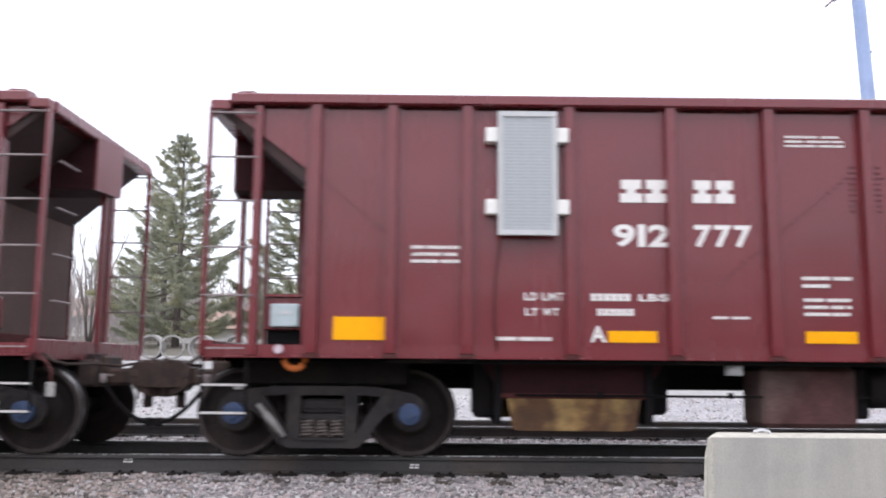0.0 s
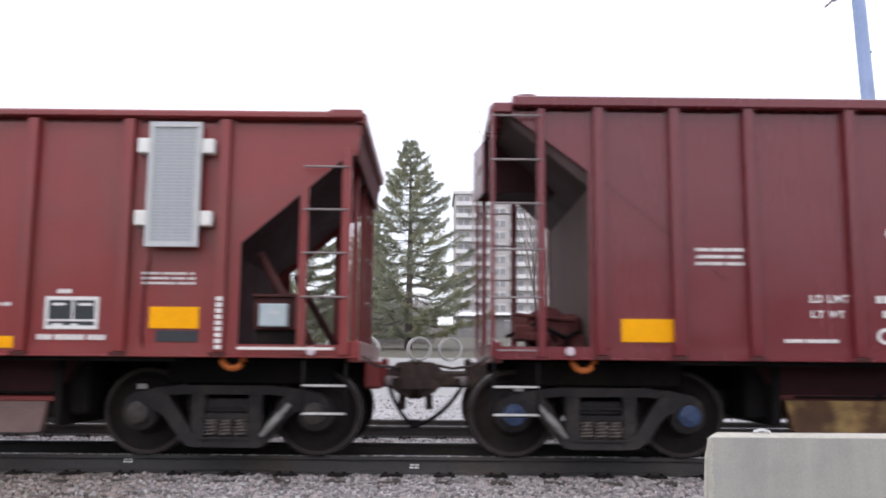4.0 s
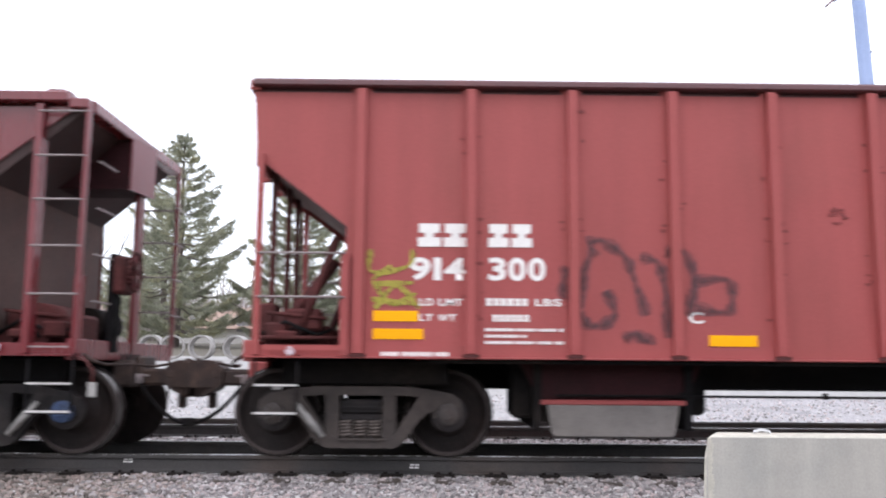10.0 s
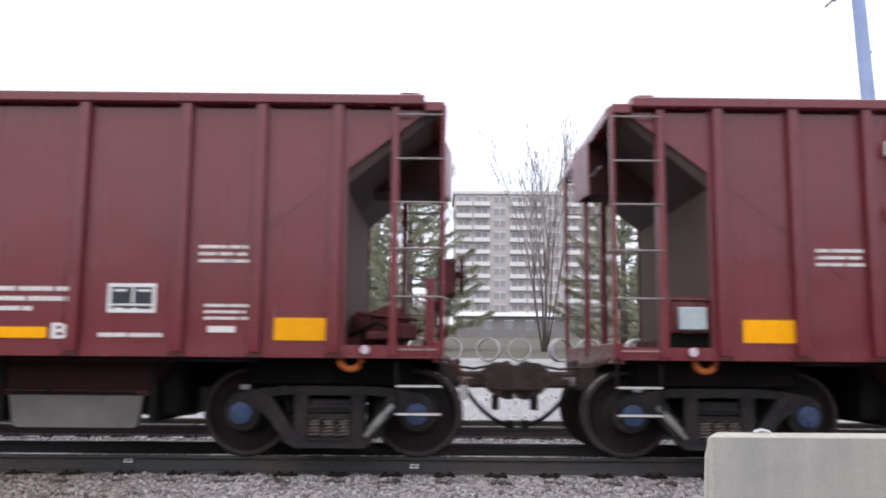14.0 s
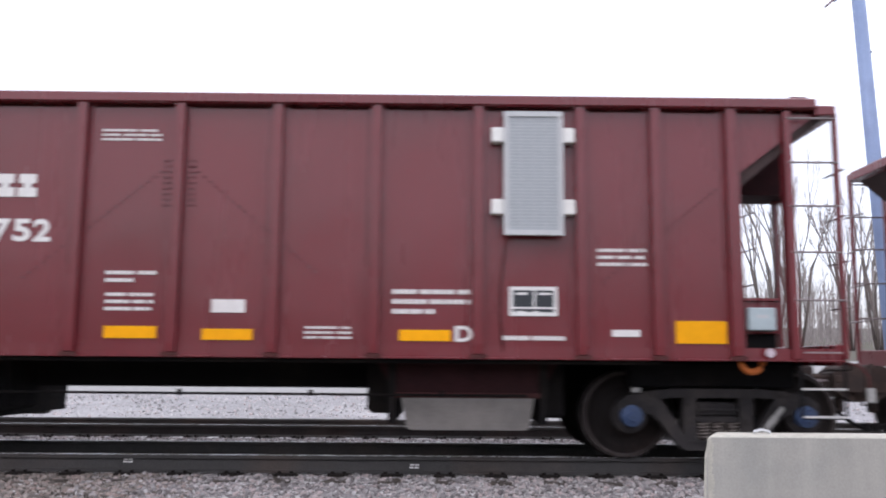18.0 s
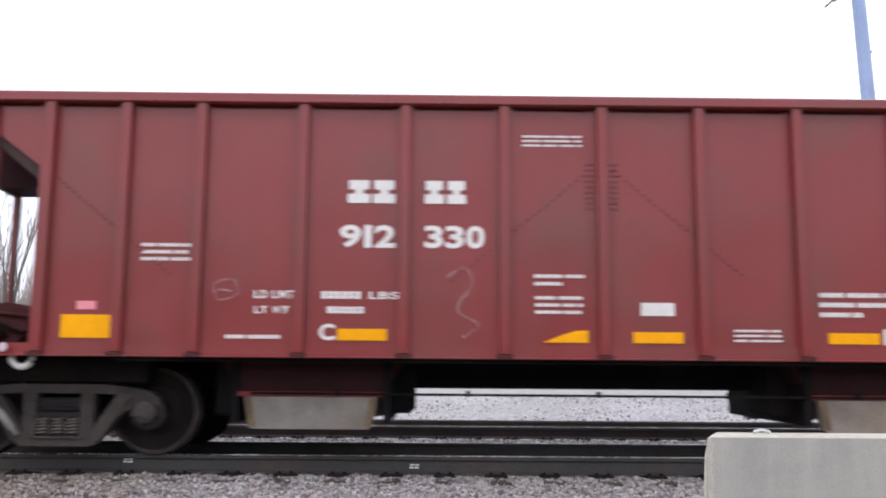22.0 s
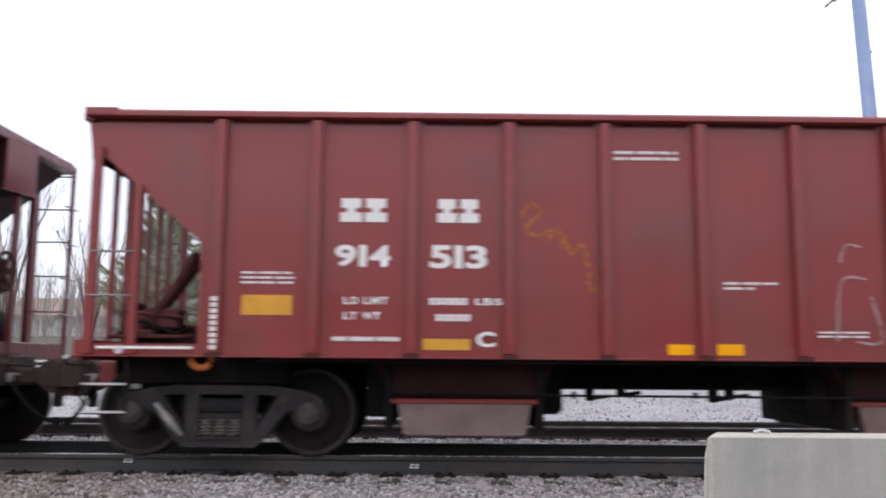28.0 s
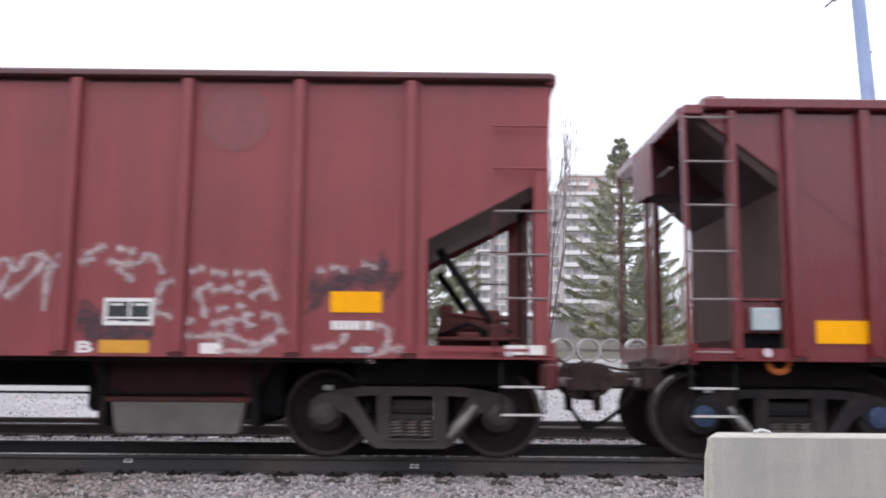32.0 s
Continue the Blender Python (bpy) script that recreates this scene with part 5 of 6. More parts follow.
def add_slant(x, paint, ends, dims, label, box_end, gear_end):
    car = car_slant_end("hopper_car", label, paint, ends, **dims)
    for e in box_end:
        control_box(car, e * (dims["cut"][0][0] + 0.33), GRIMY_RED)
    for e in gear_end:
        brake_gear(car, e * (dims["cut"][0][0] + 0.5), GRIMY_RED, wheel=False)
    TRAIN.append((car, x))
    return car


def middle_box(car, f):
    """Equipment below the middle of the sill; f: the end towards which the canister hangs."""
    b = bmesh.new()
    quad_box(b, *sorted((f * 0.04, f * 0.98)), -1.2, -0.6, 0.33, 0.93, 0.05)
    part("equipment_box", b, SOOT_BOX, car, "dusty red-brown equipment box under the sill")
    b = bmesh.new()
    tube(b, (f * 1.29, -1.3, 0.84), (f * 1.29, -1.3, 0.97), 0.085, 12)
    part("canister", b, ALU, car, "pale canister under the sill")
    b = bmesh.new()
    tube(b, (f * -0.45, -1.0, 0.72), (f * -0.10, -1.0, 0.72), 0.20, 14)
    quad_box(b, *sorted((f * -0.12, f * 0.06)), -1.1, -0.5, 0.42, 0.93, 0.03)
    part("reservoir", b, DARK, car, "black air reservoir")


def end_plate(car):
    box_part("kick_plate", GRIMY_RED, car, (5.98, 6.34, -1.30, -1.26, 1.03, 1.48), 0.006, "dirty kick plate at the platform's edge")


def white_can(car, x):
    b = bmesh.new()
    tube(b, (x, -1.3, 0.74), (x, -1.3, 0.96), 0.06, 12)
    part("canister", b, ALU, car, "pale canister under the sill")


c = add_long(4.196, MAROON, ("912", "777"), OCHRE_ENDS, "AB", (-1, "grey"), "maroon open-ended hopper car with a frosted grey panel", (-1,), (1,), small_box=False, slide=0.05)
middle_box(c, -1)
c = add_long(-10.158, MAROON, ("912", "761"), OCHRE_ENDS, "CD", (1, "grey"), "maroon hopper car with grey panel and yellowed chute doors", (1,), (-1,), slide=-0.05)
middle_box(c, 1)
lines(c, 0.16, 0.72, 1.56, 1.96, 9, short=(0, 4))
c = add_slant(-23.791, RED, SHORT_ENDS, SHORT, "low oxide red slant-ended hopper car with a grey panel", (1,), (-1,))
letters_short(c, ("914", "466"), False, "grey")
white_can(c, 0.13)
b = bmesh.new()
edge = [(CREASE[0] + (CREASE[2] - CREASE[0]) * k / 8, CREASE[1] + (CREASE[3] - CREASE[1]) * k / 8 + 0.02 * math.sin(k * 1.3)) for k in range(9)]
for (xa, za), (xb, zb) in zip(edge, edge[1:]):
    w = 0.045
    top_a, top_b, mid_a, mid_b, low_a, low_b = [b.verts.new(p) for p in ((xa + w, SHEET - 0.001, za + w), (xb + w, SHEET - 0.001, zb + w), (xa, SHEET - 0.008, za), (xb, SHEET - 0.008, zb), (xa - w, SHEET - 0.001, za - w), (xb - w, SHEET - 0.001, zb - w))]
    b.faces.new((top_a, top_b, mid_b, mid_a))
    b.faces.new((mid_a, mid_b, low_b, low_a))
part("crease", b, RED, c, "sharp diagonal crease in the side sheet")
c = add_slant(-38.248, FADED, TALL_ENDS, TALL, "tall faded red slant-ended hopper car with black graffiti", (1,), (-1,))
mark_blocks(c, -5.43, -4.96, 2.05, 2.275)
mark_blocks(c, -4.75, -4.33, 2.05, 2.275)
words(c, "914", -5.51, -4.97, 1.725, 1.945)
words(c, "300", -4.75, -4.20, 1.725, 1.95)
plate(c, "reflective_strip", YELLOW, -5.85, -5.42, 1.33, 1.43, "yellow reflective strip")
plate(c, "reflective_strip", YELLOW, -5.85, -5.37, 1.16, 1.26, "yellow reflective strip")
words(c, "LD LMT", -5.41, -5.0, 1.48, 1.55)
words(c, "LT WT", -5.41, -5.06, 1.335, 1.40)
figure_row(c, -4.77, -4.36, 1.485, 1.555, 6)
words(c, "LBS", -4.30, -4.05, 1.485, 1.555)
figure_row(c, -4.71, -4.35, 1.335, 1.40, 6)
lines(c, -4.78, -4.03, 1.11, 1.27, 3, short=(1,))
lines(c, -5.77, -5.12, 1.0, 1.04, 1)
words(c, "C", -2.83, -2.69, 1.33, 1.44)
plate(c, "reflective_strip", YELLOW, -2.64, -2.18, 1.115, 1.22, "yellow reflective strip")
lines(c, 0.25, 0.78, 1.30, 1.41, 2)
plate(c, "reflective_strip", YELLOW, 0.30, 0.77, 1.09, 1.195, "yellow reflective strip")
words(c, "D", 2.71, 2.85, 1.35, 1.46)
lines(c, 3.10, 3.62, 1.29, 1.40, 2)
plate(c, "reflective_strip", YELLOW, 3.22, 3.70, 1.09, 1.20, "yellow reflective strip")
data_square(c, 4.23, 4.70, 1.33, 1.67)
lines(c, 4.07, 4.83, 1.13, 1.29, 3, short=(1,))
solar_panel(c, 5.15, 5.70, 2.33, 3.55, "pale")
lines(c, 5.16, 5.78, 1.74, 1.96, 3, short=(2,))
lines(c, 5.15, 5.79, 1.59, 1.62, 1)
plate(c, "reflective_plate", YELLOW, 5.41, 5.90, 1.11, 1.31, "yellow reflective plate")
plate(c, "grey_label", ALU, 5.10, 5.32, 1.11, 1.18, "small grey label")
lines(c, 5.05, 5.83, 1.01, 1.05, 1)
plate(c, "white_label", WHITE, 5.88, 6.02, 1.015, 1.07, "small white label on the sill", y=-1.575)
spray(c, SPRAY_BLACK, (
    ((-3.99, 1.87), (-4.03, 1.71), (-4.02, 1.55)),
    ((-3.8, 2.09), (-3.66, 2.12), (-3.45, 1.98), (-3.37, 1.82), (-3.24, 1.4)),
    ((-3.29, 1.96), (-3.12, 1.91), (-3.05, 1.67), (-3.03, 1.19)),
    ((-3.62, 1.64), (-3.54, 1.4), (-3.73, 1.3), (-3.86, 1.4), (-3.83, 1.82), (-3.72, 2.04)),
    ((-3.04, 2.01), (-2.87, 2.02), (-2.77, 1.77), (-2.83, 1.4)),
    ((-2.8, 1.73), (-2.46, 1.75), (-2.41, 1.56), (-2.47, 1.44), (-2.75, 1.48)),
    ((-3.46, 1.17), (-3.35, 1.23), (-3.25, 1.16), (-3.17, 1.20))), 0.055, "dark sprayed outline", SPRAY_SMOKE)
spray(c, SPRAY_GREEN, (
    ((-5.88, 2.02), (-5.87, 1.8), (-5.52, 1.86), (-5.48, 2.02)),
    ((-5.68, 1.86), (-5.86, 1.7), (-5.47, 1.7)),
    ((-5.84, 1.7), (-5.68, 1.49), (-5.44, 1.6)),
    ((-5.83, 1.45), (-5.63, 1.67), (-5.41, 1.45)),
    ((-5.87, 1.54), (-5.44, 1.49))), 0.05, "yellow-green sprayed scrawl")
rs = random.Random(5)
for px, pz in ((-0.72, 2.93), (0.68, 2.90), (-1.35, 2.38), (1.35, 2.36)):
    b = bmesh.new()
    for k in range(16):
        a, q = rs.uniform(0, 6.28), 0.085 * math.sqrt(rs.uniform(0, 1))
        ux, uz = px + q * math.cos(a), pz + q * math.sin(a)
        e1, e2 = rs.uniform(0.008, 0.026), rs.uniform(0.005, 0.014)
        quad_box(b, ux - e1, ux + e1, FACE - 0.001 - 0.0004 * k, FACE + 0.003, uz - e2, uz + e2)
    part("rust_patch", b, STAIN, c, "round patch of rusty dents")
for rib in (-4.92, -3.93, -2.95, -1.97, -0.985, 0, 0.985, 1.97, 2.95, 3.93, 4.92):
    b = bmesh.new()
    for k in range(11):
        ux = rib + rs.choice((-1, 1)) * rs.uniform(0.06, 0.11)
        uz = rs.uniform(1.3, 3.45)
        e1, e2 = rs.uniform(0.008, 0.035), rs.uniform(0.007, 0.02)
        quad_box(b, ux - e1, ux + e1, FACE - 0.001 - 0.0004 * k, FACE + 0.003, uz - e2, uz + e2)
    part("rust_patch", b, STAIN, c, "rust stains along the post")["kind"] = "stuff"
c = add_long(-53.285, MAROON, ("912", "620"), BLUE_ENDS, "AB", (-1, "blue"), "maroon hopper car with a dark blue solar panel", (-1,), (1,), low_nums=True)
spray(c, SPRAY_HAZE, (((-1.72, 1.30), (-1.58, 1.36), (-1.45, 1.28), (-1.30, 1.33)), ((-1.70, 1.18), (-1.5, 1.22), (-1.32, 1.17))), 0.02, "faint white scrawl")
c = add_long(-67.707, MAROON, ("912", "594"), GREY_ENDS, "AB", (-1, "blue"), "maroon hopper car heaped with ore, blue solar panel", (-1,), (1,), low_nums=True, slide=0.06)
b = bmesh.new()
prism_y(b, [(0.0, 3.50), (0.10, 3.565), (0.26, 3.590), (0.45, 3.600), (0.62, 3.594), (0.74, 3.575), (0.88, 3.592), (1.0, 3.582), (1.18, 3.545), (1.22, 3.50)], -1.48, 1.3)
part("ore_heap", b, DUST_PALE, c, "dusty ore heaped above the chord")
c = add_long(-82.076, MAROON, ("912", "752"), GREY_ENDS, "CD", (1, "grey"), "maroon hopper car with a frosted grey panel", (1,), (-1,), slide=-0.03)
c = add_long(-96.46, RED, ("912", "330"), WHITE_ENDS, "CD", (1, "pair"), "worn red hopper car with a two-cell solar panel", (1,), (-1,), torn=True, drop=0.03, slide=-0.015, spread=0.035)
spray(c, SPRAY_HAZE, (((-3.72, 1.68), (-3.55, 1.72), (-3.50, 1.58), (-3.68, 1.52), (-3.72, 1.66)), ((-3.66, 1.62), (-3.54, 1.60)), ((-1.50, 1.75), (-1.35, 1.85), (-1.25, 1.70), (-1.40, 1.45), (-1.20, 1.30), (-1.35, 1.18))), 0.022, "faint white scrawl")
plate(c, "pink_tag", PINK, -5.02, -4.84, 1.42, 1.50, "small pink tag")
spray(c, SPRAY_WHITE, (((4.95, 1.74), (5.02, 1.80), (5.10, 1.74), (5.17, 1.79), (5.12, 1.70), (4.98, 1.70)),), 0.03, "small white scrawl", SPRAY_HAZE)
end_plate(c)
plate(c, "pink_tag", PINK, 4.94, 5.10, 1.40, 1.50, "small pink tag")
c = add_long(-110.791, MAROON, ("912", "563"), GREY_ENDS, "AB", (-1, "blue"), "maroon hopper car with a blue solar panel", (-1,), (1,), low_nums=True, spread=0.035)
spray(c, SPRAY_HAZE, (((4.80, 1.86), (5.00, 1.88), (4.86, 1.74), (5.02, 1.70)), ((4.82, 1.58), (4.95, 1.64), (5.02, 1.52))), 0.018, "faint white scrawl")
c = add_slant(-124.521, RED, SHORT_ENDS, SHORT, "low red slant-ended hopper car with orange scrawls", (1,), (-1,))
letters_short(c, ("914", "513"), True, "pale")
for stroke in (((0.0, 0.72), (0.1, 0.85), (0.2, 0.78), (0.06, 0.62), (0.16, 0.55), (0.3, 0.6)), ((0.26, 0.5), (0.36, 0.62), (0.42, 0.42)), ((0.42, 0.55), (0.50, 0.36), (0.60, 0.46), (0.66, 0.24)), ((0.68, 0.2), (0.66, 0.05), (0.78, 0.02))):
    scribble(c, SPRAY_ORANGE, stroke, 0.045, -1.75, 1.62, label="orange sprayed scrawl")
spray(c, SPRAY_WHITE, (
    ((1.34, 1.93), (1.40, 2.10), (1.55, 2.08)),
    ((1.28, 1.17), (1.34, 1.74), (1.59, 1.77)), ((1.62, 1.60), (1.71, 1.18), (1.45, 1.17)),
    ((2.01, 1.3), (2.05, 1.78), (2.19, 1.62), (2.35, 1.86), (2.55, 1.62), (2.71, 1.81), (2.74, 1.34), (2.01, 1.3))), 0.022, "thin white sprayed outline")
c = add_long(-138.241, MAROON, ("912", "622"), BLUE_ENDS, "AB", (-1, "blue"), "maroon hopper car with a blue solar panel", (-1,), (1,), low_nums=True, slide=0.06)
spray(c, SPRAY_HAZE, (((4.80, 1.86), (4.98, 1.88), (4.86, 1.74), (5.0, 1.70)), ((4.82, 1.58), (4.95, 1.64), (5.0, 1.52))), 0.018, "faint white scrawl")
c = add_slant(-152.965, WEATHERED, LAST_ENDS, LAST, "tall faded red hopper car covered with white graffiti", (), (1,))
data_square(c, 2.77, 3.24, 1.27, 1.53)
words(c, "B", 2.54, 2.69, 1.01, 1.12)
plate(c, "reflective_strip", OCHRE, 2.75, 3.22, 1.01, 1.13, "dusty yellow strip")
plate(c, "white_label", WHITE, 3.70, 3.90, 1.01, 1.11, "plain white label")
plate(c, "reflective_plate", YELLOW, 4.92, 5.41, 1.41, 1.61, "yellow reflective plate")
lines(c, 4.93, 5.35, 1.245, 1.33, 1)
plate(c, "grey_label", PANEL_GREY, 5.14, 5.33, 1.03, 1.085, "small faded label")
plate(c, "white_label", WHITE, 6.58, 6.78, 1.02, 1.11, "plain white label", y=-1.552)
plate(c, "white_label", WHITE, 6.80, 6.95, 1.02, 1.11, "plain white label", y=-1.552)
spray(c, SPRAY_SMOKE, (((2.52, 1.36), (2.74, 1.34)), ((2.60, 1.21), (3.25, 1.20)), ((4.71, 1.66), (4.91, 1.65), (5.14, 1.74), (5.4, 1.74), (5.55, 1.67)), ((4.76, 1.52), (4.82, 1.47)), ((5.38, 1.86), (5.47, 1.86))), 0.13, "dark sprayed band", SPRAY_SMOKE)
SCRAWL = (
    ((1.67, 1.8), (1.8, 1.9), (1.91, 1.78), (2.03, 1.93), (2.17, 1.92), (2.3, 1.81)), ((1.73, 1.54), (1.88, 1.81)), ((1.83, 1.52), (2.05, 1.72), (2.2, 1.9)), ((2.22, 1.84), (2.2, 1.4)))
spray(c, SPRAY_WHITE, SCRAWL, 0.048, "white sprayed scrawl", SPRAY_HAZE)
SCRAWL = (
    ((2.3, 1.95), (2.38, 1.87), (2.43, 1.81)), ((2.56, 1.93), (2.65, 1.99), (2.76, 2.03)), ((2.86, 2.01), (2.96, 1.99), (3.05, 1.95)), ((2.78, 1.89), (2.92, 1.86), (3.08, 1.87), (3.17, 1.95), (3.25, 1.89), (3.32, 1.76)), ((2.88, 1.83), (2.96, 1.75), (3.04, 1.69)), ((3.29, 1.64), (3.38, 1.69), (3.47, 1.69)), ((3.3, 1.64), (3.28, 1.54), (3.27, 1.45)), ((3.23, 1.4), (3.35, 1.38), (3.44, 1.34)), ((2.51, 1.87), (2.67, 1.91)))
spray(c, SPRAY_WHITE, SCRAWL, 0.048, "white sprayed scrawl", SPRAY_HAZE)
SCRAWL = (
    ((3.57, 1.78), (3.64, 1.81), (3.71, 1.83)), ((3.77, 1.79), (3.85, 1.78), (3.93, 1.75)), ((3.99, 1.78), (4.08, 1.78)), ((4.13, 1.76), (4.21, 1.78), (4.28, 1.77), (4.32, 1.71), (4.34, 1.62)), ((3.64, 1.59), (3.71, 1.63), (3.8, 1.66)), ((3.78, 1.6), (3.87, 1.62), (3.99, 1.64)), ((4.0, 1.6), (4.09, 1.6)), ((4.15, 1.54), (4.24, 1.6), (4.35, 1.61), (4.41, 1.52)), ((3.65, 1.6), (3.71, 1.46), (3.74, 1.34)), ((3.84, 1.42), (3.95, 1.45)), ((4.02, 1.46), (4.12, 1.46)))
spray(c, SPRAY_WHITE, SCRAWL, 0.048, "white sprayed scrawl", SPRAY_HAZE)
SCRAWL = (
    ((4.08, 1.38), (4.2, 1.38)), ((4.26, 1.37), (4.38, 1.38), (4.46, 1.29)), ((3.79, 1.28), (3.92, 1.32), (4.05, 1.33), (4.14, 1.32)), ((4.12, 1.28), (4.22, 1.28)), ((3.62, 1.34), (3.56, 1.28)), ((3.55, 1.18), (3.7, 1.17), (3.92, 1.19), (4.08, 1.14), (4.23, 1.1), (4.35, 1.16), (4.45, 1.24), (4.52, 1.21)), ((3.86, 1.03), (4.02, 1.04), (4.13, 1.03), (4.27, 1.06), (4.4, 1.16)), ((3.87, 1.17), (3.92, 1.07)), ((3.96, 1.32), (3.98, 1.17)), ((4.05, 1.71), (4.08, 1.64)))
spray(c, SPRAY_WHITE, SCRAWL, 0.048, "white sprayed scrawl", SPRAY_HAZE)
SCRAWL = (
    ((4.78, 1.81), (4.87, 1.8)), ((4.91, 1.82), (5.0, 1.84), (5.06, 1.78)), ((5.21, 1.87), (5.29, 1.86), (5.36, 1.83)), ((5.34, 1.29), (5.45, 1.27), (5.48, 1.17), (5.46, 1.06)), ((4.77, 1.05), (4.88, 1.08), (5.01, 1.09)), ((5.28, 0.97), (5.39, 1.02), (5.49, 1.06), (5.66, 1.07)), ((5.07, 1.22), (5.04, 1.1)), ((5.21, 1.07), (5.3, 1.05)))
spray(c, SPRAY_WHITE, SCRAWL, 0.048, "white sprayed scrawl", SPRAY_HAZE)
b = bmesh.new()
lathe_y(b, [(0.0, FACE - 0.0015), (0.33, FACE - 0.0015)], 40, 3.96, 3.30)
part("round_patch", b, PATCH, c, "round faded paint patch")
for car, x in TRAIN:
    car.matrix_basis = T((x, TRACK_Y, 0))

# ---- tracks ----


def rail_profile(y):
    pts = [(-0.07, -0.172), (0.07, -0.172), (0.07, -0.160), (0.012, -0.142), (0.010, -0.045), (0.036, -0.035), (0.036, -0.006), (0.028, 0.0), (-0.028, 0.0), (-0.036, -0.006), (-0.036, -0.035), (-0.010, -0.045), (-0.012, -0.142), (-0.07, -0.160)]
    return [(y + a, z) for a, z in pts]


def track(y_near, label):
    tr = tagged(new("railway_track"), label, "railway track", kind="structure")
    for y in (y_near, y_near + 1.505):
        b = bmesh.new()
        prism_x(b, rail_profile(y), -90, 90)
        r = part("rail", b, RAIL_SIDE, tr, "weathered brown steel rail")
        b = bmesh.new()
        quad_box(b, -90, 90, y - 0.026, y + 0.026, -0.001, 0.0025)
        part("rail_head", b, RAIL_TOP, r, "polished running surface")
    return tr


NEAR_Y, FAR_Y = 9.03, 13.32
near_track = track(NEAR_Y, "weathered railway track on grey ballast")
far_track = track(FAR_Y, "second railway track behind the train")
plate_me = shape("tie_plate", DARK, lambda bm: (quad_box(bm, -0.10, 0.10, -0.19, 0.19, -0.19, -0.166), tube(bm, (0.06, -0.10, -0.17), (0.06, -0.10, -0.145), 0.02, 6), tube(bm, (-0.06, -0.10, -0.17), (-0.06, -0.10, -0.145), 0.02, 6)))
tie_me = shape("tie", TIE, lambda bm: quad_box(bm, -0.115, 0.115, -0.55, 2.05, -0.37, -0.186, 0.008))
for tr, yn, lim in ((near_track, NEAR_Y, 16), (far_track, FAR_Y, 26)):
    n = int(lim / 0.53)
    for i in range(-n, n + 1):
        t = put("tie", tie_me, tr, T((i * 0.53 + 0.11, yn, 0)), "")
        put("tie_plate", plate_me, t, T((0, 0, 0)))
        put("tie_plate", plate_me, t, T((0, 1.505, 0)))
for x, z in ((-3.10, -0.06), (-0.21, -0.10)):
    b = bmesh.new()
    for k in range(2):
        quad_box(b, x + 0.05 * k - 0.03, x + 0.05 * k + 0.012, NEAR_Y - 0.016, NEAR_Y - 0.009, z - 0.02, z - 0.005)
        quad_box(b, x + 0.05 * k - 0.025, x + 0.05 * k + 0.016, NEAR_Y - 0.016, NEAR_Y - 0.009, z + 0.008, z + 0.02)
    part("paint_mark", b, WHITE, near_track, "white paint mark on the rail web")

# ---- ground ----


def ground_z(x, y):
    pts = ((-400, -0.62), (6.6, -0.62), (8.0, -0.27), (8.6, -0.20), (10.4, -0.21), (10.75, -0.175), (12.9, -0.175), (13.1, -0.20), (15.3, -0.20), (16.2, -0.30), (19.0, -0.15), (23.0, 0.12), (25.5, 1.0), (27.0, 1.02), (60.0, 2.2), (120, 5.0), (250, 12.0), (900, 14.0))
    return float(np.interp(y, [p[0] for p in pts], [p[1] for p in pts]))


ys = [-400, -100, -30, -8, 0, 4, 6, 6.6, 7.0, 7.4, 7.8, 8.0, 8.3, 8.6] + [8.6 + 0.325 * i for i in range(1, 24)] + [17, 18, 19, 20, 21, 22, 23, 24, 25, 26, 27, 30, 35, 42, 50, 60, 80, 120, 180, 250, 400, 900]
xs = [-900, -400, -200, -100, -60, -40] + [-30 + 1.0 * i for i in range(61)] + [40, 60, 100, 200, 400, 900]
b = bmesh.new()
grid = [[b.verts.new((x, y, ground_z(x, y) + (0.03 * noise.noise((x * 0.7, y * 0.7, 0)) if 16 < y < 60 else 0.0))) for x in xs] for y in ys]
for j in range(len(ys) - 1):
    for i in range(len(xs) - 1):
        b.faces.new((grid[j][i], grid[j][i + 1], grid[j + 1][i + 1], grid[j + 1][i])).smooth = True
me = bpy.data.meshes.new("ground")
b.to_mesh(me)
b.free()
me.materials.append(GROUND)
me.materials.append(SOIL)
me.materials.append(BANK)
me.materials.append(BANK_DARK)
me.materials.append(PATH)
for poly in me.polygons:
    # unseen ground before the ballast is kept dark to cut bounce light
    if poly.center.y < 7.4 or poly.center.y > 32:
        poly.material_index = 1
    elif poly.center.y > 15.9:
        right_part = poly.center.x - 3.2 + 2.0 * noise.noise((poly.center.x * 0.4, poly.center.y * 0.5, 3.0))
        poly.material_index = 4 if poly.center.y > 22.5 else 3 if right_part > 0 else 2
tagged(new("ground", me), "pale grey crushed-stone ground rising behind the tracks", "ground", kind="structure")


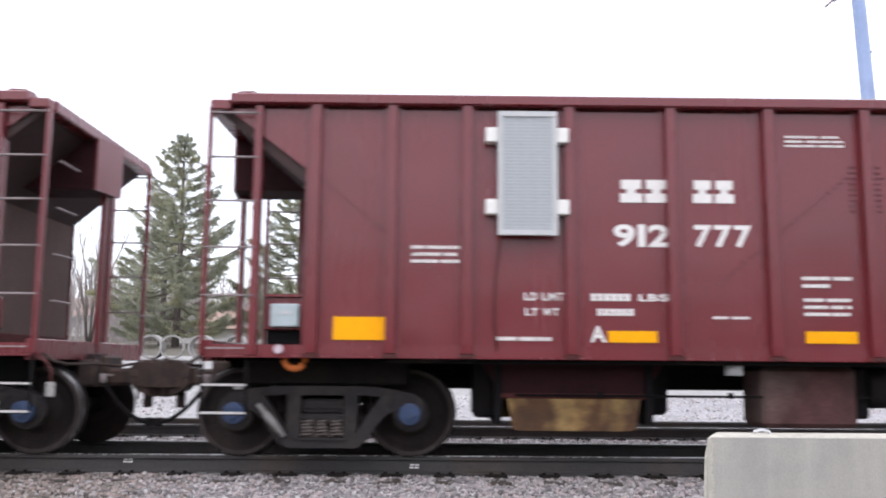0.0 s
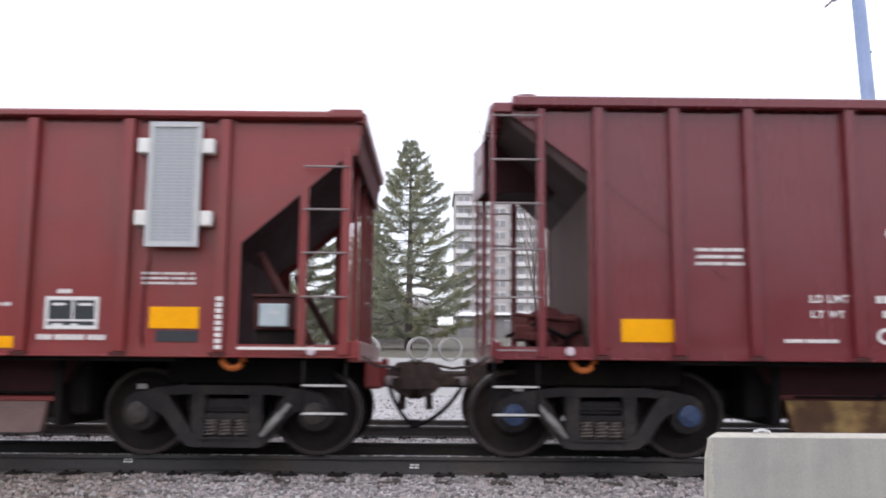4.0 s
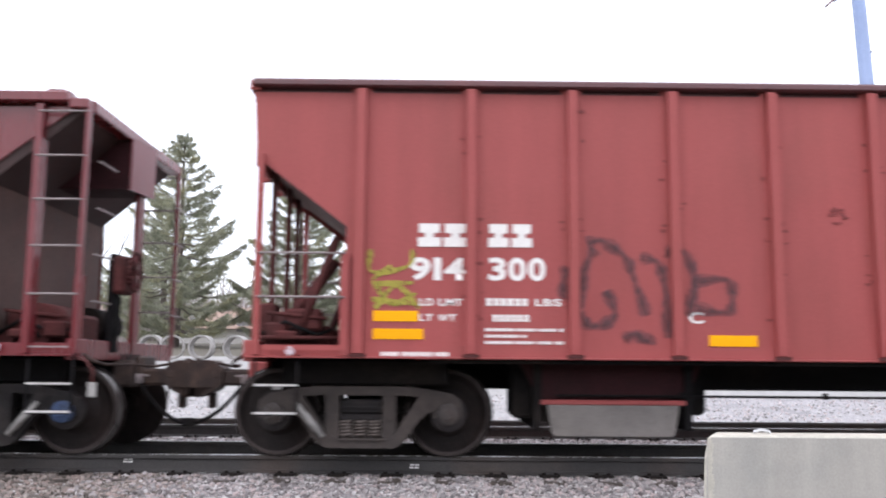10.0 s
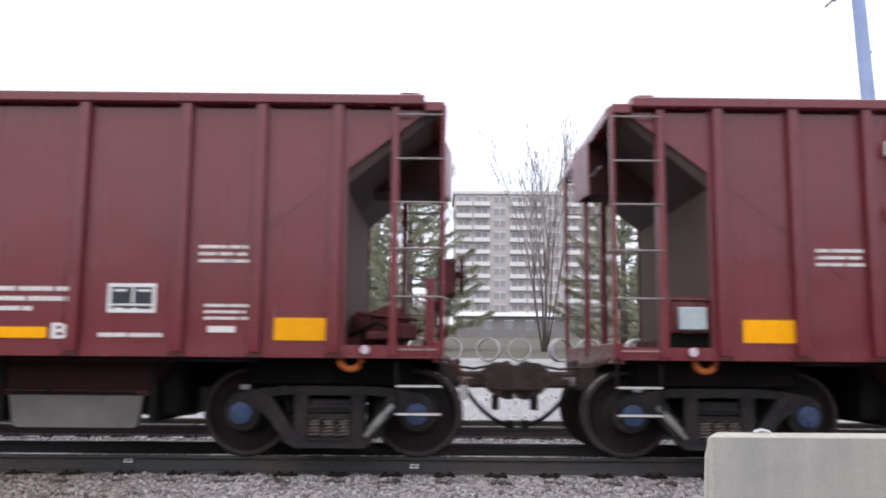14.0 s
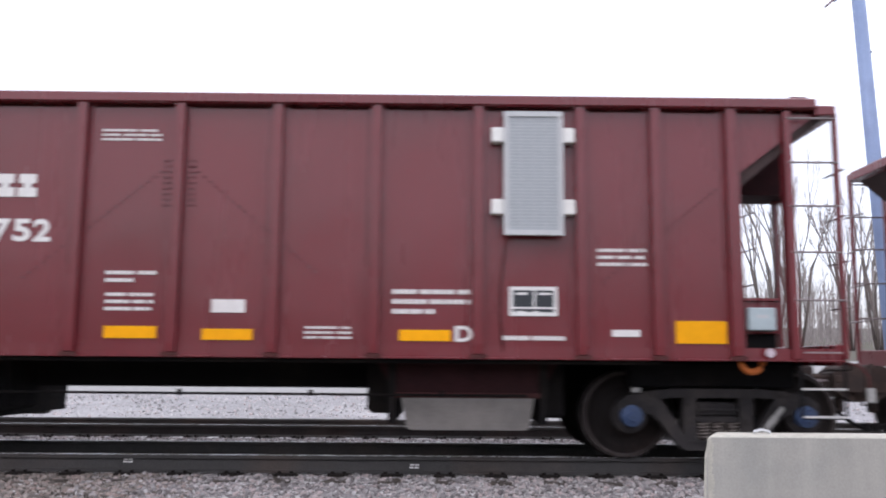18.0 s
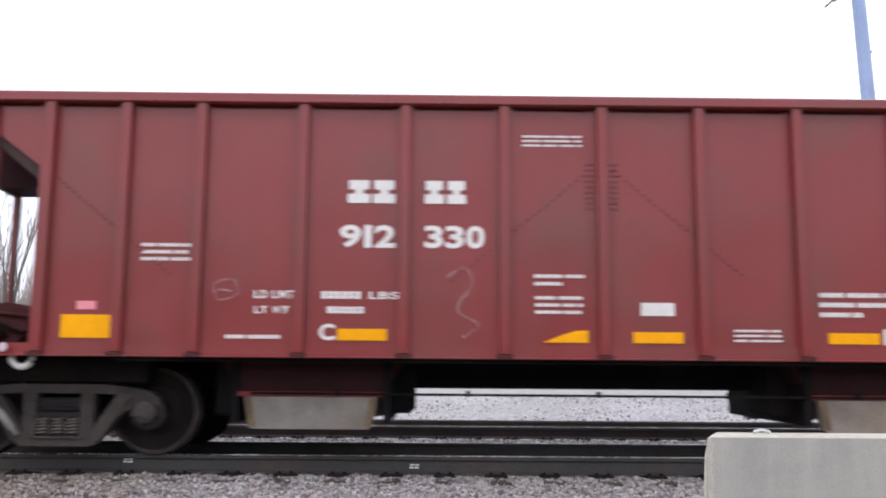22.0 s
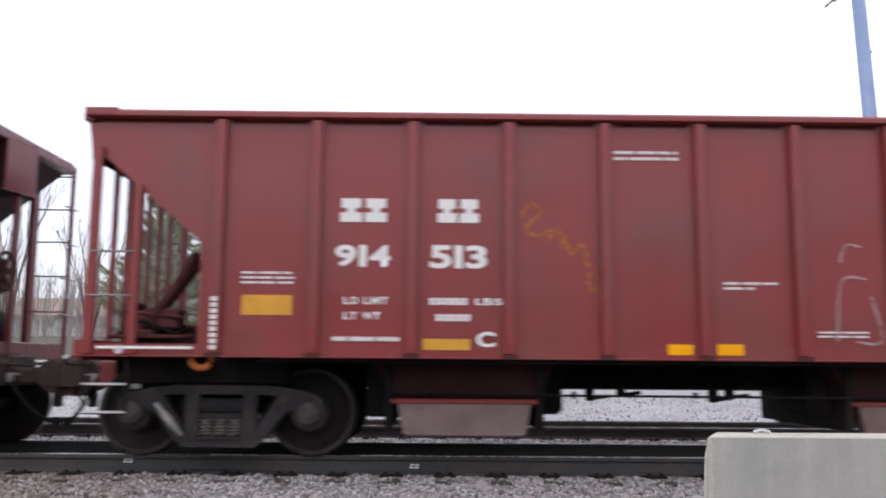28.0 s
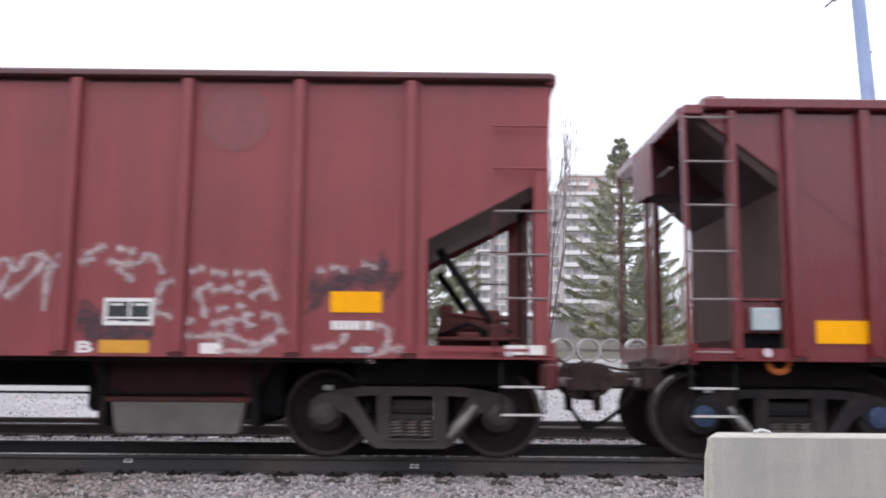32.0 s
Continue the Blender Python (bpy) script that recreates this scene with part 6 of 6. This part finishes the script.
def stones(name, areas, sizes, seed, label, mat):
    """Many angular stones in one mesh."""
    rs = np.random.RandomState(seed)
    bm = bmesh.new()
    bmesh.ops.create_icosphere(bm, subdivisions=1, radius=1)
    base = np.array([v.co[:] for v in bm.verts])
    tris = np.array([[v.index for v in f.verts] for f in bm.faces])
    bm.free()
    V, F, off = [], [], 0
    for (x0, x1, y0, y1, n, zoff) in areas:
        for _ in range(n):
            x, y = rs.uniform(x0, x1), rs.uniform(y0, y1)
            if 8.80 < y < 9.03 and abs((x - 0.11 + 0.265) % 0.53 - 0.265) < 0.12 + 0.25 * (y - 8.92):
                continue
            r = rs.uniform(*sizes)
            k = base * (1 + rs.uniform(-0.45, 0.30, (len(base), 1))) * (r * rs.uniform(0.75, 1.3), r * rs.uniform(0.75, 1.3), r * rs.uniform(0.55, 0.95))
            a, e = rs.uniform(0, 6.28), rs.uniform(-0.5, 0.5)
            ca, sa, ce, se = math.cos(a), math.sin(a), math.cos(e), math.sin(e)
            k = k @ np.array([[ca, sa, 0], [-sa, ca, 0], [0, 0, 1]]) @ np.array([[1, 0, 0], [0, ce, se], [0, -se, ce]])
            V.append(k + (x, y, ground_z(x, y) + zoff + rs.uniform(-0.2, 0.5) * r))
            F.append(tris + off)
            off += len(base)
    me = bpy.data.meshes.new(name)
    V, F = np.concatenate(V), np.concatenate(F)
    me.from_pydata(V.tolist(), [], F.tolist())
    me.materials.append(mat)
    return tagged(new(name, me), label, "ballast", kind="stuff")


def island_stone(name, dark, light):
    m = bpy.data.materials.new(name)
    m.use_nodes = True
    n, l = m.node_tree.nodes, m.node_tree.links
    g = n.new("ShaderNodeNewGeometry")
    r = n.new("ShaderNodeValToRGB")
    r.color_ramp.elements[0].color = (*dark, 1)
    r.color_ramp.elements[1].color = (*light, 1)
    e = r.color_ramp.elements.new(0.55)
    e.color = (*[(a * 0.45 + b * 0.55) for a, b in zip(dark, light)], 1)
    e = r.color_ramp.elements.new(0.82)
    e.color = (light[0] * 0.85, light[1] * 0.72, light[2] * 0.70, 1)
    l.new(g.outputs["Random Per Island"], r.inputs[0])
    t = n.new("ShaderNodeTexNoise")
    t.inputs["Scale"].default_value = 60
    tc = n.new("ShaderNodeTexCoord")
    l.new(tc.outputs["Object"], t.inputs["Vector"])
    mr = n.new("ShaderNodeMapRange")
    mr.inputs[3].default_value, mr.inputs[4].default_value = 0.7, 1.3
    l.new(t.outputs[0], mr.inputs[0])
    vm = n.new("ShaderNodeVectorMath")
    vm.operation = 'SCALE'
    l.new(r.outputs[0], vm.inputs[0])
    l.new(mr.outputs[0], vm.inputs["Scale"])
    pb = n["Principled BSDF"]
    l.new(vm.outputs[0], pb.inputs["Base Color"])
    pb.inputs["Roughness"].default_value = 0.9
    return m


BALLAST = island_stone("broken_ballast", (0.10, 0.085, 0.085), (0.40, 0.385, 0.38))
stones("ballast", [(-2.7, 4.0, 7.7, 9.0, 8600, 0.0), (-3.3, -2.4, 7.7, 9.0, 700, 0.0), (-7, 5, 9.06, 10.5, 2500, -0.02)], (0.013, 0.032), 3, "loose grey ballast stones beside the rail", BALLAST)
BROWN_BALLAST = island_stone("muddy_ballast", (0.07, 0.058, 0.05), (0.30, 0.265, 0.24))
stones("ballast", [(-6.5, -2.7, 7.7, 9.0, 4600, 0.0), (-3.2, -2.2, 7.7, 9.0, 500, 0.0)], (0.013, 0.032), 4, "muddy brown-grey ballast stones beside the rail", BROWN_BALLAST)
stones("ballast", [(-8, 6, 10.58, 13.25, 13000, 0.0), (-10, 8, 13.4, 15.6, 5500, 0.0)], (0.014, 0.03), 5, "grey ballast between the tracks", BALLAST)
PALE_GRAVEL = island_stone("pale_gravel", (0.19, 0.185, 0.185), (0.58, 0.57, 0.565))
stones("gravel", [(-16, 16, 15.6, 23, 9000, 0.0)], (0.015, 0.038), 7, "pale gravel bank behind the tracks", PALE_GRAVEL)

# ---- concrete barrier ----
barrier = thing("concrete_barrier", "weathered grey concrete barrier block with a lifting loop", "barrier")
b = bmesh.new()
X0, X1, Y0, Y1, ZT, ZB = 1.905, 5.2, 5.84, 6.12, 0.475, -0.64
pts = [(X0 + 0.012, ZT), (X1, ZT), (X1, ZB), (X0 - 0.055, ZB), (X0 - 0.045, 0.0), (X0 - 0.03, ZT - 0.14), (X0 - 0.004, ZT - 0.02)]
prism_y(b, pts, Y0, Y1)
for v in b.verts:
    if v.co.x < 2.5:
        v.co.x += -0.085 if v.co.y < Y0 + 0.1 else 0.05
bmesh.ops.bevel(b, geom=[e for e in b.edges if abs(e.verts[0].co.y - Y0) < 1e-4 and abs(e.verts[1].co.y - Y0) < 1e-4], offset=0.012, segments=1, affect='EDGES')
block = part("block", b, CONCRETE, barrier, "streaked grey concrete, worn edges, top and end paler for light")
block.data.materials.append(CONCRETE_EDGE)
# top and end faces get a paler colour for the brighter light there
for poly in block.data.polygons:
    if poly.normal.z > 0.5 or poly.normal.x < -0.5 or -0.95 < poly.normal.y < -0.2:
        poly.material_index = 1
b = bmesh.new()
rs = random.Random(21)
low = ZB
while low < ZT - 0.03:
    high = min(low + 0.018, ZT - 0.015)
    x_left = X0 - 0.115 + 0.02 * (low - ZB)
    quad_box(b, x_left, x_left + 0.02 + 0.025 * abs(noise.noise((low * 9, 0, 0))) + rs.uniform(0, 0.012), Y0 - 0.002, Y0 + 0.01, low, high)
    low = high
part("worn_edge", b, CONCRETE_EDGE, barrier, "pale chipped edge")
b = bmesh.new()
pipe(b, [(2.17, 6.0, ZT - 0.02), (2.18, 6.0, ZT + 0.015), (2.23, 6.0, ZT + 0.026), (2.28, 6.0, ZT + 0.015), (2.29, 6.0, ZT - 0.02)], 0.012, 6)
part("lifting_loop", b, ALU, barrier, "steel lifting loop")

# ---- blue pole ----
pole = thing("street_lamp", "tall blue painted lamp pole with a side arm", "lamp post")
b = bmesh.new()
tube(b, (11.65, 22, -0.1), (11.21, 22, 11.0), 0.20, 20, 0.165)
part("pole", b, POLE_BLUE, pole, "blue painted pole")
b = bmesh.new()
pipe(b, [(11.2, 22, 10.62), (11.0, 22, 10.75), (10.75, 22, 10.72), (10.55, 22, 10.62)], 0.05, 8)
part("arm", b, POLE_BLUE, pole, "bent blue arm")
b = bmesh.new()
prism_y(b, [(10.33, 10.47), (10.37, 10.44), (10.64, 10.67), (10.60, 10.72)], 21.9, 22.1)
part("lamp_head", b, LAMP_BROWN, pole, "brownish lamp head")
b = bmesh.new()
tube(b, (11.40, 22, 9.2), (11.50, 22, 9.2), 0.03, 6)
part("bolt", b, DARK, pole, "small dark bolt")

# ---- unseen screen behind the camera, added to block low sky light ----
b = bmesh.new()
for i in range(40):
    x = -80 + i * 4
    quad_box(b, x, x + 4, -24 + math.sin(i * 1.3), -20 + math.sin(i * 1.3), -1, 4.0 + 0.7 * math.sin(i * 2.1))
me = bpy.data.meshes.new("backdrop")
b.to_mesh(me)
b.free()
me.materials.append(LIGHT_SCREEN)
tagged(new("backdrop", me), "unseen dark screen added to dim reflections on the cars", "backdrop", kind="structure")

# ---- concrete pipe sections on the bank ----
PIPE_GREY = material("weathered_pipe_concrete", (0.30, 0.29, 0.275), 0.9, vary=0.2, scale=4, grain=40, bump=0.08, second=(0.22, 0.21, 0.20), amount=0.7)
pipe_me = shape("pipe_section", PIPE_GREY, lambda bm: lathe_y(bm, [(0.36, -0.2), (0.36, 0.2), (0.305, 0.2), (0.305, -0.2), (0.36, -0.2)], 28))
for i, x in enumerate((-8.43, -7.84, -6.92, -5.92, -4.87, -3.91, -2.89, -1.99, -0.45, 0.48, 1.62, 2.55, 3.81, 4.60, 5.32, 6.05)):
    m = T((x, 26.2 + 0.1 * math.sin(i * 2.3), ground_z(x, 26.2) + 0.36)) @ pose(0, 0, 0, 0, 0, 12 * math.sin(i * 1.7))
    tagged(put("pipe_section", pipe_me, None, m), "short pale concrete pipe section lying on the bank", "concrete pipe", "pipes on the bank")

# ---- trees ----


def pine(name, x, y, h, r, seed, label):
    rs = np.random.RandomState(seed)
    z0 = ground_z(x, y) - 0.1
    tree = thing(name, label, "tree", "pines behind the track")
    tree.matrix_basis = T((x, y, z0))
    b = bmesh.new()
    tube(b, (0, 0, 0), (0.05, 0, h * 0.5), 0.20, 10, 0.13)
    tube(b, (0.05, 0, h * 0.5), (0, 0, h * 0.98), 0.13, 8, 0.02)
    part("trunk", b, BARK, tree, "grey brown trunk")
    limb = bmesh.new()
    V, F = [], []
    z = h * 0.09
    while z < h * 0.985:
        f = z / h
        reach = 1.22 * r * (1 - f) ** 0.92 * (0.70 + 0.30 * min(1, f / 0.22)) + 0.10
        k = rs.randint(6, 9)
        a0 = rs.uniform(0, 6.28)
        for i in range(k):
            a = a0 + 6.283 * i / k + rs.uniform(-0.30, 0.30)
            L = reach * rs.uniform(0.62, 1.10)
            up = rs.uniform(-0.10, 0.10) + 0.45 * f ** 1.5
            d = Vector((math.cos(a), math.sin(a), 0))
            pts = [Vector((0, 0, z)) + d * (L * t) + Vector((0, 0, L * (up * t - 0.13 * math.sin(t * 3.1) + 0.10 * t * t))) for t in (0, 0.35, 0.7, 1.0)]
            pipe(limb, pts, 0.008 + 0.008 * L, 4)
            side = np.array((-d.y, d.x, 0.0))
            nt = int((10 + L * 20) * (1.75 - f if f < 0.5 else 1.25 - 0.25 * (f - 0.5)))
            for j in range(nt):
                t = min(0.22 + 0.80 * rs.uniform() ** 0.75, 1.02)
                p = pts[0].lerp(pts[1], t / 0.35) if t < 0.35 else pts[1].lerp(pts[2], (t - 0.35) / 0.35) if t < 0.7 else pts[2].lerp(pts[3], (t - 0.7) / 0.3)
                # a side twig that carries the needles, nearly flat in the tier
                u = (np.array(d) * rs.uniform(0.45, 1.0) + side * rs.uniform(-1.0, 1.0)) * (0.40 * L * (1.08 - t) + 0.14)
                u[2] = rs.normal(-0.02, 0.06)
                for q in range(10):
                    c = np.array(p) + u * rs.uniform(0.0, 1.0) + rs.normal(0, 0.025, 3)
                    v = rs.normal(0, 1, 3) * (1, 1, 0.38) + u / (np.linalg.norm(u) + 1e-6) * 1.1 + np.array((0, 0, 0.22))
                    v = v / np.linalg.norm(v) * rs.uniform(0.10, 0.26) * (1 - 0.30 * f)
                    w = np.cross(v, rs.normal(0, 1, 3))
                    w = w / (np.linalg.norm(w) + 1e-6) * 0.019
                    n = len(V)
                    V += [tuple(c - w), tuple(c + w), tuple(c + v + w * 0.4)]
                    F.append((n, n + 1, n + 2))
        z += h * rs.uniform(0.044, 0.064) * (1.15 - 0.55 * f)
    part("branchwork", limb, BARK, tree, "thin dark limbs")
    me = bpy.data.meshes.new("crown")
    me.from_pydata(V, [], F)
    me.materials.append(NEEDLE)
    put("crown", me, tree, None, "blue-green pine needles in open tiers")
    return tree


pine("pine_tree", -13.3, 45, 11.5, 4.4, 1, "tall dark green pine with open tiers of boughs")
pine("pine_tree", -7.2, 46, 10.0, 3.7, 2, "green pine with a rounded top")
pine("pine_tree", -1.35, 45, 11.2, 4.0, 3, "tall conical pine with drooping lower boughs")
pine("pine_tree", 10.0, 46, 11.6, 3.8, 4, "tall narrow pine beside the bare tree")
pine("pine_tree", -16.2, 52, 9.0, 2.8, 6, "smaller pine behind the others")
pine("pine_tree", -4.4, 58, 9.5, 2.8, 8, "smaller pine behind the others")
pine("pine_tree", 14.6, 60, 7.0, 2.4, 9, "low pine among bare trees")


def bare_tree(x, y, h, stems, spread, seed, label, thick=0.10):
    rs = random.Random(seed)
    tree = thing("bare_tree", label, "tree", "bare trees behind the track")
    tree.matrix_basis = T((x, y, ground_z(x, y) - 0.1))
    b = bmesh.new()
    tw = bmesh.new()

    def grow(p, d, L, r, depth):
        q = p + d * L
        mid = p.lerp(q, 0.5) + Vector((rs.uniform(-1, 1), rs.uniform(-1, 1), 0)) * L * 0.03
        pipe(b if depth == 0 else tw, [p, mid, q], max(r * 0.8, 0.007), 5 if depth == 0 else 4)
        if depth >= 5 or L < 0.22:
            return
        n = rs.choice((2, 3)) if depth else 3
        for k in range(n):
            t = rs.uniform(0.45, 1.0) if k else 1.0
            a = rs.uniform(0, 6.283)
            s = rs.uniform(0.12, 0.42)
            nd = (d + Vector((math.cos(a) * s, math.sin(a) * s, rs.uniform(0.0, 0.3)))).normalized()
            grow(p.lerp(q, t), nd, L * rs.uniform(0.42, 0.66), r * 0.55, depth + 1)
    for k in range(stems):
        a = 6.283 * k / stems + rs.uniform(-0.3, 0.3)
        d = Vector((math.cos(a) * spread * rs.uniform(0.4, 1), math.sin(a) * spread * 0.6, 1)).normalized()
        grow(Vector((0.1 * math.cos(a), 0.1 * math.sin(a), 0)), d, h * rs.uniform(0.42, 0.55), thick * rs.uniform(0.7, 1.1), 0)
    part("trunk", b, BARK, tree, "grey bare stems")
    part("twig_crown", tw, TWIG, tree, "fine leafless branches")
    return tree


bare_tree(5.3, 42, 10.2, 8, 0.20, 1, "leafless tree with many upright stems", 0.07)
bare_tree(15.6, 40, 9.0, 4, 0.2, 2, "leafless tree with thin grey branches")
bare_tree(18.4, 44, 9.6, 4, 0.22, 3, "leafless tree with thin grey branches")
bare_tree(21.5, 42, 9.0, 5, 0.2, 5, "leafless tree with thin grey branches")
bare_tree(24.0, 50, 10.0, 4, 0.25, 7, "leafless tree with thin grey branches")
bare_tree(-20.5, 52, 8.0, 4, 0.22, 8, "leafless tree with thin grey branches")
bare_tree(-24.5, 50, 8.4, 5, 0.22, 9, "leafless tree with thin grey branches")
bare_tree(-29.0, 56, 8.0, 4, 0.22, 10, "leafless tree with thin grey branches")


def thicket():
    """Far bare woods: many thin stems and twigs in one mesh."""
    rs = np.random.RandomState(12)
    V, F = [], []
    for k in range(2600):
        low = k >= 1500
        x = rs.uniform(-24, 1) if low else rs.uniform(-60, 62)
        y = rs.uniform(62, 74) if low else rs.uniform(64, 92)
        if 0 < x < 13 and y < 100:
            continue
        h = rs.uniform(1.5, 4.2) if low else rs.uniform(3.0, 7.0) * (1.25 if abs(x) > 18 else 0.75)
        z0 = ground_z(x, y)
        for k in range(16):
            a = rs.uniform(0, 6.28)
            zb = z0 + h * rs.uniform(0.0, 0.7) * (k > 0)
            L = h - (zb - z0) if k == 0 else h * rs.uniform(0.15, 0.4)
            lean = rs.uniform(0, 0.05) if k == 0 else rs.uniform(0.2, 0.8)
            d = np.array((math.cos(a) * lean, math.sin(a) * lean, 1.0))
            d = d / np.linalg.norm(d)
            p = np.array((x, y, zb))
            q = p + d * L
            w = np.array((0.05 if k == 0 else 0.022, 0, 0))
            n = len(V)
            V += [tuple(p - w), tuple(p + w), tuple(q + w * 0.25)]
            F.append((n, n + 1, n + 2))
    me = bpy.data.meshes.new("bare_woods")
    me.from_pydata(V, [], F)
    me.materials.append(TWIG)
    tagged(new("bare_woods", me), "grey leafless woods far behind the tracks", "woods", kind="stuff")


thicket()

# ---- buildings ----
FACADE = material("pale_apartment_wall", (0.46, 0.435, 0.43), 0.9, vary=0.08, scale=0.6, grain=6, bump=0.0, second=(0.41, 0.39, 0.385), amount=0.4)
BALCONY = material("white_balcony_front", (0.68, 0.67, 0.67), 0.8, vary=0.06, scale=1, grain=8, bump=0.0)
BRICK = material("reddish_brick_wall", (0.52, 0.37, 0.34), 0.9, vary=0.1, scale=0.5, grain=5, bump=0.0)
ROOF = material("brown_shingles", (0.30, 0.21, 0.17), 0.9, vary=0.15, scale=2, grain=14, bump=0.1)
SIDING = material("pale_siding", (0.55, 0.54, 0.52), 0.8, vary=0.06, scale=2, grain=10, bump=0.05)
GLASS = material("dim_window_glass", (0.27, 0.27, 0.285), 0.15, vary=0.1, scale=1, bump=0.0, spec=0.6)


def apartment(x0, x1, y, base, top, floors, bays, wall, label):
    ap = thing("apartment_building", label, "building")
    b = bmesh.new()
    quad_box(b, x0, x1, y, y + 16, base - 6, top)
    part("wall", b, wall, ap)
    b = bmesh.new()
    quad_box(b, x0 - 0.4, x1 + 0.4, y - 0.5, y + 16.4, top, top + 0.7)
    part("roof", b, BALCONY, ap, "flat roof with a pale edge")
    fh = (top - base) / floors
    bw = (x1 - x0) / bays
    win = shape(("far_window", round(bw, 2), round(fh, 2)), GLASS, lambda bm: quad_box(bm, -bw * 0.30, bw * 0.30, -0.06, 0.05, fh * 0.30, fh * 0.80))
    fra = shape(("far_window_frame", round(bw, 2), round(fh, 2)), BALCONY, lambda bm: (quad_box(bm, -bw * 0.34, bw * 0.34, -0.10, -0.005, fh * 0.80, fh * 0.87), quad_box(bm, -0.07, 0.07, -0.10, -0.065, fh * 0.30, fh * 0.80)))
    bal = shape(("far_balcony", round(bw, 2), round(fh, 2)), BALCONY, lambda bm: (quad_box(bm, -bw * 0.44, bw * 0.44, -1.3, 0, -0.1, 0.08), quad_box(bm, -bw * 0.44, bw * 0.44, -1.3, -1.2, 0.08, fh * 0.30)))
    for f in range(floors):
        for k in range(bays):
            m = T((x0 + bw * (k + 0.5), y - 0.01, base + f * fh))
            w = put("window", win, ap, m)
            put("frame", fra, w, None)
            if k % 3 != 2:
                put("balcony", bal, ap, m, "white balcony front")
    return ap


apartment(4.3, 40.0, 190, 9.0, 38.4, 11, 9, FACADE, "tall pale apartment block with rows of white balconies")
apartment(40.0, 54.0, 262, 10.0, 58.5, 16, 4, BRICK, "reddish brick tower behind the apartment block")


DIM_WALL = material("dim_grey_wall", (0.22, 0.21, 0.207), 0.9, vary=0.1, scale=2, grain=10, bump=0.05)


def house(x0, x1, y, wall_h, roof_h, label, roof_mat, wall_mat=None):
    hs = thing("house", label, "house")
    z = ground_z(0, y) - 0.2
    b = bmesh.new()
    quad_box(b, x0, x1, y, y + 7, z, z + wall_h)
    part("wall", b, wall_mat or SIDING, hs)
    b = bmesh.new()
    prism_x(b, [(y - 0.5, z + wall_h - 0.1), (y + 3.5, z + wall_h + roof_h), (y + 7.5, z + wall_h - 0.1)], x0 - 0.4, x1 + 0.4)
    part("roof", b, roof_mat, hs)
    n = max(2, int((x1 - x0) / 2.2))
    for k in range(n):
        xx = x0 + (x1 - x0) * (k + 0.5) / n
        w = box_part("window", GLASS, hs, (xx - 0.45, xx + 0.45, y - 0.03, y + 0.03, z + 1.0, z + 2.0))
        box_part("frame", BALCONY, w, (xx - 0.52, xx + 0.52, y - 0.05, y - 0.031, z + 2.0, z + 2.1))
    return hs


house(-18.0, -11.5, 60, 1.3, 1.6, "low pale house with a brown roof behind the pines", ROOF)
house(2.5, 16.0, 95, 2.6, 0.5, "long low grey building with a pale roof edge", BALCONY, DIM_WALL)
house(-40.0, -27.0, 82, 2.2, 1.8, "low house far behind the trees", ROOF)

# ---- the train's run ----
RUN = [
(0, 0.000), (0.5, 2.146), (1, 4.285), (1.5, 6.438), (2, 8.566), (2.5, 10.688), (3, 12.811), (3.5, 14.946), 
(4, 17.100), (4.5, 19.281), (5, 21.473), (5.5, 23.667), (6, 25.862), (6.5, 28.050), (7, 30.245), (7.5, 32.456), 
(8, 34.667), (8.5, 36.872), (9, 39.085), (9.5, 41.303), (10, 43.511), (10.5, 45.728), (11, 47.932), (11.5, 50.151), 
(12, 52.408), (12.5, 54.650), (13, 56.874), (13.5, 59.124), (14, 61.393), (14.5, 63.652), (15, 65.915), (15.5, 68.187), 
(16, 70.461), (16.5, 72.726), (17, 74.993), (17.5, 77.274), (18, 79.589), (18.5, 81.910), (19, 84.232), (19.3, 85.572), 
(19.5, 86.423), (20, 88.745), (20.5, 91.090), (21, 93.405), (21.5, 95.726), (22, 98.075), (22.5, 100.442), (23, 102.836), 
(23.5, 105.222), (24, 107.625), (24.5, 110.018), (25, 112.363), (25.5, 114.787), (26, 117.233), (26.5, 119.662), (27, 122.123), 
(27.5, 124.604), (28, 127.091), (28.5, 129.571), (29, 132.031), (29.5, 134.494), (30, 136.969), (30.5, 139.462), (31, 141.979), 
(31.5, 144.525), (32, 147.050),
]


def motions():
    """Every car follows the run; every wheelset turns by the way it rolls."""
    tt, ss = [r[0] for r in RUN], [r[1] for r in RUN]
    n = int(math.ceil(ss[-1] / 0.60))
    turn_rows = [(float(np.interp(ss[-1] * i / n, ss, tt)), ss[-1] * i / n / 0.44) for i in range(n + 1)]
    for car, x in TRAIN:
        walk(car, [(t, pose(x + s, TRACK_Y, 0)) for t, s in RUN])
        for k, o in enumerate([o for o in car.children if o.name.split(".")[0] == "wheelset"]):
            px = o.matrix_basis.translation.x
            walk(o, [(t, pose(px, 0, AXLE, 0, math.degrees(a), 0)) for t, a in turn_rows])


motions()
